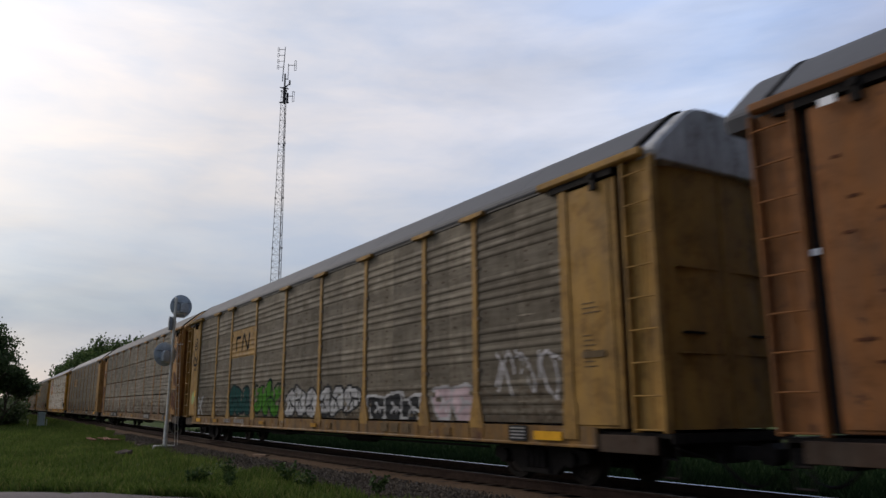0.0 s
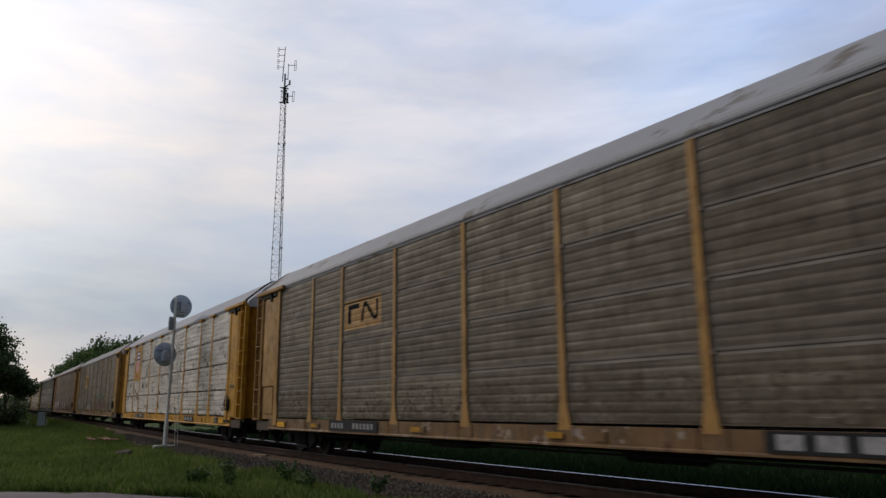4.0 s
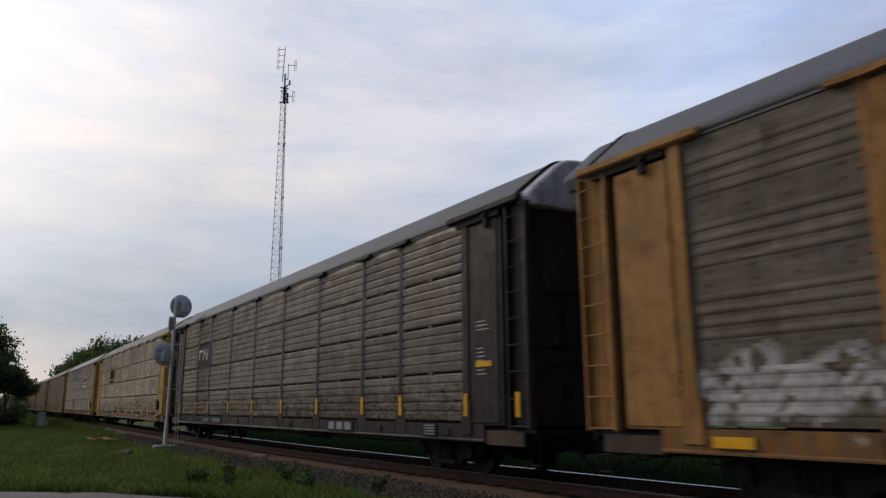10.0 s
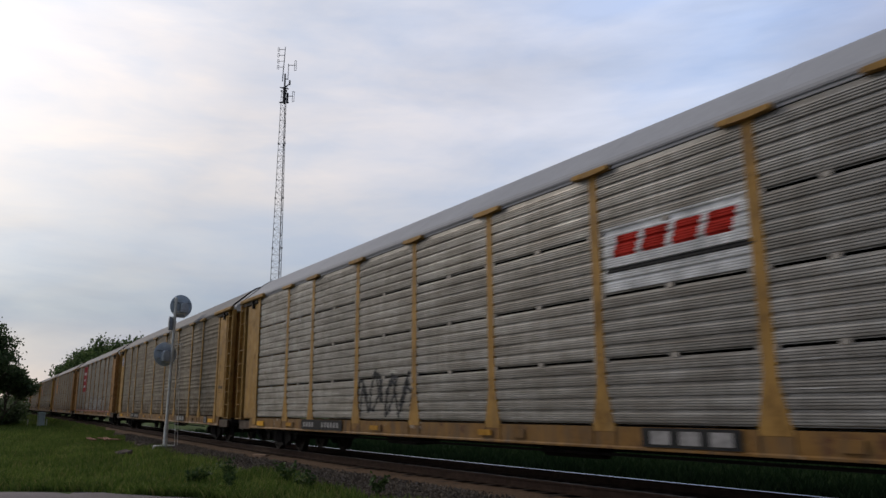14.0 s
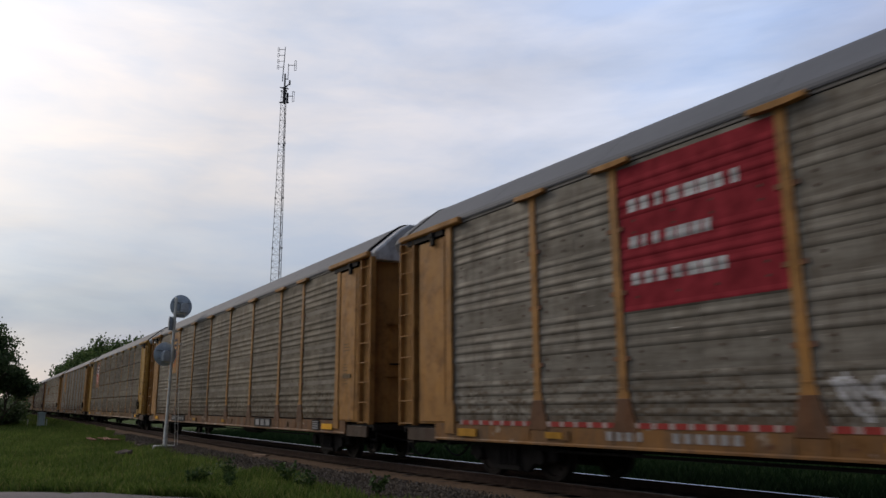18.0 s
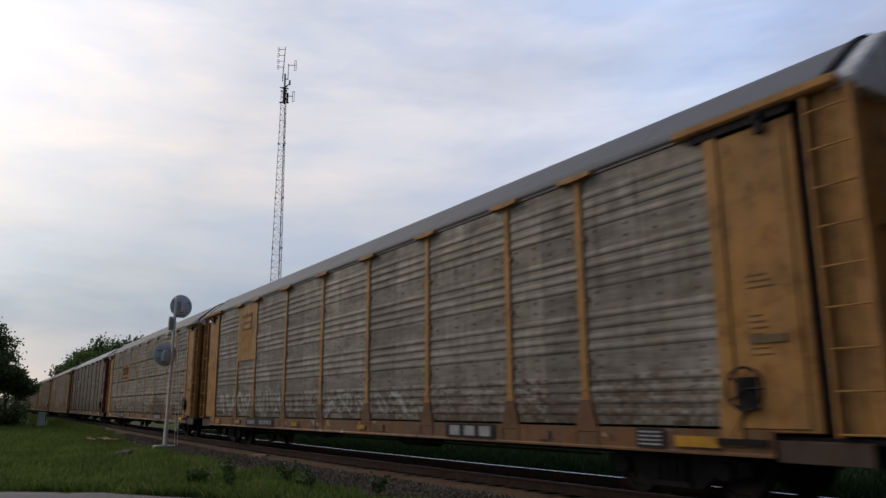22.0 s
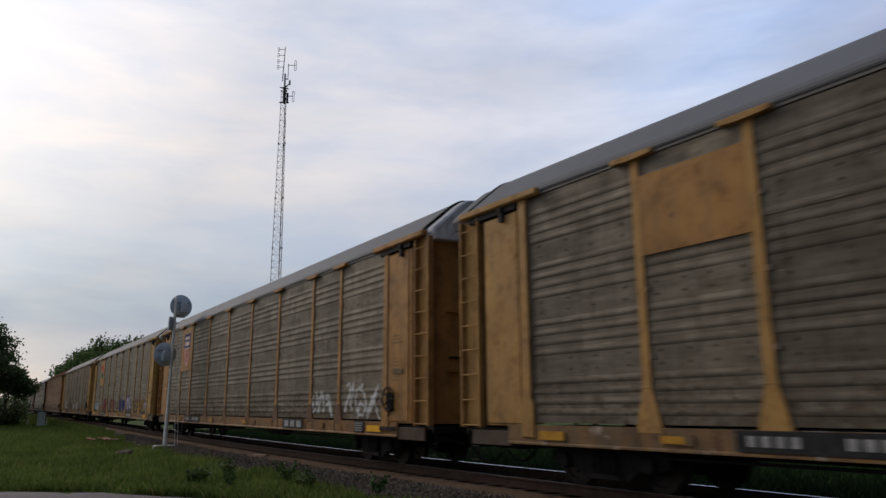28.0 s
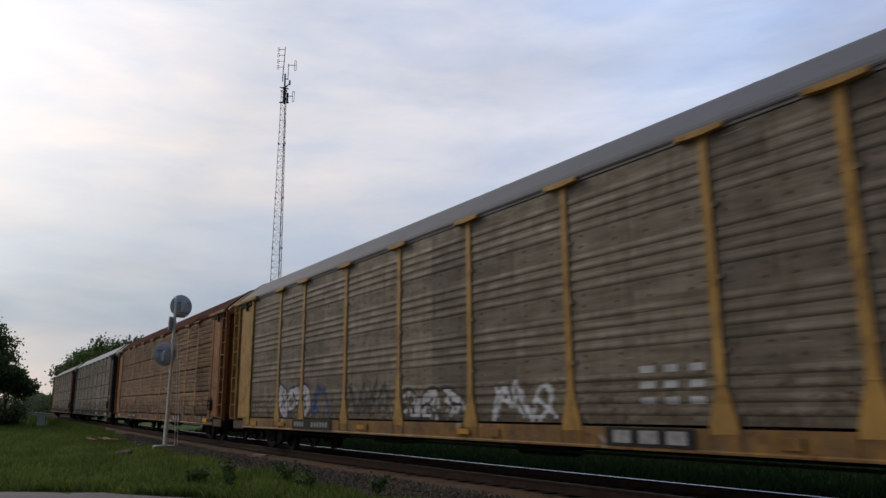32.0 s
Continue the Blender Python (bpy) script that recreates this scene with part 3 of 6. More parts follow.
def make_woods():
    """A clump of roadside trees beside the track, woods behind it further on, and added near-side trees for shade."""
    # added trees, mostly out of view, that shade the distant cars
    for i, (x, y) in enumerate(((-112, 0.6), (-124, 1.8), (-137, 2.4), (-151, 3.4), (-166, 4.2), (-184, 5.2), (-202, 6.0), (-222, 7.0), (-244, 8.2), (-268, 9.2))):
        tree(x, y, 9.0 + 1.2 * (i % 3), 0.8, 140 + i, "tall tree added mostly out of view to shade the far train", count=3600, leaf=0.5, mat=LEAVES_DARK, group="woods along the railway")
    tree(-88, 2.5, 10.4, 0.85, 21, "leafy green roadside tree with an uneven crown", count=7500, leaf=0.30, mat=LEAVES_DARK)
    tree(-92, -0.4, 9.4, 0.9, 22, "leafy green roadside tree half hidden behind another", count=7000, leaf=0.30, mat=LEAVES_DARK)
    tree(-86, -2.0, 9.0, 0.95, 23, "leafy green roadside tree with an uneven crown", count=7000, leaf=0.30, mat=LEAVES_DARK)
    tree(-93, 4.9, 6.2, 0.8, 24, "smaller leafy tree beside the track", count=6000, leaf=0.30, mat=LEAVES_DARK, low=0.10)
    for i, (x, y, z) in enumerate(((-165, 33.2, 14.8), (-175, 33.4, 16.0), (-190, 33.1, 17.8), (-205, 32.4, 16.6), (-213, 31.1, 17.0), (-222, 30.7, 17.2),
                                   (-236, 32.4, 12.6), (-250, 33.4, 12.4), (-268, 34.4, 9.8), (-288, 34.6, 7.8), (-300, 33.8, 6.4), (-318, 32.7, 6.2), (-330, 31.7, 6.0), (-345, 30.3, 6.0))):
        tree(x, y, z - GROUND, 1.0 if i % 3 else 0.75, 40 + i, "tall green tree in the woods behind the railway", count=8000, leaf=0.55, group="woods behind the railway")
    for i, (x, y, h, w) in enumerate(((-92, 3.6, 2.6, 1.8), (-97, 5.6, 3.4, 2.2), (-102, 6.4, 3.4, 2.4), (-228, 21.6, 6.5, 4.6), (-244, 22.4, 7.5, 5.0), (-262, 23.4, 7.0, 5.0), (-284, 24.6, 7.5, 5.4), (-306, 25.6, 7.5, 5.6), (-330, 27.0, 8.0, 6.0), (-96, 4.0, 2.8, 1.8), (-98, 3.0, 3.2, 2.2), (-94, 2.0, 3.2, 2.4), (-102, 4.2, 3.0, 2.0), (-90, 0.6, 2.8, 2.4), (-95, -0.8, 3.2, 2.6), (-89, -2.2, 3.0, 2.4),
                                      (-106, 4.6, 3.0, 2.0), (-110, 4.6, 3.4, 2.2), (-100, 1.0, 3.6, 2.8), (-118, 5.0, 3.4, 2.2), (-126, 5.6, 3.6, 2.4), (-135, 6.0, 3.8, 2.4), (-146, 6.8, 4.0, 2.6), (-158, 7.6, 4.2, 2.6), (-170, 8.4, 4.4, 2.8), (-184, 9.6, 4.6, 2.8),
                                      (-93, -4.5, 3.0, 2.8), (-160, 22.6, 3.4, 2.8), (-178, 24.4, 4.2, 3.2), (-200, 25.8, 4.8, 3.4), (-225, 27.2, 5.0, 3.6), (-250, 27.7, 5.4, 3.8), (-275, 28.1, 5.6, 4.0), (-300, 27.5, 5.6, 4.2), (-240, 20.5, 4.6, 3.6), (-262, 22.9, 5.0, 4.0))):
        bush(x, y, h, w, 70 + i, "dense dark green bush beside the railway")
    # far woods that close the horizon
    rng = np.random.RandomState(8)
    pts = []
    for ring, (r, top, n) in enumerate(((420, 13, 26000), (700, 19, 20000))):
        a = rng.uniform(0, 2 * math.pi, n)
        rr = r + rng.uniform(-25, 25, n)
        line = top * (0.72 + 0.18 * np.sin(a * 37 + ring) + 0.14 * np.sin(a * 91 + 2) + 0.08 * np.sin(a * 210))
        x, y, z = rr * np.cos(a), rr * np.sin(a), line * np.sqrt(rng.uniform(0, 1, n)) + GROUND
        keep = (np.abs(y - track_y(x)) > 7) | (ring == 1)
        c = np.stack([x, y, z], 1)[keep]
        m = len(c)
        d = rng.randn(m, 3)
        d *= (rng.uniform(1.6, 3.4, m) / np.linalg.norm(d, axis=1))[:, None]
        s = np.cross(d, rng.randn(m, 3)) * 0.35
        pts.append(np.stack([c, c + d * 0.5 + s, c + d, c + d * 0.5 - s], 1).reshape(-1, 3))
    tagged(new("far_woods", soup("far_woods", LEAVES_DARK, np.concatenate(pts), 4)), "distant dark green woods on the horizon", "woods", kind="stuff")


# ---------------------------------------------------------------- signal, cabinet, tower, planks
def make_signal():
    s = thing("railway_signal", "railway signal mast with two round grey signal heads", "railway signal", at=(-33.66, 7.95, GROUND))
    lean = radians(-0.5)
    part("base", build("signal_base", CONCRETE, lambda bm: box(bm, -0.36, 0.36, -0.46, 0.36, -0.25, 0.17), 0.03), s, label="concrete footing")
    mast = part("mast", build("mast", GALV, lambda bm: [tube(bm, (0, 0, 0.05), (0, 0, 1.0), 0.092, 0.092, 14), tube(bm, (0, 0, 1.0), (0, 0, 6.42), 0.066, 0.062, 14),
                                                         tube(bm, (0, 0, 6.42), (0, 0, 6.47), 0.075, 0.05, 14), tube(bm, (0, 0, 0.06), (0, 0, 0.10), 0.18, 0.18, 14)]), s, turn=(lean, 0, 0))

    for z in (1.05, 2.85, 3.25, 4.55, 5.35, 5.75):
        part("clamp", build("clamp", GALV, lambda bm: tube(bm, (0, 0, 0), (0, 0, 0.06), 0.088, 0.088, 14)), mast, (0, 0, z))

    def disc(bm):
        lathe_y(bm, [(0, -0.05), (0.32, -0.05), (0.505, -0.012), (0.512, 0.0), (0.505, 0.016), (0.32, 0.0), (0, 0.0)], 40)

    def housing(bm):
        box(bm, -0.15, 0.15, -0.30, -0.05, -0.26, 0.02)
        out = [(0.15 * math.cos(a), 0.02 + 0.17 * math.sin(a)) for a in (math.pi * k / 10 for k in range(11))]
        extrude_y(bm, out, -0.29, -0.05)
        tube(bm, (0.07, -0.31, -0.10), (0.07, -0.28, -0.10), 0.03, n=8)

    def bars(bm):
        box(bm, -0.42, 0.42, -0.075, -0.045, 0.14, 0.17)
        box(bm, -0.36, 0.30, -0.075, -0.045, -0.20, -0.17)
        tube(bm, (0.19, -0.10, -0.12), (0.30, -0.09, 0.28), 0.016, n=6)

    for y, z, side in ((0.27, 6.11, 1), (-0.25, 3.98, -1)):
        h = part("signal_head", build("disc", SIGNAL_GREY, disc), mast, (-0.16, y, z), (0, 0, radians(90 + 12)), "round grey backplate of a signal head")
        part("lamp_housing", build("housing", HOUSING, housing, 0.015), h, (0.06 * side, 0, -0.04), label="pale grey lamp housing with a rounded top")
        part("stiffener", build("stiffener", SIGNAL_DARK, bars), h)
        part("hood", build("hood", SIGNAL_DARK, lambda bm: lathe_y(bm, [(0.11, 0.0), (0.12, 0.32), (0.105, 0.32), (0.10, 0.0)], 20)), h, (0, 0.01, 0))
        part("conduit", build("conduit", GALV, lambda bm: tube(bm, (0.09, -0.2, -0.24), (0.12, -0.16, -0.5), 0.018, n=6)), h)
        part("stay", build("stay", SIGNAL_DARK, lambda bm: tube(bm, (-0.1, -0.2, 0.06), (-0.32, -0.10, 0.14), 0.016, n=6)), h)
        part("bracket", build(("bracket", side), GALV, lambda bm, side=side, y=y: [box(bm, -0.05, 0.05, min(0, y) - 0.02, max(0, y) + 0.12, -0.37, -0.32),
                                                                        box(bm, -0.04, 0.04, min(0, y) - 0.02, max(0, y) + 0.02, -0.27, -0.23)], 0.006), mast, (0, 0, z))
    part("junction_box", build("junction_box", SIGNAL_DARK, lambda bm: box(bm, -0.1, 0.1, -0.24, -0.08, 5.02, 5.58), 0.02), mast)
    for z, w in ((5.60, 0.42), (4.42, 0.42), (2.50, 0.30)):
        part("step", build(("step", z), GALV, lambda bm, w=w: [tube(bm, (0, -w * 0.6, 0), (0, w, 0), 0.014, n=6), tube(bm, (0, w, 0), (0, w, 0.05), 0.012, n=6)]), mast, (0, 0.0, z))

    def rungs(bm):
        for k in range(2):
            tube(bm, (0.16, 0.36 + 0.12 * k, 0.12), (0.06, 0.22 + 0.12 * k, 4.5), 0.010, n=5)
        for k in range(13):
            z = 0.4 + k * 0.32
            f = z / 4.5
            tube(bm, (0.16 - 0.1 * f, 0.36 - 0.14 * f, z), (0.16 - 0.1 * f, 0.48 - 0.14 * f, z), 0.007, n=5)

    part("ladder", build("signal_ladder", GALV, rungs), s)


def make_cabinet():
    c = thing("signal_cabinet", "pale grey-green metal equipment cabinet beside the track", "equipment cabinet", at=(-90.0, 8.57, GROUND - 0.02))
    part("body", build("cabinet_body", CABINET, lambda bm: box(bm, -0.38, 0.38, -0.33, 0.33, 0.06, 1.42), 0.03), c)
    part("lid", build("cabinet_lid", CABINET, lambda bm: extrude_x(bm, [(-0.38, 1.42), (-0.37, 1.48), (0, 1.53), (0.37, 1.48), (0.38, 1.42)], -0.44, 0.44)), c)
    part("plinth", build("cabinet_plinth", CONCRETE, lambda bm: box(bm, -0.42, 0.42, -0.38, 0.38, -0.1, 0.06), 0.02), c)
    part("door", build("cabinet_door", CABINET, lambda bm: box(bm, 0.38, 0.40, -0.28, 0.28, 0.14, 1.34), 0.008), c)
    part("handle", build("cabinet_handle", SIGNAL_DARK, lambda bm: box(bm, 0.40, 0.43, 0.18, 0.22, 0.66, 0.84), 0.006), c)
    for x, y in ((-88.5, 8.95), (-93.0, 7.6)):
        m = thing("marker_post", "short pale marker post in the grass", "marker post", "marker posts", at=(x, y, GROUND - 0.05))
        part("post", build("marker", WHITE_MARK, lambda bm: tube(bm, (0, 0, 0), (0, 0, 0.75), 0.05, 0.045, 8)), m)
        part("cap", build("marker_cap", CABINET, lambda bm: tube(bm, (0, 0, 0.75), (0, 0, 0.80), 0.06, 0.03, 8)), m)


def make_tower():
    h = 41.3
    t = thing("lattice_tower", "tall slender steel lattice radio tower with antennas", "radio tower", at=(-85.2, 31.83, GROUND))
    part("footing", build("tower_footing", CONCRETE, lambda bm: box(bm, -1.3, 1.3, -1.3, 1.3, -0.2, 0.25), 0.05), t)

    def width(z):
        return 0.98 - 0.60 * z / h

    def leg_at(i, z):
        a = radians(20 + 120 * i)
        return Vector((math.cos(a) * width(z) , math.sin(a) * width(z), z))

    for i in range(3):
        part("leg", build(("leg", i), LATTICE, lambda bm, i=i: tube(bm, leg_at(i, 0.2), leg_at(i, h), 0.045, 0.032, 6)), t)
    levels = np.linspace(0.3, h, 53)

    def bracing(bm, lo, hi):
        for k in range(lo, hi):
            za, zb = levels[k], levels[k + 1]
            for i in range(3):
                j = (i + 1) % 3
                a, b = (i, j) if k % 2 else (j, i)
                tube(bm, leg_at(a, za), leg_at(b, zb), 0.017, n=4)
                tube(bm, leg_at(i, zb), leg_at(j, zb), 0.015, n=4)

    for s in range(6):
        part("bracing", build(("bracing", s), LATTICE, lambda bm, s=s: bracing(bm, s * 52 // 6, (s + 1) * 52 // 6)), t)
        z = levels[(s + 1) * 52 // 6]
        for i in range(3):
            part("flange", build(("flange", s, i), LATTICE, lambda bm, z=z, i=i: tube(bm, leg_at(i, z - 0.08), leg_at(i, z + 0.08), 0.10, n=8)), t)
    part("cable", build("tower_cable", LATTICE, lambda bm: tube(bm, leg_at(1, 0.3) * 0.9, leg_at(1, h) * Vector((0.6, 0.6, 1)).length / Vector((0.6, 0.6, 1)).length, 0.05, n=5)), t)
    # view-right is (0.55, 0.83); the antennas stand out to either hand
    r = Vector((0.547, 0.837, 0))
    part("mast_pole", build("mast_pole", LATTICE, lambda bm: [tube(bm, (0, 0, h - 1.5), (0, 0, h + 2.4), 0.11, n=8), tube(bm, (0, 0, h - 1.6), (0, 0, h + 0.6), 0.20, n=8), tube(bm, tuple(r * 0.42 + Vector((0, 0, h - 1.6))), tuple(r * 0.42 + Vector((0, 0, h - 0.2))), 0.12, n=8)]), t, label="dark antenna pole at the tower top")
    part("cross_bar", build("cross_bar_upper", LATTICE, lambda bm: tube(bm, tuple(r * -0.6 + Vector((0, 0, h + 0.55))), tuple(r * 0.5 + Vector((0, 0, h + 0.35))), 0.09, n=6)), t)
    part("cross_bar", build("cross_bar_lower", LATTICE, lambda bm: tube(bm, tuple(r * -0.6 + Vector((0, 0, h - 1.5))), tuple(r * 0.6 + Vector((0, 0, h - 1.5))), 0.10, n=6)), t)

    def dipoles(bm):
        p = r * -0.10
        tube(bm, p + r * -0.22 + Vector((0, 0, h + 1.4)), p + Vector((0, 0, h + 6.2)), 0.07, 0.05, n=6)
        for k in range(4):
            z = h + 3.35 + k * 0.82
            q = p - r * 0.85
            tube(bm, p + Vector((0, 0, z)), q + Vector((0, 0, z)), 0.035, n=5)
            for o in (-0.09, 0.09):
                tube(bm, q + r * o + Vector((0, 0, z - 0.26)), q + r * o + Vector((0, 0, z + 0.26)), 0.03, n=5)
            for e in (-0.26, 0.26):
                tube(bm, q - r * 0.09 + Vector((0, 0, z + e)), q + r * 0.09 + Vector((0, 0, z + e)), 0.03, n=5)

    part("dipole_array", build("dipole_array", ANTENNA, dipoles), t, label="slender four-bay dipole antenna")

    def folded(bm, z0, base, foot, out):
        """An upright on an arm, and the long narrow loop that it carries."""
        p, q = r * base, r * out
        tube(bm, p + Vector((0, 0, foot)), p + Vector((0, 0, z0 + 0.2)), 0.05, n=6)
        tube(bm, Vector((0, 0, foot + 0.1)), p + Vector((0, 0, foot + 0.1)), 0.06, n=5)
        tube(bm, p + Vector((0, 0, z0)), q + Vector((0, 0, z0)), 0.045, n=5)
        for o in (-0.11, 0.11):
            tube(bm, q + r * o + Vector((0, 0, z0 - 0.75)), q + r * o + Vector((0, 0, z0 + 0.62)), 0.035, n=6)
        for z in (-0.75, 0.62):
            tube(bm, q - r * 0.11 + Vector((0, 0, z0 + z)), q + r * 0.11 + Vector((0, 0, z0 + z)), 0.035, n=5)

    part("folded_dipole", build("folded_upper", ANTENNA, lambda bm: folded(bm, h + 3.6, 0.38, h + 1.6, 1.28)), t, label="folded dipole antenna on an arm")
    part("folded_dipole", build("folded_lower", ANTENNA, lambda bm: folded(bm, h - 0.65, 0.42, h - 1.2, 1.15)), t, label="folded dipole antenna on an arm")
    part("side_antenna", build("side_antenna", LATTICE, lambda bm: [tube(bm, (0, 0, h + 0.5), tuple(r * 0.55 + Vector((0, 0, h + 1.0))), 0.09, n=6),
                                                                    tube(bm, tuple(r * 0.62 + Vector((0, 0, h + 0.9))), tuple(r * 0.62 + Vector((0, 0, h + 1.5))), 0.12, n=8)]), t)


def make_litter():
    rng = random.Random(4)
    for i in range(5):
        p = thing("old_plank", "weathered brown plank lying in the grass", "plank", "planks in the grass", at=(-43.6 + i * 1.1 + rng.uniform(-0.3, 0.3), 6.85 + rng.uniform(-0.40, 0.40), GROUND + 0.17 + 0.03 * i), rz=rng.uniform(-0.35, 0.15) + 0.1)
        part("board", build(("board", i % 3), PLANK, lambda bm, i=i: box(bm, -1.5 - 0.25 * (i % 3), 1.4, -0.06, 0.06, -0.025, 0.025), 0.008), p)
    b = thing("timber_block", "pale wooden block beside the track", "timber", at=(-23.4, 8.46, -0.27), rz=0.3)
    part("block", build("timber_block", plain("pale timber", (0.20, 0.13, 0.085), 0.9), lambda bm: box(bm, -0.34, 0.34, -0.09, 0.09, -0.06, 0.06), 0.015), b)
    s = thing("rubble_heap", "small heap of grey stone rubble in the grass", "rubble", at=(-30.3, 5.55, GROUND - 0.02))
    for i in range(7):
        part("stone", build(("rubble", i % 3), BARK, lambda bm, i=i: box(bm, -0.16, 0.18, -0.12 - 0.02 * (i % 3), 0.13, -0.05, 0.10), 0.04), s, (rng.uniform(-0.55, 0.55), rng.uniform(-0.3, 0.3), rng.uniform(0.02, 0.1)), (rng.uniform(-0.4, 0.4), rng.uniform(-0.4, 0.4), rng.uniform(0, 3)))


# ---------------------------------------------------------------- the train: enclosed car carriers
POSTS = (-9.01, -7.08, -4.23, -1.41, 1.41, 4.23, 7.08, 9.01)
DOOR_POST = 11.65
WALL0, WALL1 = 0.875, 4.755                   # lower and upper edge of the wall sheets
WALL_Y, POST_Y = -1.42, -1.459
ROWS = 4

FRAMES = {
    "yellow": paint("yellow frame paint", (0.335, 0.190, 0.049), 0.28, 0.42),
    "pale": paint("faded yellow frame paint", (0.350, 0.192, 0.058), 0.30, 0.38),
    "lemon": paint("light yellow frame paint", (0.42, 0.262, 0.062), 0.22, 0.3),
    "orange": paint("orange-buff frame paint", (0.315, 0.156, 0.044), 0.30, 0.38),
    "fresh": paint("fresh deep yellow paint", (0.44, 0.215, 0.016), 0.04, 0.2, 0.45),
    "rusty": paint("rust-stained yellow paint", (0.40, 0.225, 0.05), 0.50, 0.5),
    "rust_posts": paint("yellow paint mostly lost to rust", (0.33, 0.175, 0.045), 1.12, 0.6),
    "brown": paint("rusty orange-brown paint", (0.240, 0.098, 0.031), 0.55, 0.45),
    "black": paint("black frame paint", (0.020, 0.017, 0.016), 0.10, 0.25),
    "maroon": paint("dark maroon paint", (0.066, 0.0135, 0.0150), 0.10, 0.3),
}
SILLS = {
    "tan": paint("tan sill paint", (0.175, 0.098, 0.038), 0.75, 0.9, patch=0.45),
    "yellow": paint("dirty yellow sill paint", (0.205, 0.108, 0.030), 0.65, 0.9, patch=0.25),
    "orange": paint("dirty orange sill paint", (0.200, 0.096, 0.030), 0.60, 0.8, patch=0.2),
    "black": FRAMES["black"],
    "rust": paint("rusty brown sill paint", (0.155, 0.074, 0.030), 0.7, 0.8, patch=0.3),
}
ROOFS = {
    "grey": roof_sheet("grey roof sheets", (0.106, 0.106, 0.110)),
    "light": roof_sheet("light grey roof sheets", (0.29, 0.29, 0.295), spec=0.04),
    "patchy": roof_sheet("patchy white roof sheets", (0.25, 0.246, 0.242), (0.13, 0.11, 0.085), 0.5),
    "brown": roof_sheet("rust-brown roof sheets", (0.085, 0.046, 0.034), (0.06, 0.038, 0.03), 0.4, 0.0),
}
WALLS = {
    "weathered": sheet_steel("weathered wall sheets", (0.126, 0.108, 0.081), 0.12, 0.62, 0.24),
    "grey": sheet_steel("grey wall sheets", (0.29, 0.272, 0.24), 0.62, 0.44, 0.22),
    "dark": sheet_steel("dark wall sheets", (0.155, 0.143, 0.125), 0.55, 0.44, 0.2, (0.10, 0.09, 0.078)),
    "mid": sheet_steel("dull grey wall sheets", (0.165, 0.152, 0.130), 0.16, 0.60, 0.26, (0.10, 0.088, 0.07)),
    "brown": sheet_steel("brownish dull wall sheets", (0.112, 0.102, 0.081), 0.08, 0.66, 0.2, (0.07, 0.06, 0.046)),
    "silver": sheet_steel("bright galvanised wall sheets", (0.40, 0.40, 0.405), 0.9, 0.32, 0.06, (0.25, 0.248, 0.245), 0.25, 0.15),
    "clean": sheet_steel("clean grey wall sheets", (0.27, 0.268, 0.262), 0.6, 0.42, 0.14, (0.16, 0.155, 0.145), 0.5, 0.4),
    "buff": sheet_steel("brown-stained wall sheets", (0.175, 0.098, 0.052), 0.12, 0.6, 0.2, (0.13, 0.085, 0.05)),
}
EAVE = plain("dull grey-brown eave strip", (0.150, 0.138, 0.122), 0.7, 0.0, 0.22, 1.2)
BAND = plain("paler wall strip", (0.175, 0.152, 0.120), 0.8, 0.0, 0.28, 1.6)
RIVET = plain("rusted rivet plate", (0.072, 0.046, 0.033), 0.9, 0, 0.3, 9)
CLIP = plain("galvanised clip", (0.27, 0.25, 0.22), 0.6, 0.3, 0.25, 9)
DIM_CLIP = plain("weathered clip", (0.12, 0.092, 0.068), 0.7, 0.1, 0.3, 9)
RUSTY_CLIP = plain("rusty clip", (0.15, 0.075, 0.045), 0.8, 0.1, 0.3, 9)
CAP_WHITE = plain("primer white", (0.40, 0.36, 0.30), 0.7, 0, 0.2)
END_WHITE = paint("dirty white end paint", (0.50, 0.50, 0.50), 0.38, 0.45)
GLINT_WHITE = plain("white for caught light", (0.80, 0.80, 0.80), 0.5, 0, 0.1)
PAINTS = {}


def colour(c):
    if c not in PAINTS:
        PAINTS[c] = plain("sprayed or printed colour", c, 0.8, 0, 0.30, 3, 0.02)
    return PAINTS[c]


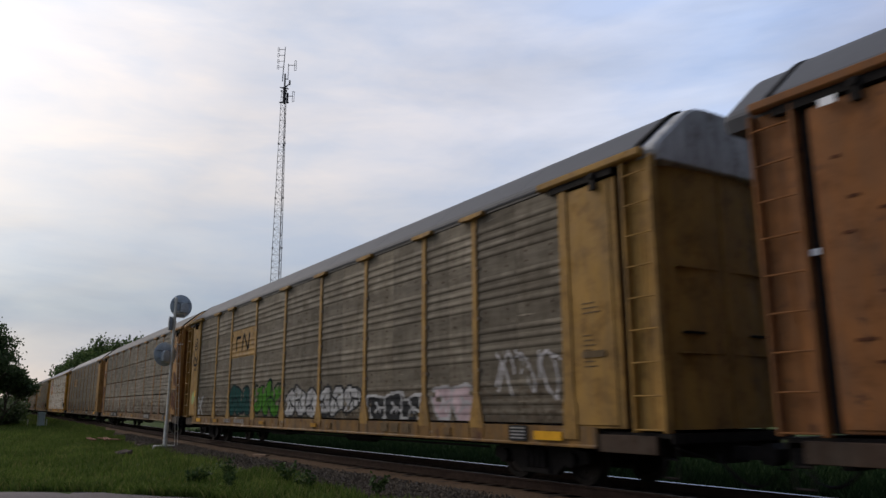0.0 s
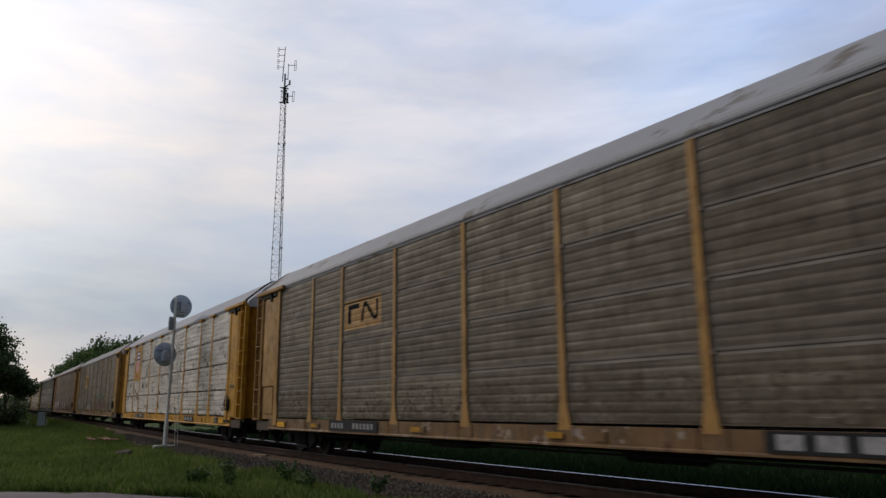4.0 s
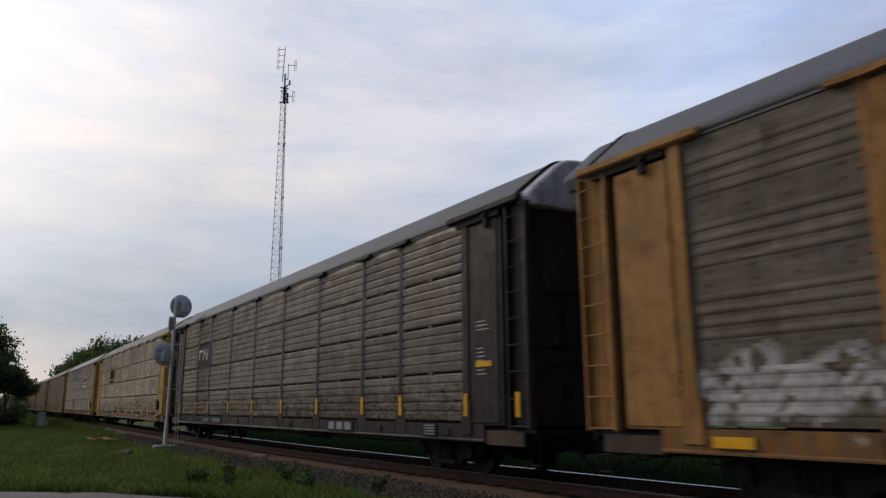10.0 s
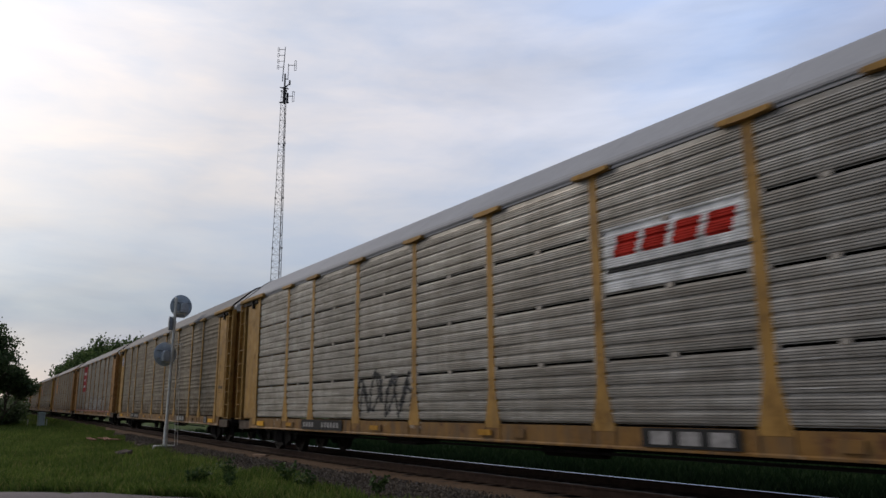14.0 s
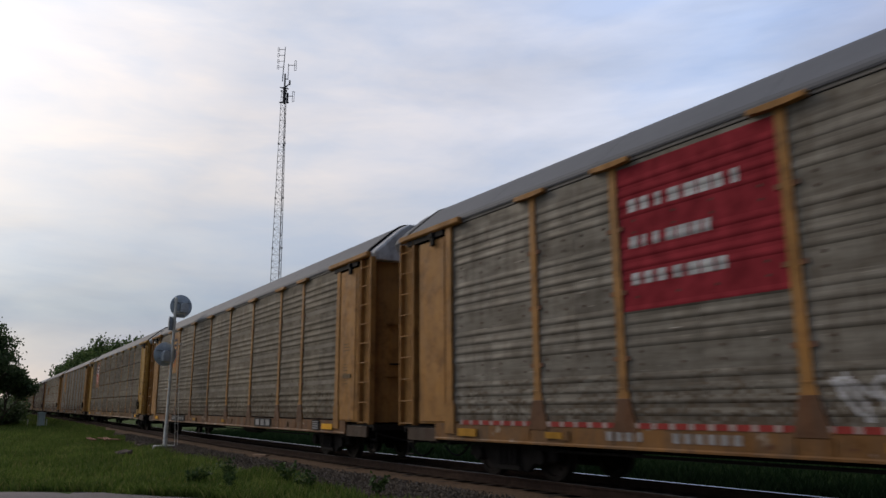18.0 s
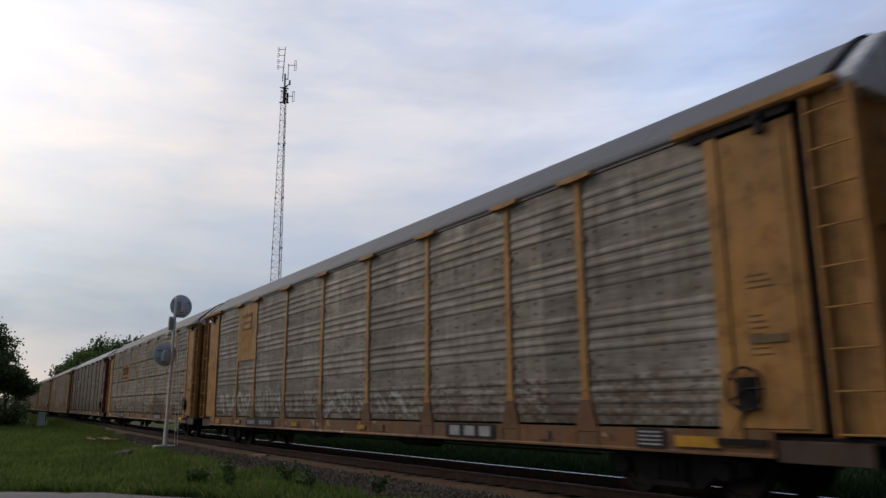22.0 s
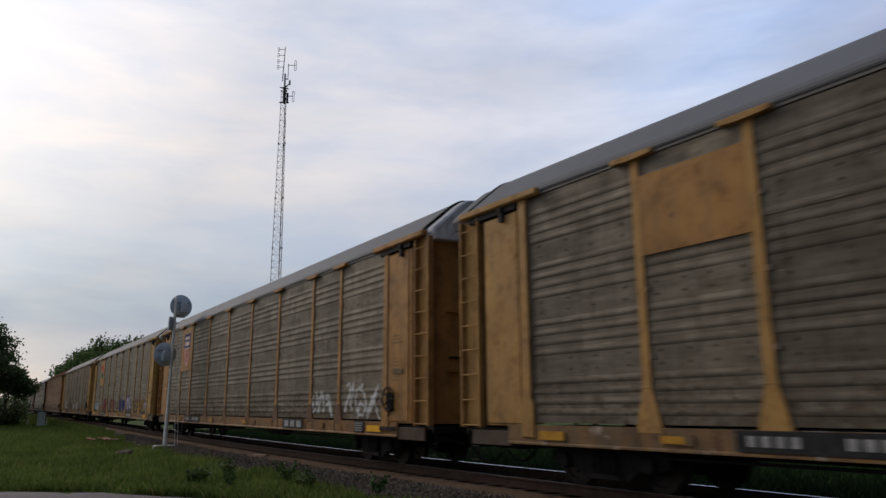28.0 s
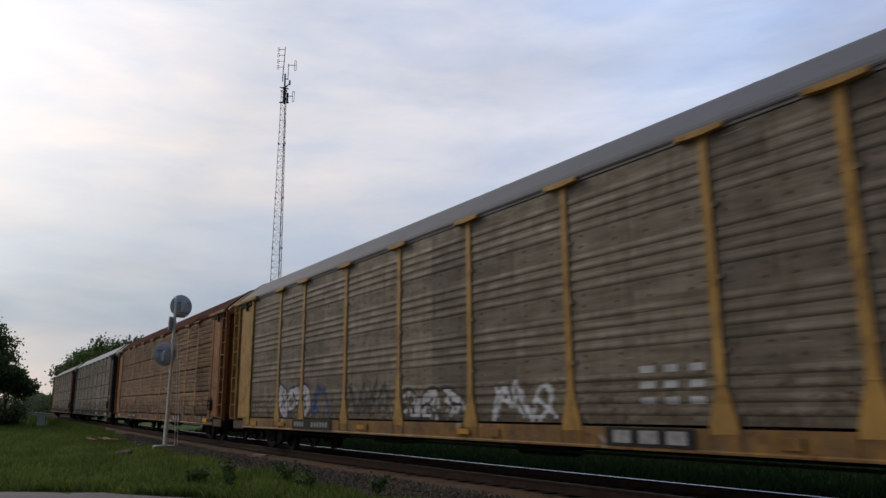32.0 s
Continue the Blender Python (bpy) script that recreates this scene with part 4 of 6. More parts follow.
def ribs(style):
    """Heights and depths of the ribs over the whole wall, and the rows in which the sheets hang."""
    step = (WALL1 - WALL0) / ROWS
    foot = WALL0 + 0.03                      # a dark slit stays open above the sill
    if style == "flat":
        return [[(foot, 0.036), (WALL1, 0.036)]]
    if style == "short":
        return [[(foot, 0.0), (4.56, 0.0)]]
    lines = []
    if style == "plain":
        # flat sheets with four pressed ridges to a row, steep below and sloping above
        pts = [(foot, 0.004)]
        for i in range(ROWS):
            for k in range(4):
                z = WALL0 + i * step + 0.195 + 0.165 * k
                pts += [(z + h, d) for h, d in ((-0.046, 0.004), (-0.030, 0.012), (-0.012, 0.0165), (0.010, 0.017), (0.034, 0.012), (0.066, 0.005))]
        return [pts + [(WALL1 + 0.030, 0.0)]]
    for i in range(ROWS):
        z0, z1 = max(foot, WALL0 + i * step + 0.020), WALL0 + (i + 1) * step - 0.020
        if style == "seams":
            z0, z1 = max(foot, WALL0 + i * step + 0.005), z1 + 0.015
        n = 5 if style == "rows" else 6
        pitch, pts = (z1 - z0) / n, [(z0, 0.0)]
        for k in range(n):
            z = z0 + k * pitch
            if style == "rows":
                # broad hats with four fine beads each, and a deep groove between
                pts += [(z + 0.012, 0.0), (z + 0.026, 0.032)]
                for q in range(1, 4):
                    m = z + 0.020 + (pitch - 0.040) * q / 4
                    pts += [(m - 0.009, 0.034), (m, 0.023), (m + 0.009, 0.034)]
                pts += [(z + pitch - 0.026, 0.032), (z + pitch - 0.012, 0.0)]
            else:
                pts += [(z + 0.006, 0.004), (z + 0.022, 0.008), (z + 0.045, 0.0115), (z + pitch - 0.045, 0.0115), (z + pitch - 0.022, 0.008), (z + pitch - 0.006, 0.004)]
        if style == "seams":
            pts[1:1] = [(z0 + 0.002, 0.020), (z0 + 0.004, 0.020)]
        lines.append(pts + [(z1 if i < ROWS - 1 else WALL1 + 0.030, 0.0)])
    return lines


RIBS = {s: ribs(s) for s in ("rows", "plain", "seams", "flat", "short")}


def sheet_mesh(style, row, width, mat):
    pts = RIBS[style][row]
    prof = [(WALL_Y - d, z) for z, d in pts] + [(WALL_Y + 0.02, pts[-1][0]), (WALL_Y + 0.02, pts[0][0])]

    def fill(bm):
        extrude_x(bm, prof, -width / 2, width / 2)
        slabs = len(bm.faces)
        if style == "plain":
            for k in range(1, ROWS):
                for s in (-0.095, 0.085):
                    for x in (-0.27 * width, 0.27 * width):
                        z = WALL0 + k * (WALL1 - WALL0) / ROWS + s
                        box(bm, x - 0.026, x + 0.026, WALL_Y - 0.013, WALL_Y - 0.001, z - 0.016, z + 0.016)
            bm.faces.ensure_lookup_table()
            for f in bm.faces[slabs:]:
                f.material_index = 1

    me = build(("wall_sheet", style, row, round(width, 3)), mat, fill)
    if style == "plain" and len(me.materials) < 2:
        me.materials.append(RIVET)
    return me


def decal(name, style, x0, x1, z0, z1, inside, mat, car, lift, dx=0.05, label="", kind=""):
    """Paint on the ribbed wall: a skin over the ribs wherever inside(x, z) holds."""
    zz, dd = zip(*[p for line in RIBS[style] for p in line])
    zs = [z0] + [z for z in zz if z0 + 0.004 < z < z1 - 0.004] + [z1]
    fine = []
    for a, b in zip(zs, zs[1:]):
        k = max(1, int((b - a) / 0.045))
        fine += [a + (b - a) * i / k for i in range(k)]
    zs = np.array(fine + [z1])
    xs = np.arange(x0, x1 + dx * 0.5, dx)
    y = WALL_Y - np.interp(zs, zz, dd) - lift
    cx, cz = np.meshgrid((xs[:-1] + xs[1:]) / 2, (zs[:-1] + zs[1:]) / 2, indexing="ij")
    on = inside(cx, cz)
    if not on.any():
        return
    ids, verts, faces = {}, [], []
    for i, j in zip(*np.nonzero(on)):
        f = []
        for a, b in ((i, j), (i + 1, j), (i + 1, j + 1), (i, j + 1)):
            if (a, b) not in ids:
                ids[a, b] = len(verts)
                verts.append((xs[a], y[b], zs[b]))
            f.append(ids[a, b])
        faces.append(tuple(f))
    tagged(part(name, joined(name, mat, verts, faces), car), label, kind=kind)


def near_line(pts, w):
    """A mask of the points within w of a line of corners."""
    def inside(x, z):
        best = np.full(x.shape, 9.0)
        for (ax, az), (bx, bz) in zip(pts, pts[1:]):
            ux, uz = bx - ax, bz - az
            t = np.clip(((x - ax) * ux + (z - az) * uz) / (ux * ux + uz * uz + 1e-9), 0, 1)
            best = np.minimum(best, np.hypot(x - ax - t * ux, z - az - t * uz))
        return best < w
    return inside


def everywhere(x, z):
    return np.ones(x.shape, bool)


def any_of(*masks):
    def inside(x, z):
        r = masks[0](x, z)
        for m in masks[1:]:
            r = r | m(x, z)
        return r
    return inside


def rect(x0, x1, z0, z1, slant=0.0):
    return lambda x, z: (x - slant * (z - z0) > x0) & (x - slant * (z - z0) < x1) & (z > z0) & (z < z1)


def blob(cx, cz, rx, rz, rng, grow=0.0):
    """A swollen letter form: a wobbling oval with one flat side, an opening and notches."""
    p1, p2, w1, w2 = rng.uniform(0, 6.3), rng.uniform(0, 6.3), rng.uniform(0.08, 0.20), rng.uniform(0.06, 0.15)
    tilt = rng.uniform(-0.35, 0.35)

    def inside(x, z, grow=0.0):
        u, v = (x - cx - tilt * (z - cz)) / (rx + grow), (z - cz) / (rz + grow)
        a = np.arctan2(v, u)
        return (np.abs(u) ** 2.6 + np.abs(v) ** 2.6) ** (1 / 2.6) < 1 + w1 * np.sin(2 * a + p1) + w2 * np.sin(3 * a + p2)
    return inside


def grain(x, z, scale, seed):
    """Smooth random values between 0 and 1 over the wall."""
    u, v = x * scale + seed * 3.7, z * scale + seed * 7.3
    i, j = np.floor(u), np.floor(v)
    def corner(a, b):
        h = np.sin(a * 127.1 + b * 311.7 + seed) * 43758.5453
        return h - np.floor(h)
    fu, fv = u - i, v - j
    fu, fv = fu * fu * (3 - 2 * fu), fv * fv * (3 - 2 * fv)
    return (corner(i, j) * (1 - fu) + corner(i + 1, j) * fu) * (1 - fv) + (corner(i, j + 1) * (1 - fu) + corner(i + 1, j + 1) * fu) * fv


def graffiti(car, style, x0, x1, z0, z1, fill, edge, seed, letters=None, ragged=0.0):
    """Sprayed lettering shapes without meaning: swollen forms with an outline and worn filling, or loose thin strokes where there is none."""
    rng = random.Random(seed)
    n = letters or max(2, int((x1 - x0) / 0.75))
    step, h = (x1 - x0) / n, z1 - z0
    bodies, marks, lines = [], [], []
    for i in range(n):
        a, b = x0 + (i + 0.5) * step, (z0 + z1) / 2 + rng.uniform(-0.09, 0.09) * h
        bodies.append(blob(a, b, step * rng.uniform(0.44, 0.60), h * rng.uniform(0.36, 0.52), rng))
        s = rng.choice((-1, 1))
        marks.append(near_line([(a + s * 0.06 * step, b + 0.18 * h), (a - s * 0.08 * step, b + 0.02 * h), (a + s * 0.12 * step, b - 0.22 * h)], 0.035))
        marks.append(near_line([(a - s * 0.50 * step, b + rng.uniform(-0.2, 0.2) * h), (a - s * 0.15 * step, b + rng.uniform(-0.1, 0.1) * h), (a - s * 0.20 * step, b - rng.uniform(0.1, 0.3) * h)], 0.03))
        marks.append(near_line([(a + 0.5 * step, b - 0.45 * h), (a + 0.47 * step, b + 0.45 * h)], 0.03))
        # loops and slashes of the hand
        ph, wob = rng.uniform(0, 6.3), rng.uniform(0.8, 1.5)
        lines.append([(a + 0.46 * step * math.cos(k * 0.7 * wob + ph) * rng.uniform(0.75, 1.1), b + 0.48 * h * math.sin(k * 0.95 + ph * 2) * rng.uniform(0.75, 1.05)) for k in range(9)])
        lines.append([(a + rng.uniform(-0.5, -0.2) * step, b + rng.uniform(-0.5, 0.5) * h), (a + rng.uniform(-0.1, 0.1) * step, b + rng.uniform(-0.3, 0.5) * h), (a + rng.uniform(0.2, 0.6) * step, b + rng.uniform(-0.5, 0.3) * h)])
    x0, x1, z0, z1 = x0 - 0.3, x1 + 0.3, max(WALL0 + 0.035, z0 - 0.15), z1 + 0.15

    def worn(mask, keep):
        def inside(x, z):
            wear = 0.55 * grain(x, z, 2.3, seed) + 0.45 * grain(x, z, 9.0, seed + 5)
            return mask(x, z) & (wear < keep)
        return inside

    def swollen(x, z):
        r = np.zeros(x.shape, bool)
        for m in bodies:
            r = r | m(x, z, 0.07)
        return r

    if edge and fill:
        core, gaps = any_of(*bodies), any_of(*marks)
        decal("graffiti", style, x0, x1, z0, z1, worn(lambda x, z: swollen(x, z) & ~core(x, z) | swollen(x, z) & gaps(x, z), 0.78 - 0.2 * ragged), colour(edge), car, 0.004, 0.024, "spray-painted graffiti outline")
        decal("graffiti", style, x0, x1, z0, z1, worn(lambda x, z: core(x, z) & ~gaps(x, z), 0.66 - 0.22 * ragged), colour(fill), car, 0.005, 0.024, "worn spray-painted graffiti fill")
    else:
        w = 0.026 if ragged > 0.3 else 0.038
        decal("graffiti", style, x0, x1, z0, z1, worn(any_of(*[near_line(p, w) for p in lines]), 0.80 - 0.25 * ragged), colour(fill or edge), car, 0.006, 0.022, "loose spray-painted graffiti strokes")


MUD_SHADE = plain("dried road mud with foot shade", (0.088, 0.068, 0.048), 0.95, 0, 0.35, 5, 0.02)


def mud_shade_spray(car, style, seed):
    """Fine specks of dried mud over the wall's foot, denser low down; they also paint in its darker shading."""
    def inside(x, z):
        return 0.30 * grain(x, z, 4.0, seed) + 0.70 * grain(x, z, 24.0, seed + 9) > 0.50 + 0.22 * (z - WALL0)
    decal("mud_specks", style, -DOOR_POST + 0.2, DOOR_POST - 0.2, WALL0 + 0.034, WALL0 + 0.75, inside, MUD_SHADE, car, 0.002, 0.04, kind="stuff")


# ---- emblem panels, drawn as plain shapes
def plate(car, style, x0, x1, z0, z1, mat, label):
    if style == "flat":
        me = build(("flat_plate", x0, x1, z0, z1), mat, lambda bm: box(bm, x0, x1, WALL_Y - 0.036, WALL_Y - 0.005, z0, z1))
        part("emblem_panel", me, car, label=label)
    else:
        decal("emblem_panel", style, x0, x1, z0, z1, everywhere, mat, car, 0.003, x1 - x0, label)


def worm_emblem(car, style, x0, x1, z0, z1, c):
    """Plain band shape: an angled hook and a slanted bar."""
    w, h = x1 - x0, z1 - z0
    hook = any_of(rect(x0 + 0.06 * w, x0 + 0.40 * w, z0 + 0.70 * h, z0 + 0.84 * h), rect(x0 + 0.06 * w, x0 + 0.15 * w, z0 + 0.18 * h, z0 + 0.84 * h))
    bar = any_of(near_line([(x0 + 0.50 * w, z0 + 0.24 * h), (x0 + 0.56 * w, z0 + 0.76 * h), (x0 + 0.64 * w, z0 + 0.80 * h)], h * 0.075), near_line([(x0 + 0.86 * w, z0 + 0.22 * h), (x0 + 0.93 * w, z0 + 0.26 * h), (x0 + 0.95 * w, z0 + 0.80 * h)], h * 0.075),
                 near_line([(x0 + 0.63 * w, z0 + 0.79 * h), (x0 + 0.87 * w, z0 + 0.23 * h)], h * 0.075))
    decal("emblem", style, x0, x1, z0, z1, any_of(hook, bar), colour(c), car, 0.007, 0.035, "dark angular band emblem")


def shield_emblem(car, style, x0, x1, z0, z1, blue, red, white):
    m, w, h = (x0 + x1) / 2, x1 - x0, z1 - z0
    def outline(x, z):
        u, v = np.abs(x - m) / (w / 2), (z - z0) / h
        side = np.interp(v, [0.0, 0.04, 0.12, 0.25, 0.42, 0.58, 0.74, 0.86, 0.93, 1.0], [0.10, 0.42, 0.72, 0.93, 1.0, 0.95, 0.86, 0.90, 0.99, 0.62])
        return (u < side) & (v < 1.0 - 0.075 * np.sin(np.clip(u / 0.62, 0, 1) * math.pi))
    def band(v0, v1):
        return lambda x, z: outline(x, z) & (z > z0 + v0 * h) & (z < z0 + v1 * h)
    decal("emblem", style, x0, x1, z0, z1, band(0, 1), colour(white), car, 0.006, 0.035, "pale shield emblem")
    decal("emblem", style, x0, x1, z0, z1, lambda x, z: band(0.56, 0.98)(x, z) & ~rect(x0 + 0.16 * w, x1 - 0.16 * w, z0 + 0.62 * h, z0 + 0.72 * h)(x, z) & ~rect(x0 + 0.16 * w, x1 - 0.16 * w, z0 + 0.79 * h, z0 + 0.88 * h)(x, z), colour(blue), car, 0.010, 0.035, "blue top of the shield")
    decal("emblem", style, x0, x1, z0, z1, lambda x, z: band(0.03, 0.53)(x, z) & (np.mod((x - x0) / w * 6.5, 1.0) < 0.52), colour(red), car, 0.010, 0.03, "faded red stripes of the shield")


def block_emblem(car, style, x0, x1, z0, z1, c):
    w, h = x1 - x0, z1 - z0
    blocks = [rect(x0 + u0 * w, x0 + u1 * w, z0 + 0.36 * h, z0 + 0.84 * h, k) for u0, u1, k in ((0.12, 0.34, 0.0), (0.40, 0.60, 0.05), (0.66, 0.88, 0.0))]
    hit = any_of(*blocks, rect(x0 + 0.14 * w, x0 + 0.86 * w, z0 + 0.12 * h, z0 + 0.22 * h))
    decal("emblem", style, x0, x1, z0, z1, hit, colour(c), car, 0.007, 0.035, "dark block emblem with an underline")


def slanted_emblem(car, style, x0, x1, z0, z1, c):
    w, h = x1 - x0, z1 - z0
    bars = [rect(x0 + (0.06 + 0.22 * i) * w, x0 + (0.23 + 0.22 * i) * w, z0 + 0.52 * h, z0 + 0.80 * h, 0.35) for i in range(4)]
    decal("emblem", style, x0, x1, z0, z1, any_of(*bars), colour(c), car, 0.007, 0.035, "slanted red block emblem")
    decal("emblem", style, x0, x1, z0, z1, rect(x0, x1, z0 + 0.30 * h, z0 + 0.37 * h), BLACK_MARK, car, 0.007, 0.2, "dark stripe")


def bar_rows(car, style, x0, x1, rows, c, label="row of pale lettering shown as plain bars"):
    for (u0, u1, z0, z1, n) in rows:
        w = (u1 - u0) / n
        decal("lettering", style, u0, u1, z0, z1, any_of(*[rect(u0 + i * w, u0 + (i + 0.66 + 0.14 * math.sin(i * 5.1)) * w, z0, z1 + (0.04 if i == 0 and n > 6 else 0)) for i in range(n)]), colour(c), car, 0.007, 0.04, label)


# ---- the pieces that all cars share
def profile(lift=0.0):
    pts = [(1.462, 4.882), (1.452, 4.93), (1.41, 4.995), (0.76, 5.545), (0.60, 5.656), (0.48, 5.705), (0.25, 5.735)]
    half = [(y * (1 + lift * 0.2), z + lift) for y, z in pts]
    return half + [(0, 5.74 + lift)] + [(-y, z) for y, z in half[::-1]]


def roof_fill(bm):
    """Sheets with raised seams across, all one skin."""
    sections = []
    n = 9
    for i in range(n + 1):
        x = -13.35 + i * 26.7 / n
        if 0 < i < n:
            sections += [(x - 0.05, 0.0), (x - 0.04, 0.004), (x + 0.04, 0.004), (x + 0.05, 0.0)]
        else:
            sections.append((x, 0.0))
    rings = [[bm.verts.new((x, y, z)) for y, z in profile(up) + profile(-0.03)[::-1]] for x, up in sections]
    m = len(rings[0])
    for a, b in zip(rings, rings[1:]):
        for i in range(m):
            bm.faces.new((a[i], a[(i + 1) % m], b[(i + 1) % m], b[i]))
    bm.faces.new(rings[0][::-1])
    bm.faces.new(rings[-1])


def end_cap_fill(bm, reach=0.31):
    """The hood that closes the roof over the end doors: it stands out past the roof sheets and rounds off at its face."""
    pts = [(y * 0.975, z - 0.03) for y, z in profile()] + [(-1.36, 4.69), (1.36, 4.69)]
    rings = []
    for x, k, d in ((-0.06, 1.0, 0.0), (reach - 0.09, 1.0, 0.0), (reach - 0.03, 0.99, 0.012), (reach, 0.96, 0.04)):
        rings.append([bm.verts.new((x, y * k, z - (d if z > 4.77 else -d * 0.6))) for y, z in pts])
    n = len(pts)
    for p, q in zip(rings, rings[1:]):
        for i in range(n):
            bm.faces.new((p[i], p[(i + 1) % n], q[(i + 1) % n], q[i]))
    bm.faces.new(rings[-1])
    bm.faces.new(rings[0][::-1])


def post_fill(kind):
    def fill(bm):
        y0, y1 = POST_Y, WALL_Y + 0.0
        if kind == "slim":
            extrude_y(bm, [(-0.068, 4.81), (-0.068, 1.25), (-0.15, 0.86), (-0.15, 0.79), (0.15, 0.79), (0.15, 0.86), (0.068, 1.25), (0.068, 4.81)], y0, y1)
        elif kind == "long":
            extrude_y(bm, [(-0.09, 4.81), (-0.09, 1.5), (-0.23, 0.88), (-0.23, 0.79), (0.23, 0.79), (0.23, 0.88), (0.09, 1.5), (0.09, 4.81)], y0, y1)
        else:
            extrude_y(bm, [(-0.075, 4.81), (-0.075, 1.42), (-0.22, 0.90), (-0.22, 0.79), (0.22, 0.79), (0.22, 0.90), (0.075, 1.42), (0.075, 4.81)], y0, y1)
        if kind == "normal":
            box(bm, -0.09, 0.09, y0 - 0.006, y0, 1.405, 1.432)
    return fill


def bracket_fill(bm):
    box(bm, -0.155, 0.155, WALL_Y - 0.034, WALL_Y - 0.008, -0.034, 0.034)


def foot_fill(bm):
    extrude_y(bm, [(-0.118, 1.27), (-0.224, 0.895), (-0.224, 0.785), (0.224, 0.785), (0.224, 0.895), (0.118, 1.27)], POST_Y - 0.006, POST_Y + 0.02)


def clip_fill(bm):
    box(bm, -0.065, 0.065, WALL_Y - 0.036, WALL_Y - 0.006, -0.034, 0.034)


def cap_fill(bm):
    extrude_y(bm, [(-0.40, 4.785), (-0.40, 4.86), (0.40, 4.86), (0.40, 4.785), (0.10, 4.77), (-0.10, 4.77)], -1.54, -1.43)


def truck_fill(bm):
    box(bm, -0.22, 0.22, -1.02, 1.02, 0.36, 0.70)


def frame_fill(bm):
    out = [(-1.26, 0.56), (-0.78, 0.62), (-0.46, 0.74), (0.46, 0.74), (0.78, 0.62), (1.26, 0.56), (1.26, 0.38), (1.0, 0.32), (0.74, 0.36),
           (0.46, 0.15), (-0.46, 0.15), (-0.74, 0.36), (-1.0, 0.32), (-1.26, 0.38)]
    extrude_y(bm, out, -0.07, 0.07)
    box(bm, -0.34, 0.34, -0.12, 0.12, 0.16, 0.26)
    for x in (-0.22, -0.075, 0.075, 0.22):
        tube(bm, (x, -0.11, 0.26), (x, -0.11, 0.58), 0.06, n=8)
    for x in (-0.9, 0.9):
        tube(bm, (x, -0.16, 0.42), (x, 0.05, 0.42), 0.13, n=12)


def wheelset_fill(bm):
    for s in (-1, 1):
        y = 0.72 * s
        lathe_y(bm, [(0.0, y + 0.07 * s), (0.09, y + 0.07 * s), (0.13, y + 0.03 * s), (0.31, y + 0.045 * s), (0.33, y + 0.075 * s), (0.412, y + 0.07 * s),
                     (0.418, y - 0.03 * s), (0.445, y - 0.045 * s), (0.445, y - 0.07 * s), (0.33, y - 0.07 * s), (0.30, y - 0.02 * s), (0.08, y - 0.04 * s)], 28)
        for k in range(3):
            a = k * 2.094 + 0.4
            tube(bm, (0.22 * math.cos(a), y + 0.02 * s, 0.22 * math.sin(a)), (0.22 * math.cos(a), y + 0.06 * s, 0.22 * math.sin(a)), 0.04, n=6)
    tube(bm, (0, -0.92, 0), (0, 0.92, 0), 0.075, n=12)


def sill_fill(bm):
    extrude_x(bm, [(-1.455, 0.865), (-1.455, 0.595), (-1.475, 0.575), (-1.475, 0.548), (-1.28, 0.548), (-1.28, 0.575), (-1.40, 0.595), (-1.40, 0.865)], -12.2, 12.2)
    for x in POSTS:
        for o in (-0.235, 0.235):
            box(bm, x + o - 0.012, x + o + 0.012, -1.468, -1.45, 0.598, 0.86)
    for x in (-11.0, -8.4, -3.0, 2.2, 8.0, 10.9):
        box(bm, x - 0.14, x + 0.14, -1.485, -1.45, 0.64, 0.78)


def under_fill(bm):
    box(bm, -13.3, 13.3, -1.36, 1.36, 0.74, 0.80)
    box(bm, -13.4, 13.4, -0.36, 0.36, 0.42, 0.76)
    for i in range(-9, 10):
        box(bm, i * 1.25 - 0.06, i * 1.25 + 0.06, -1.36, 1.36, 0.58, 0.74)
    box(bm, -3.2, -1.9, -1.1, -0.5, 0.36, 0.72)
    tube(bm, (2.2, -0.8, 0.52), (3.6, -0.8, 0.52), 0.2, n=12)
    tube(bm, (-9.0, -1.15, 0.44), (9.0, -1.15, 0.44), 0.025, n=6)


def coupler_fill(bm):
    box(bm, 0.0, 0.62, -0.10, 0.10, 0.42, 0.60)
    extrude_y(bm, [(0.55, 0.38), (0.55, 0.64), (0.72, 0.66), (0.80, 0.58), (0.80, 0.44), (0.72, 0.36)], -0.15, 0.16)
    box(bm, -0.1, 0.05, -0.30, 0.30, 0.36, 0.70)


def hose_fill(bm):
    ring = []
    for i in range(11):
        u = i / 10
        p = Vector((0.05 + 0.80 * u, -0.45 + 0.25 * u, 0.50 - 0.42 * math.sin(u * 2.6)))
        ring.append([bm.verts.new(p + Vector((0.02 * math.cos(a), 0.03 * math.sin(a), 0.02 * math.cos(a)))) for a in (k * 1.0472 for k in range(6))])
    for a, b in zip(ring, ring[1:]):
        for k in range(6):
            bm.faces.new((a[k], a[(k + 1) % 6], b[(k + 1) % 6], b[k]))


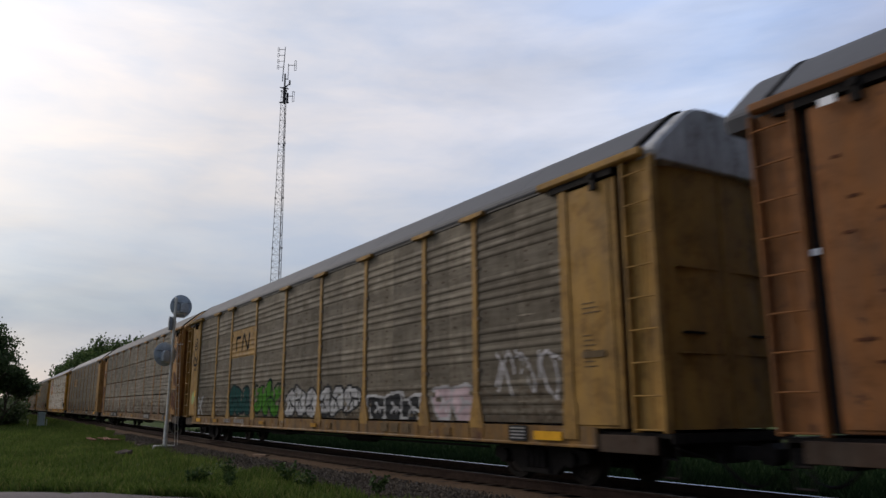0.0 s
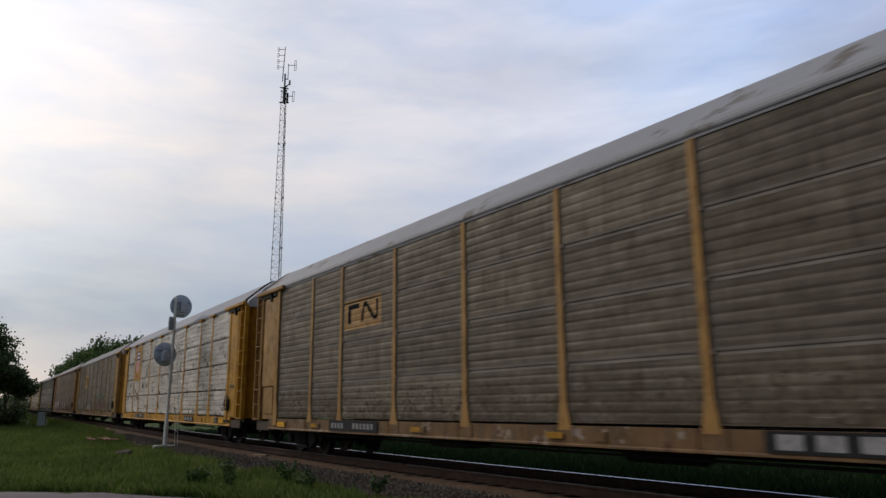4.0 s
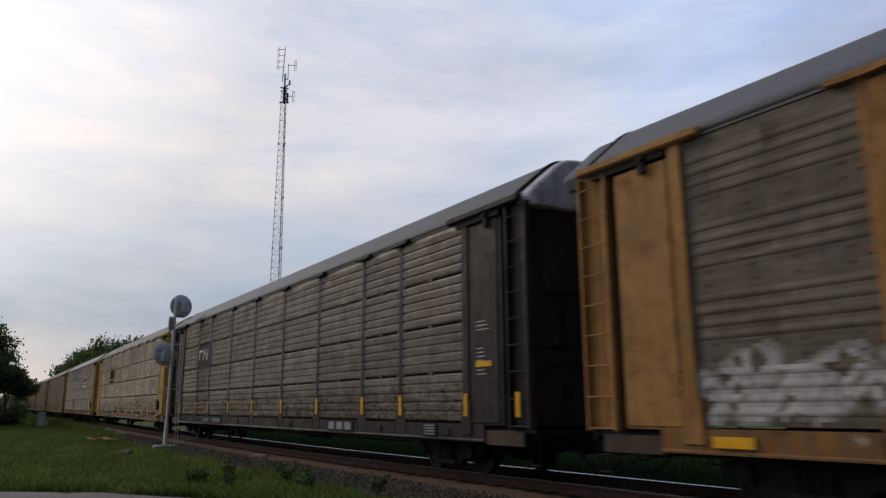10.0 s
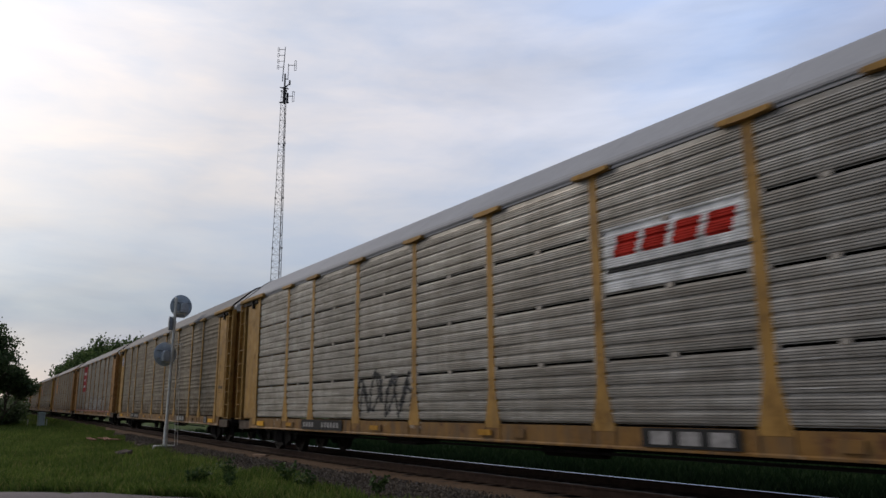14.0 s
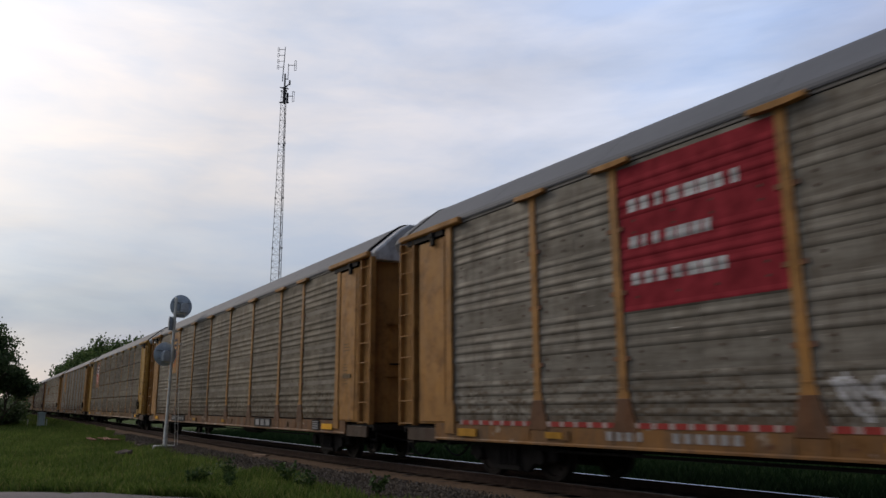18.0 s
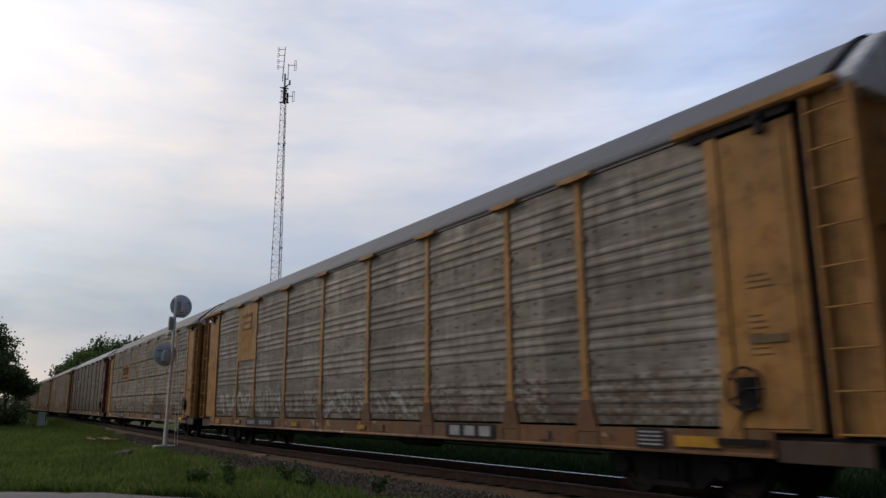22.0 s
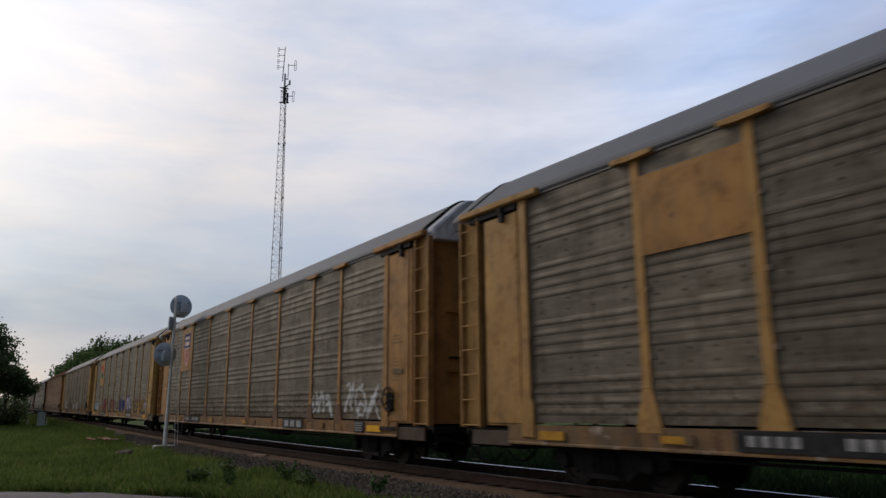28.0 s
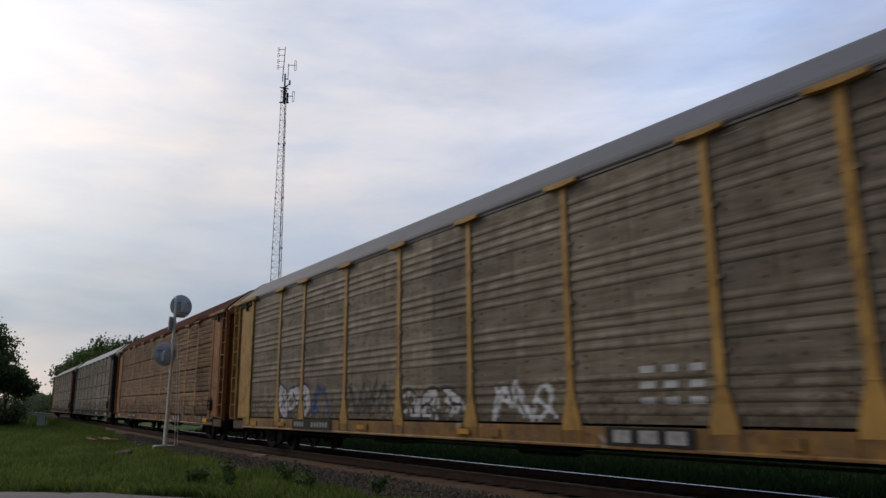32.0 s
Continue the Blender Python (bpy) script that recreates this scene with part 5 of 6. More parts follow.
def platform_fill(bm):
    box(bm, 0.0, 0.30, -1.36, 1.36, 0.73, 0.79)
    box(bm, 0.26, 0.30, -1.36, 1.36, 0.66, 0.73)
    for y in (-1.30, 1.24):
        for x in (0.03, 0.27):
            tube(bm, (x, y + 0.03, 0.73), (x, y + 0.03, 0.20), 0.016, n=6)
        tube(bm, (0.03, y + 0.03, 0.20), (0.27, y + 0.03, 0.20), 0.018, n=6)
        tube(bm, (0.03, y + 0.03, 0.45), (0.27, y + 0.03, 0.45), 0.016, n=6)
    tube(bm, (0.28, -1.3, 0.60), (0.28, -0.5, 0.40), 0.018, n=6)


def leaf_fill(bm):
    """Half of the end doors: a tall sheet, curved in plan, with folded edges."""
    n = 7
    plan = [(0.30 - 0.28 * (1 - u) ** 3, y) for u, y in ((i / (n - 1), -1.40 + 1.375 * i / (n - 1)) for i in range(n))]
    inner = [(x - 0.04, y) for x, y in plan][::-1]
    a = [bm.verts.new((x, y, 0.84)) for x, y in plan + inner]
    b = [bm.verts.new((x, y, 4.7)) for x, y in plan + inner]
    m = len(a)
    for i in range(m):
        bm.faces.new((a[i], a[(i + 1) % m], b[(i + 1) % m], b[i]))
    bm.faces.new(a[::-1])
    bm.faces.new(b)
    for z in (1.9, 3.15):
        box(bm, 0.05, 0.31, -1.0, -0.1, z, z + 0.02)


def slot_fill(bm, w=0.30, h=0.045):
    box(bm, 0.18, 0.322, -0.72 - w, -0.72 + w, -h, h)


def end_panel_fill(bm):
    box(bm, -0.58, 0.56, -1.44, -1.38, 0.84, 4.65)
    box(bm, -0.54, 0.44, -1.462, -1.435, 0.88, 4.63)


def half_panel_fill(bm):
    box(bm, -0.62, 0.62, -1.43, -1.38, 0.84, 4.67)
    box(bm, -0.58, 0.54, -1.49, -1.425, 1.85, 4.62)
    box(bm, -0.45, 0.30, -1.455, -1.425, 1.0, 1.80)


def header_fill(bm):
    extrude_x(bm, [(-1.56, 4.91), (-1.56, 4.81), (-1.52, 4.78), (-1.44, 4.78), (-1.42, 4.91)], -1.22, 1.14)


def track_fill(bm):
    box(bm, -0.95, 0.50, -1.50, -1.40, 4.67, 4.78)


def roller_fill(bm):
    box(bm, -0.06, 0.06, -1.53, -1.44, 4.51, 4.79)
    tube(bm, (0, -1.56, 4.73), (0, -1.50, 4.73), 0.05, n=10)


def stiles_fill(bm):
    box(bm, -0.24, 0.28, -1.39, -1.365, 0.84, 4.85)


def rung_fill(bm):
    tube(bm, (-0.30, -1.485, 0), (0.31, -1.485, 0), 0.013, n=6)


def brake_fill(bm):
    n = 22
    for i in range(n):
        a, b = 2 * math.pi * i / n, 2 * math.pi * (i + 1) / n
        tube(bm, (0.26 * math.cos(a), -1.54, 0.26 * math.sin(a)), (0.26 * math.cos(b), -1.54, 0.26 * math.sin(b)), 0.018, n=5)
    for i in range(5):
        a = i * 1.2566
        tube(bm, (0, -1.53, 0), (0.26 * math.cos(a), -1.54, 0.26 * math.sin(a)), 0.013, n=5)
    box(bm, -0.13, 0.13, -1.52, -1.44, -0.24, 0.14)
    tube(bm, (0, -1.47, -0.2), (-0.3, -1.47, -0.62), 0.02, n=5)
    box(bm, -0.5, 0.2, -1.50, -1.40, -0.68, -0.60)


def stain(car, x0, x1, z0, z1, seed, mat, y=-1.467, drip=0.5):
    """A ragged blotch of rust on a flat end panel, running downwards."""
    rng = random.Random(seed)
    spots = [(rng.uniform(x0, x1), rng.uniform(z0 + (z1 - z0) * 0.4, z1), rng.uniform(0.10, 0.26)) for _ in range(9)]
    n, m = int((x1 - x0 + 0.5) / 0.035), int((z1 - z0 + 0.5) / 0.035)
    verts, faces, ids = [], [], {}
    for i in range(n):
        for j in range(m):
            x, z = x0 - 0.25 + (i + 0.5) * 0.035, z0 - 0.25 + (j + 0.5) * 0.035
            if any((abs(x - a) < r * (0.6 + 0.4 * math.sin(a * 9)) and 0 < b - z < drip * (0.4 + r * 3) * abs(math.sin(x * 17 + a))) or math.hypot(x - a, (z - b)) < r * (0.8 + 0.25 * math.sin(13 * math.atan2(z - b, x - a))) for a, b, r in spots):
                f = []
                for a, b in ((i, j), (i + 1, j), (i + 1, j + 1), (i, j + 1)):
                    if (a, b) not in ids:
                        ids[a, b] = len(verts)
                        verts.append((x0 - 0.25 + a * 0.035, y, z0 - 0.25 + b * 0.035))
                    f.append(ids[a, b])
                faces.append(tuple(f))
    part("rust_stain", joined("rust_stain", mat, verts, faces), car, label="brown rust stain")


def sticker(name, car, x0, x1, z0, z1, mat, y=-1.478, label=""):
    me = build((name, round(x1 - x0, 3), round(z1 - z0, 3), round(y, 3)), mat, lambda bm: box(bm, -(x1 - x0) / 2, (x1 - x0) / 2, y - 0.004, y + 0.01, -(z1 - z0) / 2, (z1 - z0) / 2))
    return part(name, me, car, ((x0 + x1) / 2, 0, (z0 + z1) / 2), label=label)


GRIMY_SILL = paint("oily dark end sill", (0.060, 0.038, 0.026), 0.4, 0.6)
DIRTY_FOOT = paint("grimy brown paint", (0.125, 0.058, 0.027), 0.5, 0.5)
DIM_MARK = plain("dim white stencil", (0.24, 0.23, 0.22), 0.7, 0, 0.3, 9)
WORN_YELLOW = plain("old yellow paint", (0.34, 0.20, 0.04), 0.8, 0, 0.3, 5)
RUST = plain("old rust", (0.075, 0.030, 0.016), 0.9, 0, 0.4, 7)
WHEEL_R = 0.42
SPIN = {}


def car_carrier(spec):
    """One enclosed car carrier with all its parts, at the origin, front end towards +x."""
    g = dict(frame="yellow", roof="grey", wall="weathered", style="plain", post="normal", sill=None, caps=True, cap_mat=None,
             end="white", brake=True, panel="full", marks=STENCIL, tape=None, dark_posts=None, bands=None, post_frame=None)
    g.update(spec)
    pm = FRAMES[g["post_frame"] or g["frame"]]
    fm, rm, wm, style = FRAMES[g["frame"]], ROOFS[g["roof"]], WALLS[g["wall"]], g["style"]
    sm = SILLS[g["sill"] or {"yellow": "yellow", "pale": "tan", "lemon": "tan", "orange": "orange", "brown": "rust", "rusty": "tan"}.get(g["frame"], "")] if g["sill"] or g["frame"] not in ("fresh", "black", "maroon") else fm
    rng = random.Random(g["seed"])
    car = thing("car_carrier", g["label"], "railway car", "car carriers of the train")
    part("roof", build("roof", rm, roof_fill), car)
    part("underframe", build("underframe", BLACK_STEEL, under_fill), car, label="black underframe and brake gear")
    for z in (2.05, 3.40):
        part("deck", build("deck", BLACK_STEEL, lambda bm: box(bm, -13.0, 13.0, -1.36, 1.36, -0.05, 0.0)), car, (0, 0, z), label="inner loading deck")
    for turn in (0, math.pi):
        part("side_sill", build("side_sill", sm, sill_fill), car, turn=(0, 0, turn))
        part("eave_rail", build("eave_rail", g.get("eave") or (EAVE if g["roof"] == "grey" else rm), lambda bm: extrude_x(bm, [(-1.436, 4.885), (-1.436, 4.802), (-1.432, 4.797), (-1.425, 4.797), (-1.425, 4.885)], -13.3, 13.3)), car, turn=(0, 0, turn))
        part("top_chord", build("top_chord", fm if g["frame"] in ("black", "maroon") else BLACK_STEEL, lambda bm: box(bm, -12.3, 12.3, -1.395, -1.36, 4.67, 4.85)), car, turn=(0, 0, turn))
        edges = [-DOOR_POST + 0.05] + list(POSTS) + [DOOR_POST - 0.05]
        near = turn == 0
        st = style if near else "short" if g.get("gappy") else "plain"
        for a, b in zip(edges, edges[1:]):
            cuts = [a + 0.05, (a + b) / 2, b - 0.05] if near and st == "plain" else [a + 0.05, b - 0.05]
            for c, d in zip(cuts, cuts[1:]):
                for row in range(len(RIBS[st])):
                    part("wall_sheet", sheet_mesh(st, row, d - c - 0.006, wm), car, ((c + d) / 2 * (1 if near else -1), 0, 0), (0, 0, turn))
            for k in range(1, ROWS) if near and st == "rows" else ():
                part("clip", build("clip", CLIP if g["wall"] in ("silver", "clean") else DIM_CLIP, clip_fill), car, ((a + b) / 2, 0, WALL0 + k * (WALL1 - WALL0) / ROWS))
        for x in POSTS:
            p = part("post", build(("post", g["post"]), pm, post_fill(g["post"]), 0.008), car, (x, 0, 0), (0, 0, turn))
            if near and g["post"] == "normal" and g["frame"] in ("orange", "brown", "maroon"):
                part("foot", build("foot", FRAMES["maroon"] if g["frame"] == "maroon" else DIRTY_FOOT, foot_fill, 0.006), p, label="dirt-darkened foot of the post")
            for k in range(1, ROWS) if near else ():
                part("bracket", build("bracket", RUSTY_CLIP if g["frame"] in ("orange", "brown", "maroon", "rusty") else CLIP if g["wall"] in ("silver", "clean") or g.get("light_clips") else DIM_CLIP, bracket_fill), p, (0, 0, WALL0 + k * (WALL1 - WALL0) / ROWS))
            if g["caps"]:
                part("cap", build("cap", g["cap_mat"] or fm, cap_fill, 0.006), p)
        for x in (-1, 1):
            part("door_post", build("door_post", fm, lambda bm: [extrude_y(bm, [(-0.10, 4.81), (-0.10, 1.3), (-0.16, 1.2), (-0.16, 0.66), (0.16, 0.66), (0.16, 1.2), (0.10, 1.3), (0.10, 4.81)], -1.485, -1.38)], 0.010), car, (x * DOOR_POST, 0, 0), (0, 0, turn))
            part("end_panel", build("end_panel" if g["panel"] == "full" else "half_panel", fm, end_panel_fill if g["panel"] == "full" else half_panel_fill, 0.012), car, (x * 12.26, 0, 0), (0, 0, turn))
            part("header_beam", build(("header_beam"), g["cap_mat"] or fm, header_fill, 0.008), car, (x * 12.32, 0, 0), (0, 0, turn))
            # added black sheet: blocks the sky and paints the gap's inner dark
            part("lining", build("lining", BLACK_STEEL, lambda bm: box(bm, -0.5, 0.55, -1.352, -1.335, 0.84, 4.79)), car, (x * 12.72, 0, 0), (0, 0, turn))
            part("end_sill", build("end_sill", GRIMY_SILL, lambda bm: box(bm, -0.56, 0.58, -1.43, -1.36, 0.50, 0.755), 0.008), car, (x * 12.77, 0, 0), (0, 0, turn), "grimy end sill")
            part("door_track", build("door_track", BLACK_STEEL, track_fill), car, (x * 12.32, 0, 0), (0, 0, turn), "black door track")
            part("door_roller", build("door_roller", BLACK_STEEL, roller_fill), car, (x * 12.32 + 0.10, 0, 0), (0, 0, turn), "black door roller")
            lad = part("ladder", build("stiles", fm, stiles_fill, 0.006), car, (x * 13.30, 0, 0), (0, 0, turn))
            for o in (-0.30, 0.26):
                part("stile", build("stile", fm, lambda bm: box(bm, 0, 0.05, -1.50, -1.36, 0.80, 4.77), 0.006), lad, (o, 0, 0))
            for k in range(9):
                part("rung", build("rung", fm, rung_fill), lad, (0, 0, 0.84 + 0.464 * k))
    for turn in (0, math.pi):
        part("roof_end", build(("roof_end", turn == 0), {"white": END_WHITE if turn == 0 else rm, "frame": fm}[g["end"]], lambda bm, turn=turn: end_cap_fill(bm, 0.31 if turn == 0 else 0.66)), car, (13.35 if turn == 0 else -13.35, 0, 0), (0, 0, turn))
        part("roof_edge", build("roof_edge", BLACK_STEEL, lambda bm: extrude_x(bm, profile(0.016) + profile(-0.03)[::-1], 13.26, 13.37)), car, turn=(0, 0, turn), label="dark weather strip at the roof end")
        part("end_platform", build("end_platform", BLACK_STEEL, platform_fill), car, (13.3 if turn == 0 else -13.3, 0, 0), (0, 0, turn))
        part("coupler", build("coupler", BLACK_STEEL, coupler_fill), car, (13.5 if turn == 0 else -13.5, 0, 0), (0, 0, turn))
        part("air_hose", build("air_hose", BLACK_STEEL, hose_fill), car, (13.5 if turn == 0 else -13.5, 0, 0), (0, 0, turn))
        for flip in (1, -1):
            d = part("end_door", build(("end_door", flip), fm, lambda bm, flip=flip: (leaf_fill(bm), bmesh.ops.scale(bm, vec=(1, flip, 1), verts=bm.verts[:]))), car, (13.28 if turn == 0 else -13.28, 0, 0), (0, 0, turn))
            for z in g.get("slots", (2.2,)):
                part("slot", build(("slot", flip, "slots" in g), DARK_GAP, lambda bm, flip=flip: (slot_fill(bm) if "slots" in g else slot_fill(bm, 0.2, 0.016), bmesh.ops.scale(bm, vec=(1, flip, 1), verts=bm.verts[:]))), d, (0, 0, z))
        tr = part("truck", build("truck_bolster", BLACK_STEEL, truck_fill, 0.02), car, (10.3 if turn == 0 else -10.3, 0, RAIL), label="black four-wheel truck")
        for y in (-0.98, 0.98):
            part("side_frame", build("truck_frame", BLACK_STEEL, frame_fill, 0.012), tr, (0, y, 0))
        for x in (-0.89, 0.89):
            w = part("wheelset", build("wheelset", WHEEL, wheelset_fill), tr, (x, 0, WHEEL_R))
            SPIN.setdefault(x, []).append(w)
    if g["brake"]:
        part("brake_wheel", build("brake_wheel", BLACK_STEEL, brake_fill), car, (11.92, 0, 1.36), label="black hand brake wheel")
    # stencils and reflectors, as plain bars
    mk = g["marks"]
    for z, w, n in ((2.75, 0.40, 3), (2.25, 0.26, 4), (1.85, 0.34, 2)):
        for k in range(n):
            sticker("stencil_bar", car, 12.02, 12.02 + w * (0.7 + 0.3 * ((k * 7) % 3) / 2), z - 0.075 * k - 0.016, z - 0.075 * k, mk, -1.465 if g["panel"] == "full" else -1.492)
    sticker("warning_label", car, 12.0, 12.5, 1.90, 2.0, REFLECT if g["frame"] in ("black", "maroon") else STENCIL, label="small warning label")
    for x in () if g["dark_posts"] else (-8.6, -3.2, 1.2):
        sticker("reflector", car, x - 0.20, x + 0.20, 0.66, 0.76, DULL_REFLECT, -1.490, "dull yellow reflector on the sill")
    lo, hi = (0.62, 0.83) if g["frame"] == "fresh" else (0.600, 0.860)
    for x0, x1, groups in ((-7.62, -4.95, ((-7.45, 4), (-6.22, 6))),):
        if g.get("plates", True):
            sticker("stencil_panel", car, x0, x1, lo, hi, BLACK_MARK, -1.478, "black panel behind the stencils")
        for x, n in groups:
            for k in range(n):
                sticker("stencil_bar", car, x + k * 0.19, x + k * 0.19 + 0.11, 0.665, 0.795, DIM_MARK, -1.484 if g.get("plates", True) else -1.460)
    # the owner's mark as three broad bars, the brake test panel, and long yellow reflectors by the ends
    if g.get("plates", True):
        sticker("stencil_panel", car, 5.0, 6.62, lo, hi, BLACK_MARK, -1.478, "worn black panel behind the owner's mark")
    for k in range(3):
        sticker("stencil_bar", car, 5.16 + 0.50 * k, 5.50 + 0.50 * k, lo + 0.04, hi - 0.04, DIM_MARK if g.get("plates", True) else STENCIL, -1.484 if g.get("plates", True) else -1.472)
    sticker("test_panel", car, 10.05, 10.55, lo, hi, BLACK_MARK, -1.478, "black brake test panel with white lines")
    for k in range(4):
        sticker("stencil_bar", car, 10.10, 10.50, lo + 0.035 + 0.055 * k, lo + 0.06 + 0.055 * k, DIM_MARK, -1.484)
    if not g["dark_posts"]:
        for x0, x1 in ((-11.35, -10.75), (10.75, 11.45)):
            sticker("reflector", car, x0, x1, 0.635, 0.775, REFLECT if g["seed"] % 3 else DULL_REFLECT, -1.490, "long yellow reflector near the end of the sill")
    if g["bands"]:
        step = (WALL1 - WALL0) / ROWS
        for k in range(1, ROWS):
            z = WALL0 + k * step
            spans = [-DOOR_POST + 0.05] + list(POSTS) + [DOOR_POST - 0.05]
            for a, b in zip(spans, spans[1:]):
                decal("clean_band", style, a + 0.12, b - 0.12, z - 0.052, z + 0.052, everywhere, BAND, car, 0.003, 0.2, "paler cleaner strip along the wall")
    if g["tape"]:
        x = -11.3
        k = 0
        while x < 11.3:
            sticker("reflector", car, x, x + (0.22 if k % 2 else 0.085), 0.845, 0.925, REFLECT_RED if k % 2 else TAPE_PALE, -1.460, "red and white reflective tape")
            x += 0.225 if k % 2 else 0.09
            k += 1
    if g["dark_posts"]:
        for x in list(POSTS) + [DOOR_POST, -DOOR_POST, 13.3]:
            sticker("reflector", car, x - 0.055, x + 0.055, 1.0, 1.42, REFLECT, -1.508 if x == 13.3 else -1.490 if abs(x) > 10 else -1.464, "yellow reflector on the post")
    # road mud that also carries painted shading low on the wall
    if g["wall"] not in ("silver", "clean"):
        mud_shade_spray(car, style, g["seed"])
    if "art" in g:
        g["art"](car, style)
    return car


INK_MAT = plain("black spray paint", (0.016, 0.015, 0.015), 0.8, 0, 0.3)
INK, WHITE, BLUE, RED = (0.010, 0.010, 0.011), (0.35, 0.34, 0.325), (0.035, 0.045, 0.13), (0.33, 0.075, 0.05)
SHORT, FULL = (-8.93, -7.16), (-6.99, -4.32)


def panel_mark(car, x0, x1, z0, z1, inside, mat, label, lift=0.012):
    """Paint on the flat end panels."""
    decal("panel_mark", "flat", x0, x1, z0, z1, inside, mat, car, lift, 0.025, label)


def ring(cx, cz, r, a0=0, a1=360):
    return [(cx + r * math.cos(radians(a)), cz + r * math.sin(radians(a))) for a in range(a0, a1 + 1, 24)]


# small white plates paint the light caught at the latch and roller
def latch(car):
    sticker("latch", car, -12.99, -12.88, 2.86, 2.94, GLINT_WHITE, -1.42, "door latch with caught light painted white")
    sticker("tag", car, -12.62, -12.42, 4.55, 4.63, GLINT_WHITE, -1.57, "glint painted white at the door roller")


def art_green(car, st):
    dark = any_of(near_line(ring(-12.15, 3.85, 0.24), 0.03), near_line(ring(-12.15, 3.85, 0.10), 0.03), near_line([(-12.45, 3.15), (-12.2, 3.3), (-12.0, 3.1), (-11.85, 3.3)], 0.045),
                  near_line([(-12.42, 3.0), (-12.15, 2.95), (-11.85, 3.02)], 0.05), near_line([(-12.5, 3.55), (-12.42, 3.3), (-12.52, 3.1)], 0.04), near_line([(-12.3, 2.8), (-12.05, 2.75), (-11.95, 2.85)], 0.035))
    panel_mark(car, -12.65, -11.75, 2.6, 4.2, dark, INK_MAT, "black scrawled marks on the end panel")
    panel_mark(car, -12.5, -11.9, 1.25, 2.0, blob(-12.2, 1.62, 0.24, 0.26, random.Random(2)), colour((0.30, 0.36, 0.16)), "pale green paint splash")
    panel_mark(car, -12.05, -11.85, 1.65, 1.9, everywhere, REFLECT, "yellow paint mark", 0.015)
    plate(car, st, *FULL, 2.95, 3.95, FRAMES["yellow"], "yellow emblem panel")
    worm_emblem(car, st, -6.6, -4.9, 3.02, 3.88, INK)
    graffiti(car, st, -12.3, -10.6, 0.95, 1.75, WHITE, None, 3)
    graffiti(car, st, -7.1, -4.6, 0.9, 1.85, (0.012, 0.05, 0.045), (0.006, 0.016, 0.018), 5)
    graffiti(car, st, -4.1, -1.7, 0.9, 1.95, (0.046, 0.145, 0.017), (0.008, 0.018, 0.014), 6, 3)
    graffiti(car, st, -1.2, 3.9, 0.92, 1.7, WHITE, (0.03, 0.03, 0.03), 7, 6)
    graffiti(car, st, 4.5, 6.9, 0.9, 1.5, (0.03, 0.03, 0.03), WHITE, 8, 3)
    graffiti(car, st, 7.4, 8.9, 0.95, 1.6, (0.40, 0.30, 0.30), (0.36, 0.34, 0.33), 9, 2, 0.3)
    graffiti(car, st, 9.6, 11.4, 1.3, 2.2, (0.36, 0.34, 0.33), None, 10, 3, 0.5)


def art_rear_emblem(car, st):
    panel_mark(car, -12.6, -11.85, 3.75, 4.5, lambda x, z: np.hypot(x + 12.22, z - 4.12) < 0.34, colour((0.38, 0.37, 0.36)), "round pale emblem on the end panel")
    panel_mark(car, -12.6, -11.85, 3.75, 4.5, lambda x, z: (np.hypot(x + 12.22, z - 4.12) < 0.31) & (np.abs(x + 12.22) > 0.05) & (np.abs(z - 4.12) > 0.05), colour((0.05, 0.07, 0.17)), "dark blue field of the emblem", 0.015)
    for z in (1.9, 2.35, 3.0):
        panel_mark(car, -12.45, -12.0, z, z + 0.03, everywhere, STENCIL, "")


def art_rust(car, st):
    panel_mark(car, -12.5, -11.8, 3.45, 4.0, lambda x, z: np.abs(x + 12.14) * 0.8 + np.abs(z - 3.72 - 0.35 * (x + 12.14)) < 0.24, colour((0.20, 0.075, 0.045)), "faded red diamond mark")
    panel_mark(car, -12.5, -11.8, 3.6, 3.85, rect(-12.42, -11.86, 3.66, 3.78), colour((0.22, 0.20, 0.18)), "grey bar across the mark", 0.016)
    stain(car, -12.6, -11.95, 1.1, 2.7, 5, RUST)
    stain(car, -12.4, -12.0, 3.3, 3.7, 6, RUST, drip=0.1)
    stain(car, -12.7, -12.2, 0.95, 1.6, 8, RUST)
    stain(car, 12.35, 12.68, 3.0, 4.5, 9, RUST, drip=0.4)
    stain(car, 11.9, 12.6, 0.95, 1.9, 10, RUST, drip=0.3)
    stain(car, 12.2, 12.6, 2.2, 2.7, 12, RUST, drip=0.2)


def art_worn(car, st):
    for x, z, w in ((-12.55, 3.95, 0.10), (-12.40, 3.45, 0.13), (-12.08, 3.25, 0.12), (-12.50, 3.05, 0.12), (-12.15, 2.35, 0.16), (-12.45, 1.85, 0.22), (-12.2, 1.60, 0.3)):
        sticker("rust_spot", car, x - w / 2, x + w / 2, z - 0.018, z + 0.018, RUST, y=-1.466, label="small dark rust mark")
    for z0, z1 in ((1.35, 2.1), (2.3, 3.3), (3.5, 4.68)):
        sticker("old_paint", car, -11.64, -11.47, z0, z1, WORN_YELLOW, -1.486, "remains of yellow paint on the post")
    # glints at the roller and the latch, painted white
    sticker("tag", car, -12.62, -12.42, 4.55, 4.65, GLINT_WHITE, -1.56, "glint painted white at the door roller")
    sticker("latch", car, -12.99, -12.88, 2.86, 2.94, GLINT_WHITE, -1.42, "door latch with caught light painted white")


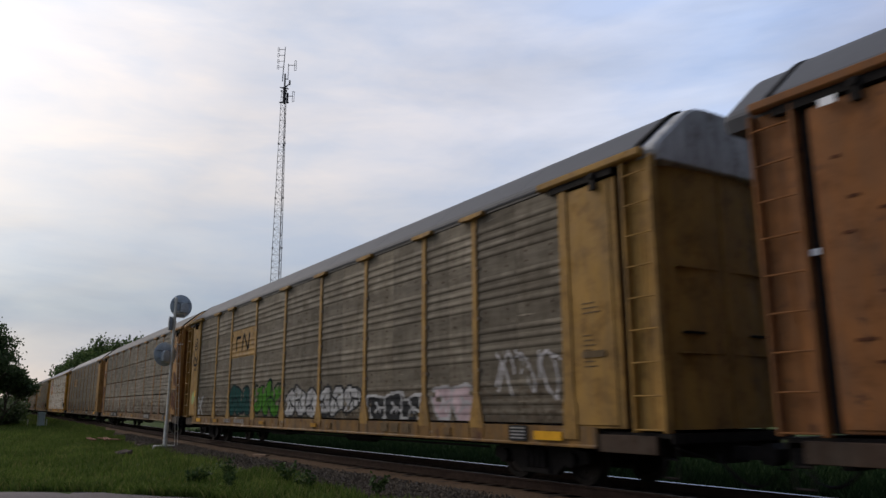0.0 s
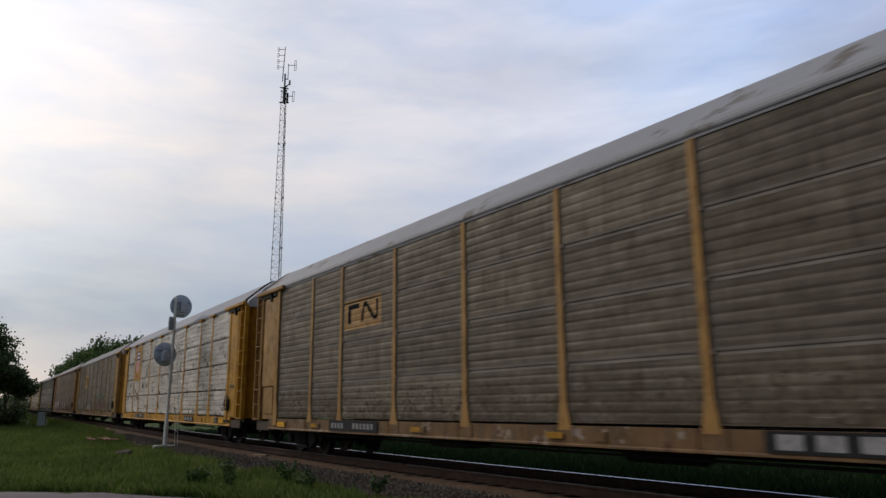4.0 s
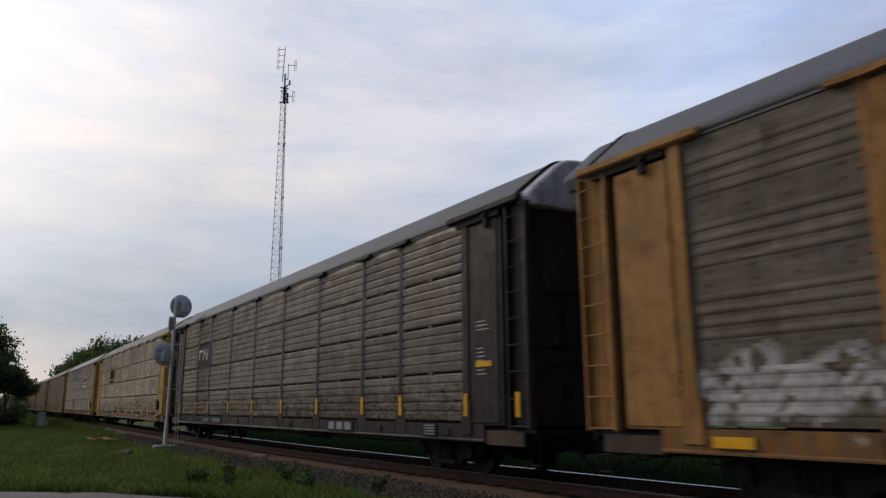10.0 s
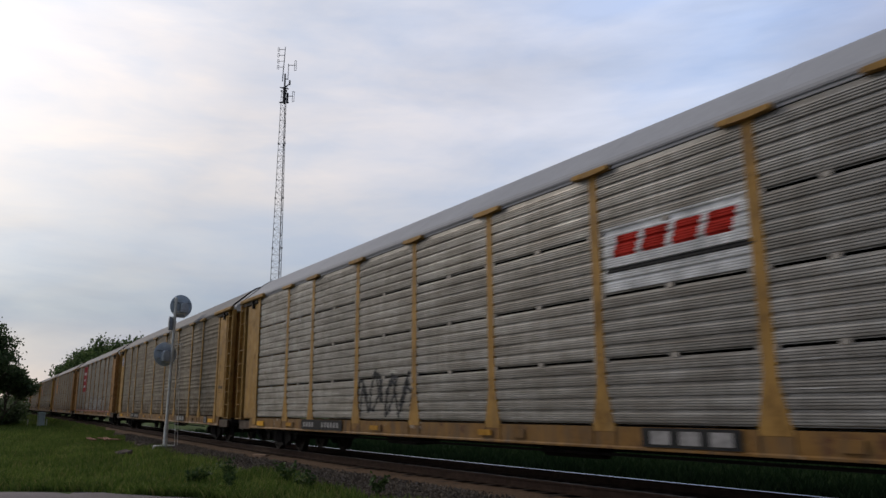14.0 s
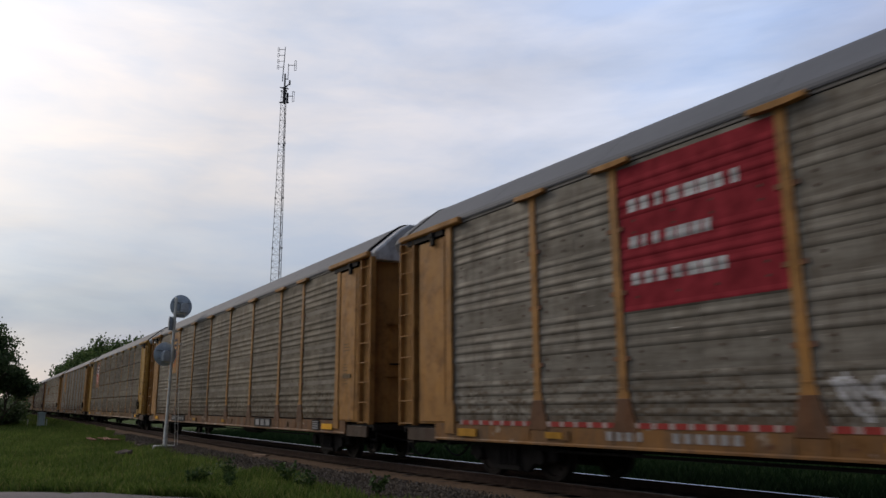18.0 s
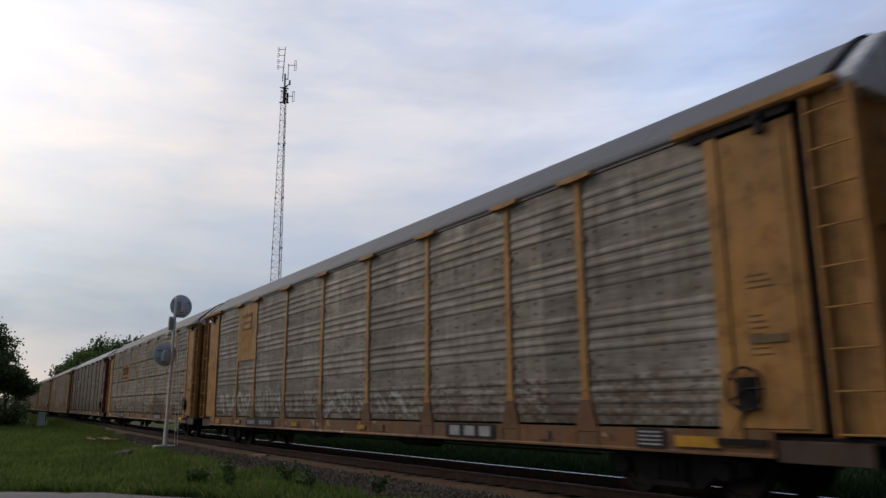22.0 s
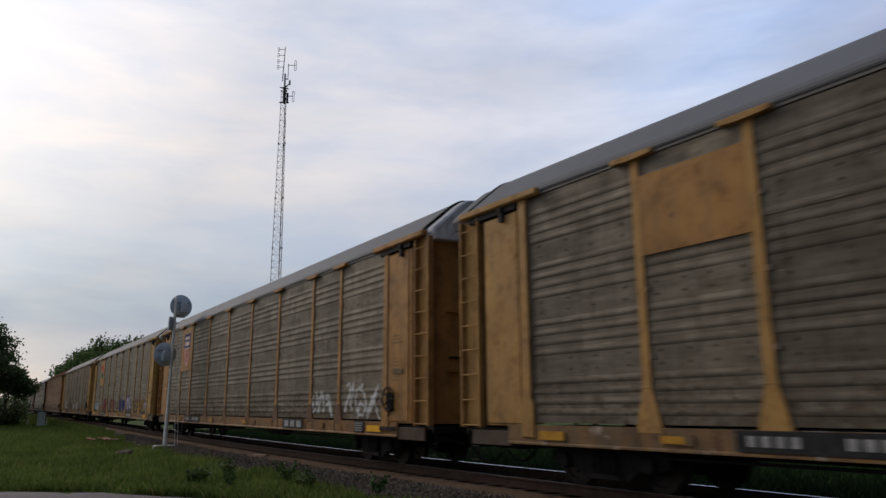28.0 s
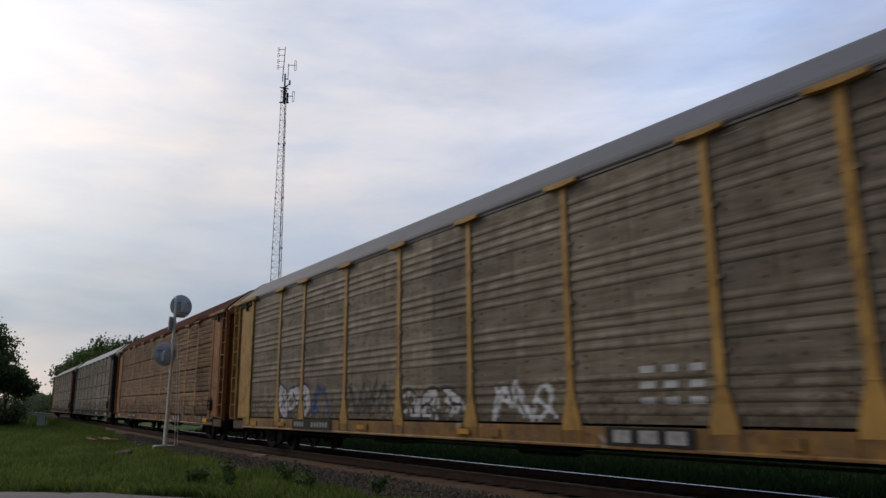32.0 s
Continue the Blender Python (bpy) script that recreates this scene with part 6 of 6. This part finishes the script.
def art_old(car, st):
    plate(car, st, -6.9, -4.9, 3.1, 3.85, FRAMES["pale"], "pale emblem panel")
    worm_emblem(car, st, -6.8, -5.0, 3.12, 3.82, INK)


def art_shield_fresh(car, st):
    plate(car, "flat", *SHORT, 2.72, 4.72, FRAMES["fresh"], "deep yellow emblem panel")
    shield_emblem(car, "flat", -8.62, -7.48, 3.18, 4.50, BLUE, (0.50, 0.16, 0.16), (0.62, 0.55, 0.55))
    bar_rows(car, "flat", 0, 0, [(-8.85, -7.5, 2.95, 3.05, 7)], (0.35, 0.10, 0.06))


def art_seams(car, st):
    plate(car, st, *FULL, 2.78, 3.92, FRAMES["yellow"], "yellow emblem panel")
    worm_emblem(car, st, -6.8, -4.6, 2.82, 3.9, INK)
    graffiti(car, st, -11.1, -7.4, 0.95, 1.9, (0.27, 0.25, 0.22), (0.085, 0.077, 0.067), 13, 6, 0.2)
    graffiti(car, st, -4.1, -1.7, 0.95, 1.4, (0.36, 0.35, 0.33), None, 14, 4, 0.4)
    graffiti(car, st, 1.8, 6.9, 0.95, 2.0, None, (0.16, 0.08, 0.075), 15, 5)
    graffiti(car, st, 2.0, 7.0, 0.95, 2.05, (0.13, 0.085, 0.08), None, 16, 5)
    graffiti(car, st, 1.9, 6.9, 1.75, 2.1, (0.05, 0.15, 0.08), None, 17, 4, 0.7)


def art_shield_buff(car, st):
    plate(car, "flat", *SHORT, 2.80, 4.72, FRAMES["orange"], "buff emblem panel")
    shield_emblem(car, "flat", -8.62, -7.47, 3.02, 4.52, BLUE, RED, (0.48, 0.34, 0.26))
    graffiti(car, st, -12.2, -5.6, 0.9, 1.85, (0.34, 0.32, 0.29), (0.20, 0.185, 0.165), 21, 7, 0.25)
    graffiti(car, st, -11.4, -7.0, 0.9, 1.6, (0.36, 0.34, 0.31), None, 23, 5, 0.3)
    graffiti(car, st, -0.6, 2.6, 0.9, 1.6, (0.38, 0.36, 0.33), None, 22, 5, 0.4)


def art_black(car, st):
    plate(car, "flat", *SHORT, 2.75, 3.75, FRAMES["black"], "black emblem panel")
    worm_emblem(car, "flat", -8.95, -7.45, 3.0, 3.65, (0.55, 0.55, 0.55))


def art_block(car, st):
    latch(car)
    plate(car, st, *FULL, 2.72, 3.95, FRAMES["yellow"], "yellow emblem panel")
    block_emblem(car, st, -6.95, -4.5, 2.74, 3.93, INK)
    graffiti(car, st, -11.0, -7.6, 0.95, 1.35, (0.36, 0.33, 0.32), None, 31, 5, 0.5)


def art_block_faded(car, st):
    latch(car)
    plate(car, st, *FULL, 2.83, 3.88, FRAMES["orange"], "faded orange emblem panel")
    block_emblem(car, st, -6.95, -4.5, 2.85, 3.86, (0.09, 0.055, 0.04))
    graffiti(car, st, 4.5, 7.1, 0.95, 1.75, (0.145, 0.125, 0.108), (0.125, 0.062, 0.045), 33, 4, 0.75)
    graffiti(car, st, -4.0, 1.8, 0.9, 1.3, (0.20, 0.18, 0.165), None, 34, 8, 0.8)


def art_slanted(car, st):
    plate(car, st, 4.42, 7.05, 2.86, 3.86, colour((0.55, 0.55, 0.54)), "white emblem panel")
    slanted_emblem(car, st, 4.45, 7.0, 2.80, 3.92, (0.38, 0.035, 0.025))
    graffiti(car, st, -4.2, -1.4, 0.95, 2.0, None, (0.06, 0.06, 0.06), 41, 4)


def art_red(car, st):
    plate(car, st, *FULL, 2.52, 4.72, colour((0.20, 0.024, 0.030)), "red emblem panel")
    bar_rows(car, st, 0, 0, [(-6.80, -4.75, 4.00, 4.20, 8), (-6.80, -5.25, 3.45, 3.63, 7), (-6.80, -5.05, 2.90, 3.08, 7)], WHITE)
    graffiti(car, st, -1.7, 7.9, 0.9, 1.9, (0.25, 0.245, 0.235), (0.09, 0.088, 0.083), 43, 11, 0.45)
    graffiti(car, st, -4.0, -2.0, 0.95, 1.5, (0.38, 0.37, 0.36), None, 44, 4, 0.4)


def art_shield_faded(car, st):
    latch(car)
    plate(car, "flat", *SHORT, 2.80, 4.72, FRAMES["orange"], "faded orange emblem panel")
    shield_emblem(car, "flat", -8.60, -7.49, 3.05, 4.48, (0.07, 0.06, 0.07), (0.42, 0.12, 0.06), (0.46, 0.27, 0.12))


def art_shield_rust(car, st):
    plate(car, "flat", *SHORT, 2.70, 4.72, FRAMES["brown"], "rust-brown emblem panel")
    shield_emblem(car, "flat", -8.64, -7.44, 2.95, 4.55, (0.07, 0.065, 0.08), (0.42, 0.10, 0.08), (0.52, 0.46, 0.42))
    graffiti(car, st, -7.0, -4.8, 0.95, 1.8, (0.20, 0.20, 0.19), None, 45, 4, 0.7)


def art_plate(car, st):
    latch(car)
    plate(car, "flat", *SHORT, 2.80, 4.72, FRAMES["orange"], "orange emblem panel")
    shield_emblem(car, "flat", -8.60, -7.49, 3.05, 4.48, (0.15, 0.092, 0.06), (0.27, 0.135, 0.055), (0.36, 0.21, 0.095))
    graffiti(car, st, -11.0, -7.4, 0.95, 1.75, (0.28, 0.26, 0.24), None, 47, 5, 0.2)
    graffiti(car, st, -6.8, -4.4, 0.95, 1.85, (0.25, 0.24, 0.22), None, 48, 4, 0.35)
    graffiti(car, st, -1.2, 3.4, 0.95, 1.5, (0.25, 0.24, 0.22), None, 49, 5, 0.5)


def art_maroon(car, st):
    for x0, x1, z0, z1 in ((11.98, 12.62, 3.62, 3.64), (11.98, 12.62, 3.16, 3.18), (11.98, 12.0, 3.16, 3.64), (12.60, 12.62, 3.16, 3.64)):
        panel_mark(car, x0, x1, z0, z1, everywhere, WHITE_MARK, "white stencilled frame")
    for k in range(4):
        panel_mark(car, 12.05, 12.5 - 0.07 * (k % 2), 3.24 + 0.10 * k, 3.28 + 0.10 * k, everywhere, WHITE_MARK, "")
    panel_mark(car, 12.0, 12.62, 2.05, 2.13, everywhere, WORN_YELLOW, "yellowed label strip")
    panel_mark(car, -12.6, -12.0, 1.38, 1.42, everywhere, WHITE_MARK, "white stencilled line")
    panel_mark(car, -12.6, -12.0, 1.30, 1.33, everywhere, WHITE_MARK, "white stencilled line")
    plate(car, st, *FULL, 2.92, 3.90, FRAMES["maroon"], "maroon emblem panel")
    bar_rows(car, st, 0, 0, [(-6.95, -5.75, 3.42, 3.60, 6), (-6.95, -4.9, 3.18, 3.25, 1), (-6.95, -4.9, 3.03, 3.10, 1)], WHITE)
    arc = [(-4.88 + 0.26 * math.cos(a), 3.50 + 0.27 * math.sin(a)) for a in (radians(d) for d in range(-15, 225, 20))] + [(-5.22, 3.20)]
    decal("emblem", st, -5.5, -4.45, 3.0, 3.9, near_line(arc, 0.07), colour(WHITE), car, 0.007, 0.03, "white open wheel emblem")


def art_tags(car, st):
    plate(car, "flat", *SHORT, 3.3, 4.5, FRAMES["orange"], "orange emblem panel")
    graffiti(car, st, -3.0, 1.0, 0.95, 2.0, (0.25, 0.225, 0.21), (0.19, 0.085, 0.05), 51, 4, 0.35)


def art_shield_late(car, st):
    plate(car, "flat", *SHORT, 2.80, 4.72, FRAMES["orange"], "buff emblem panel")
    shield_emblem(car, "flat", -8.62, -7.47, 3.02, 4.52, BLUE, RED, (0.52, 0.42, 0.36))
    graffiti(car, st, 7.1, 8.6, 0.95, 1.6, (0.36, 0.36, 0.34), None, 53, 3, 0.3)
    graffiti(car, st, 9.3, 11.3, 0.95, 1.75, (0.38, 0.37, 0.35), None, 54, 3, 0.2)


def art_flag(car, st):
    plate(car, "flat", *SHORT, 2.80, 4.72, FRAMES["yellow"], "yellow emblem panel")
    def flag(x, z):
        u, v = (x + 8.70) / 1.05, (z - 3.35 - 0.08 * np.sin((x + 8.7) * 5.5)) / 0.95
        return (u > 0) & (u < 1) & (v > 0) & (v < 1)
    decal("emblem", "flat", -8.75, -7.55, 3.2, 4.5, lambda x, z: flag(x, z) & ((z - 3.35) / 0.95 > 0.62 - 0.55 * (x + 8.70) / 1.05 + 0.25), colour((0.48, 0.06, 0.045)), car, 0.008, 0.03, "red half of a flag emblem")
    decal("emblem", "flat", -8.75, -7.55, 3.2, 4.5, flag, colour((0.03, 0.09, 0.045)), car, 0.005, 0.03, "dark green flag emblem")
    bar_rows(car, "flat", 0, 0, [(-8.6, -7.75, 3.75, 3.98, 3)], WHITE)
    graffiti(car, st, -12.5, -8.6, 0.95, 1.6, (0.32, 0.34, 0.34), (0.03, 0.10, 0.08), 57, 6)
    graffiti(car, st, -6.3, -4.1, 0.92, 1.75, (0.13, 0.02, 0.02), (0.045, 0.014, 0.013), 58, 3, 0.25)
    graffiti(car, st, -3.0, -0.9, 0.92, 1.7, (0.14, 0.02, 0.02), (0.045, 0.014, 0.013), 72, 2, 0.25)
    graffiti(car, st, 1.1, 3.8, 0.92, 1.65, (0.02, 0.04, 0.13), (0.02, 0.02, 0.05), 59, 3)
    graffiti(car, st, 4.2, 6.2, 0.95, 1.85, (0.27, 0.25, 0.29), (0.04, 0.03, 0.08), 60, 2, 0.15)
    graffiti(car, st, 7.7, 10.4, 0.95, 1.6, (0.20, 0.155, 0.03), (0.11, 0.025, 0.02), 61, 4, 0.35)
    graffiti(car, st, 10.5, 11.4, 1.0, 1.5, (0.38, 0.32, 0.40), None, 62, 2, 0.5)


def art_white_tags(car, st):
    graffiti(car, st, -9.0, -6.4, 0.95, 1.85, WHITE, (0.05, 0.05, 0.07), 63, 3)
    graffiti(car, st, -6.3, -5.1, 0.95, 1.8, (0.04, 0.07, 0.16), None, 64, 2)
    graffiti(car, st, -4.0, -1.9, 1.0, 1.75, (0.06, 0.06, 0.06), None, 65, 4)
    graffiti(car, st, -1.2, 1.1, 0.92, 1.6, WHITE, (0.05, 0.05, 0.05), 66, 3)
    graffiti(car, st, 2.1, 3.8, 0.95, 1.6, (0.42, 0.42, 0.42), None, 67, 3, 0.2)
    bar_rows(car, st, 0, 0, [(5.7, 7.0, 1.62, 1.72, 3), (5.7, 7.0, 1.40, 1.50, 3), (5.7, 7.0, 1.18, 1.28, 3)], (0.30, 0.30, 0.29), "white sprayed stripes")


def art_last_tag(car, st):
    graffiti(car, st, -11.5, -4.0, 0.95, 2.0, (0.34, 0.34, 0.34), None, 71, 6)


# position of the gap behind each car at 0 s, and what the car looks like, from the front of the train
TRAIN = [
    (-6.14, dict(label="rust-streaked orange car carrier with grey sheet walls", art=art_worn, brake=False, frame="brown", wall="weathered")),
    (-34.97, dict(label="yellow-framed car carrier with green and white graffiti along its foot", plates=False, brake=False, art=art_green)),
    (-63.36, dict(label="yellow-framed car carrier with dark perforated sheets in four rows", art=art_rust, end="frame", gappy=True, brake=False, style="rows", frame="orange", wall="dark", sill="tan")),
    (-91.66, dict(label="faded yellow car carrier with a patchy white roof", frame="pale", roof="patchy", style="seams", panel="half", post="slim", caps=False, slots=(2.0, 3.5, 4.15), bands=-1.2, art=art_old, brake=False)),
    (-120.73, dict(label="clean bright silver car carrier with deep yellow posts", frame="fresh", roof="light", wall="silver", style="rows", post="long", art=art_shield_fresh)),
    (-149.08, dict(label="yellow-framed car carrier with grey seamed walls and faded graffiti", light_clips=True, plates=False, style="seams", post="slim", caps=False, panel="full", art=art_seams)),
    (-177.25, dict(label="buff-framed car carrier with white graffiti at its rear", frame="orange", art=art_shield_buff)),
    (-206.00, dict(label="black-framed car carrier with yellow reflectors on the posts", brake=False, gappy=True, frame="black", wall="dark", style="rows", dark_posts=True, marks=WHITE_MARK, art=art_black)),
    (-234.67, dict(label="yellow-framed car carrier with grey sheets in four rows", frame="lemon", style="rows", wall="grey", sill="tan", slots=(2.2, 3.3), art=art_block)),
    (-263.06, dict(label="clean grey car carrier with a light roof and white emblem", style="rows", wall="clean", roof="light", post="long", sill="yellow", slots=(2.2, 3.9), art=art_slanted)),
    (-291.32, dict(label="yellow-framed car carrier with weathered grey walls", brake=False, wall="weathered", bands=-1.0, art=art_rear_emblem)),
    (-320.12, dict(label="yellow-framed car carrier with a red emblem panel and white graffiti", wall="mid", plates=False, frame="orange", sill="orange", tape=True, brake=False, art=art_red)),
    (-348.39, dict(label="orange-buff car carrier with faded walls and a shield emblem", brake=False, frame="orange", sill="rust", bands=-0.6, art=art_shield_faded)),
    (-377.36, dict(label="rust-stained yellow car carrier with dark sheets in four rows", plates=False, post_frame="rust_posts", frame="rusty", style="rows", wall="weathered", sill="tan", slots=(3.15,), art=art_shield_rust)),
    (-406.03, dict(label="orange-framed car carrier with pale grey walls", frame="orange", wall="mid", post="normal", sill="rust", art=art_plate)),
    (-434.24, dict(label="yellow-framed car carrier with pale post caps and an orange emblem panel", frame="orange", style="rows", wall="dark", eave=CAP_WHITE, cap_mat=CAP_WHITE, sill="rust", slots=(3.15,), art=art_block_faded)),
    (-462.83, dict(label="dark maroon car carrier with a light roof and brown walls", frame="maroon", roof="light", eave=CAP_WHITE, wall="brown", sill="tan", marks=WHITE_MARK, caps=True, slots=(2.6,), art=art_maroon)),
    (-491.17, dict(label="faded yellow car carrier with a faint orange and white tag", frame="pale", brake=False, art=art_tags)),
    (-519.41, dict(label="buff-framed car carrier with a shield emblem and pale tags", frame="orange", art=art_shield_late)),
    (-548.08, dict(label="yellow-framed car carrier with many-coloured graffiti along its foot", brake=False, frame="yellow", art=art_flag)),
    (-576.31, dict(label="yellow-framed car carrier with white tags along its foot", wall="weathered", art=art_white_tags)),
    (-605.02, dict(label="rusty orange car carrier with a brown roof", frame="brown", post_frame="pale", roof="brown", wall="buff", style="rows", end="frame", sill="rust")),
    (-634.03, dict(label="black-framed car carrier with a light roof and a white tag", frame="black", roof="light", wall="dark", style="rows", marks=WHITE_MARK, art=art_last_tag)),
    (-662.88, dict(label="dark maroon car carrier at the tail of the train", frame="maroon", roof="grey", wall="dark", style="rows", marks=WHITE_MARK)),
]
CARS = []


def make_train():
    ahead = TRAIN[0][0] + 28.7
    for i, (gap, spec) in enumerate(TRAIN):
        spec["seed"] = 100 + i
        car = car_carrier(spec)
        CARS.append((car, (ahead + gap) / 2))
        ahead = gap


make_ground()
make_track()
make_grass()
make_signal()
make_cabinet()
make_tower()
make_litter()
make_woods()
for wx, wy, wh, ws in ((-17.0, 4.8, 0.40, 1), (-15.7, 5.0, 0.35, 2), (-18.3, 5.8, 0.45, 3), (-18.0, 7.0, 0.40, 4), (-16.4, 6.6, 0.45, 5), (-14.5, 6.2, 0.42, 6), (-16.9, 4.6, 0.35, 7), (-13.0, 7.0, 0.38, 8)):
    weed(wx, wy, GROUND, wh, ws, "leafy dark green weed in the grass")
make_train()


def motions():
    """The train rolls through at about 60 km/h; its wheels turn with the way it has gone."""
    for car, start in CARS:
        rows = []
        for k in range(17):
            t = 2.0 * k
            x = start + travelled(t)
            turn = math.degrees(math.atan2(track_y(x + 10.3) - track_y(x - 10.3), 20.6))
            pitch = math.degrees(math.atan2(rise(x - 10.3) - rise(x + 10.3), 20.6))
            rows.append((t, pose(x, (track_y(x + 10.3) + track_y(x - 10.3)) / 2, (rise(x + 10.3) + rise(x - 10.3)) / 2, 0, pitch, turn)))
        walk(car, rows)
    for x, wheels in SPIN.items():
        first = wheels[0]
        walk(first, [(k / FPS, pose(x, 0, WHEEL_R, 0, math.degrees(travelled(k / FPS) / WHEEL_R), 0)) for k in range(32 * FPS + 1)])
        keys = first.animation_data
        for w in wheels[1:]:
            w.rotation_mode = "QUATERNION"
            w.animation_data_create()
            w.animation_data.action = keys.action
            w.animation_data.action_slot = keys.action_slot


motions()
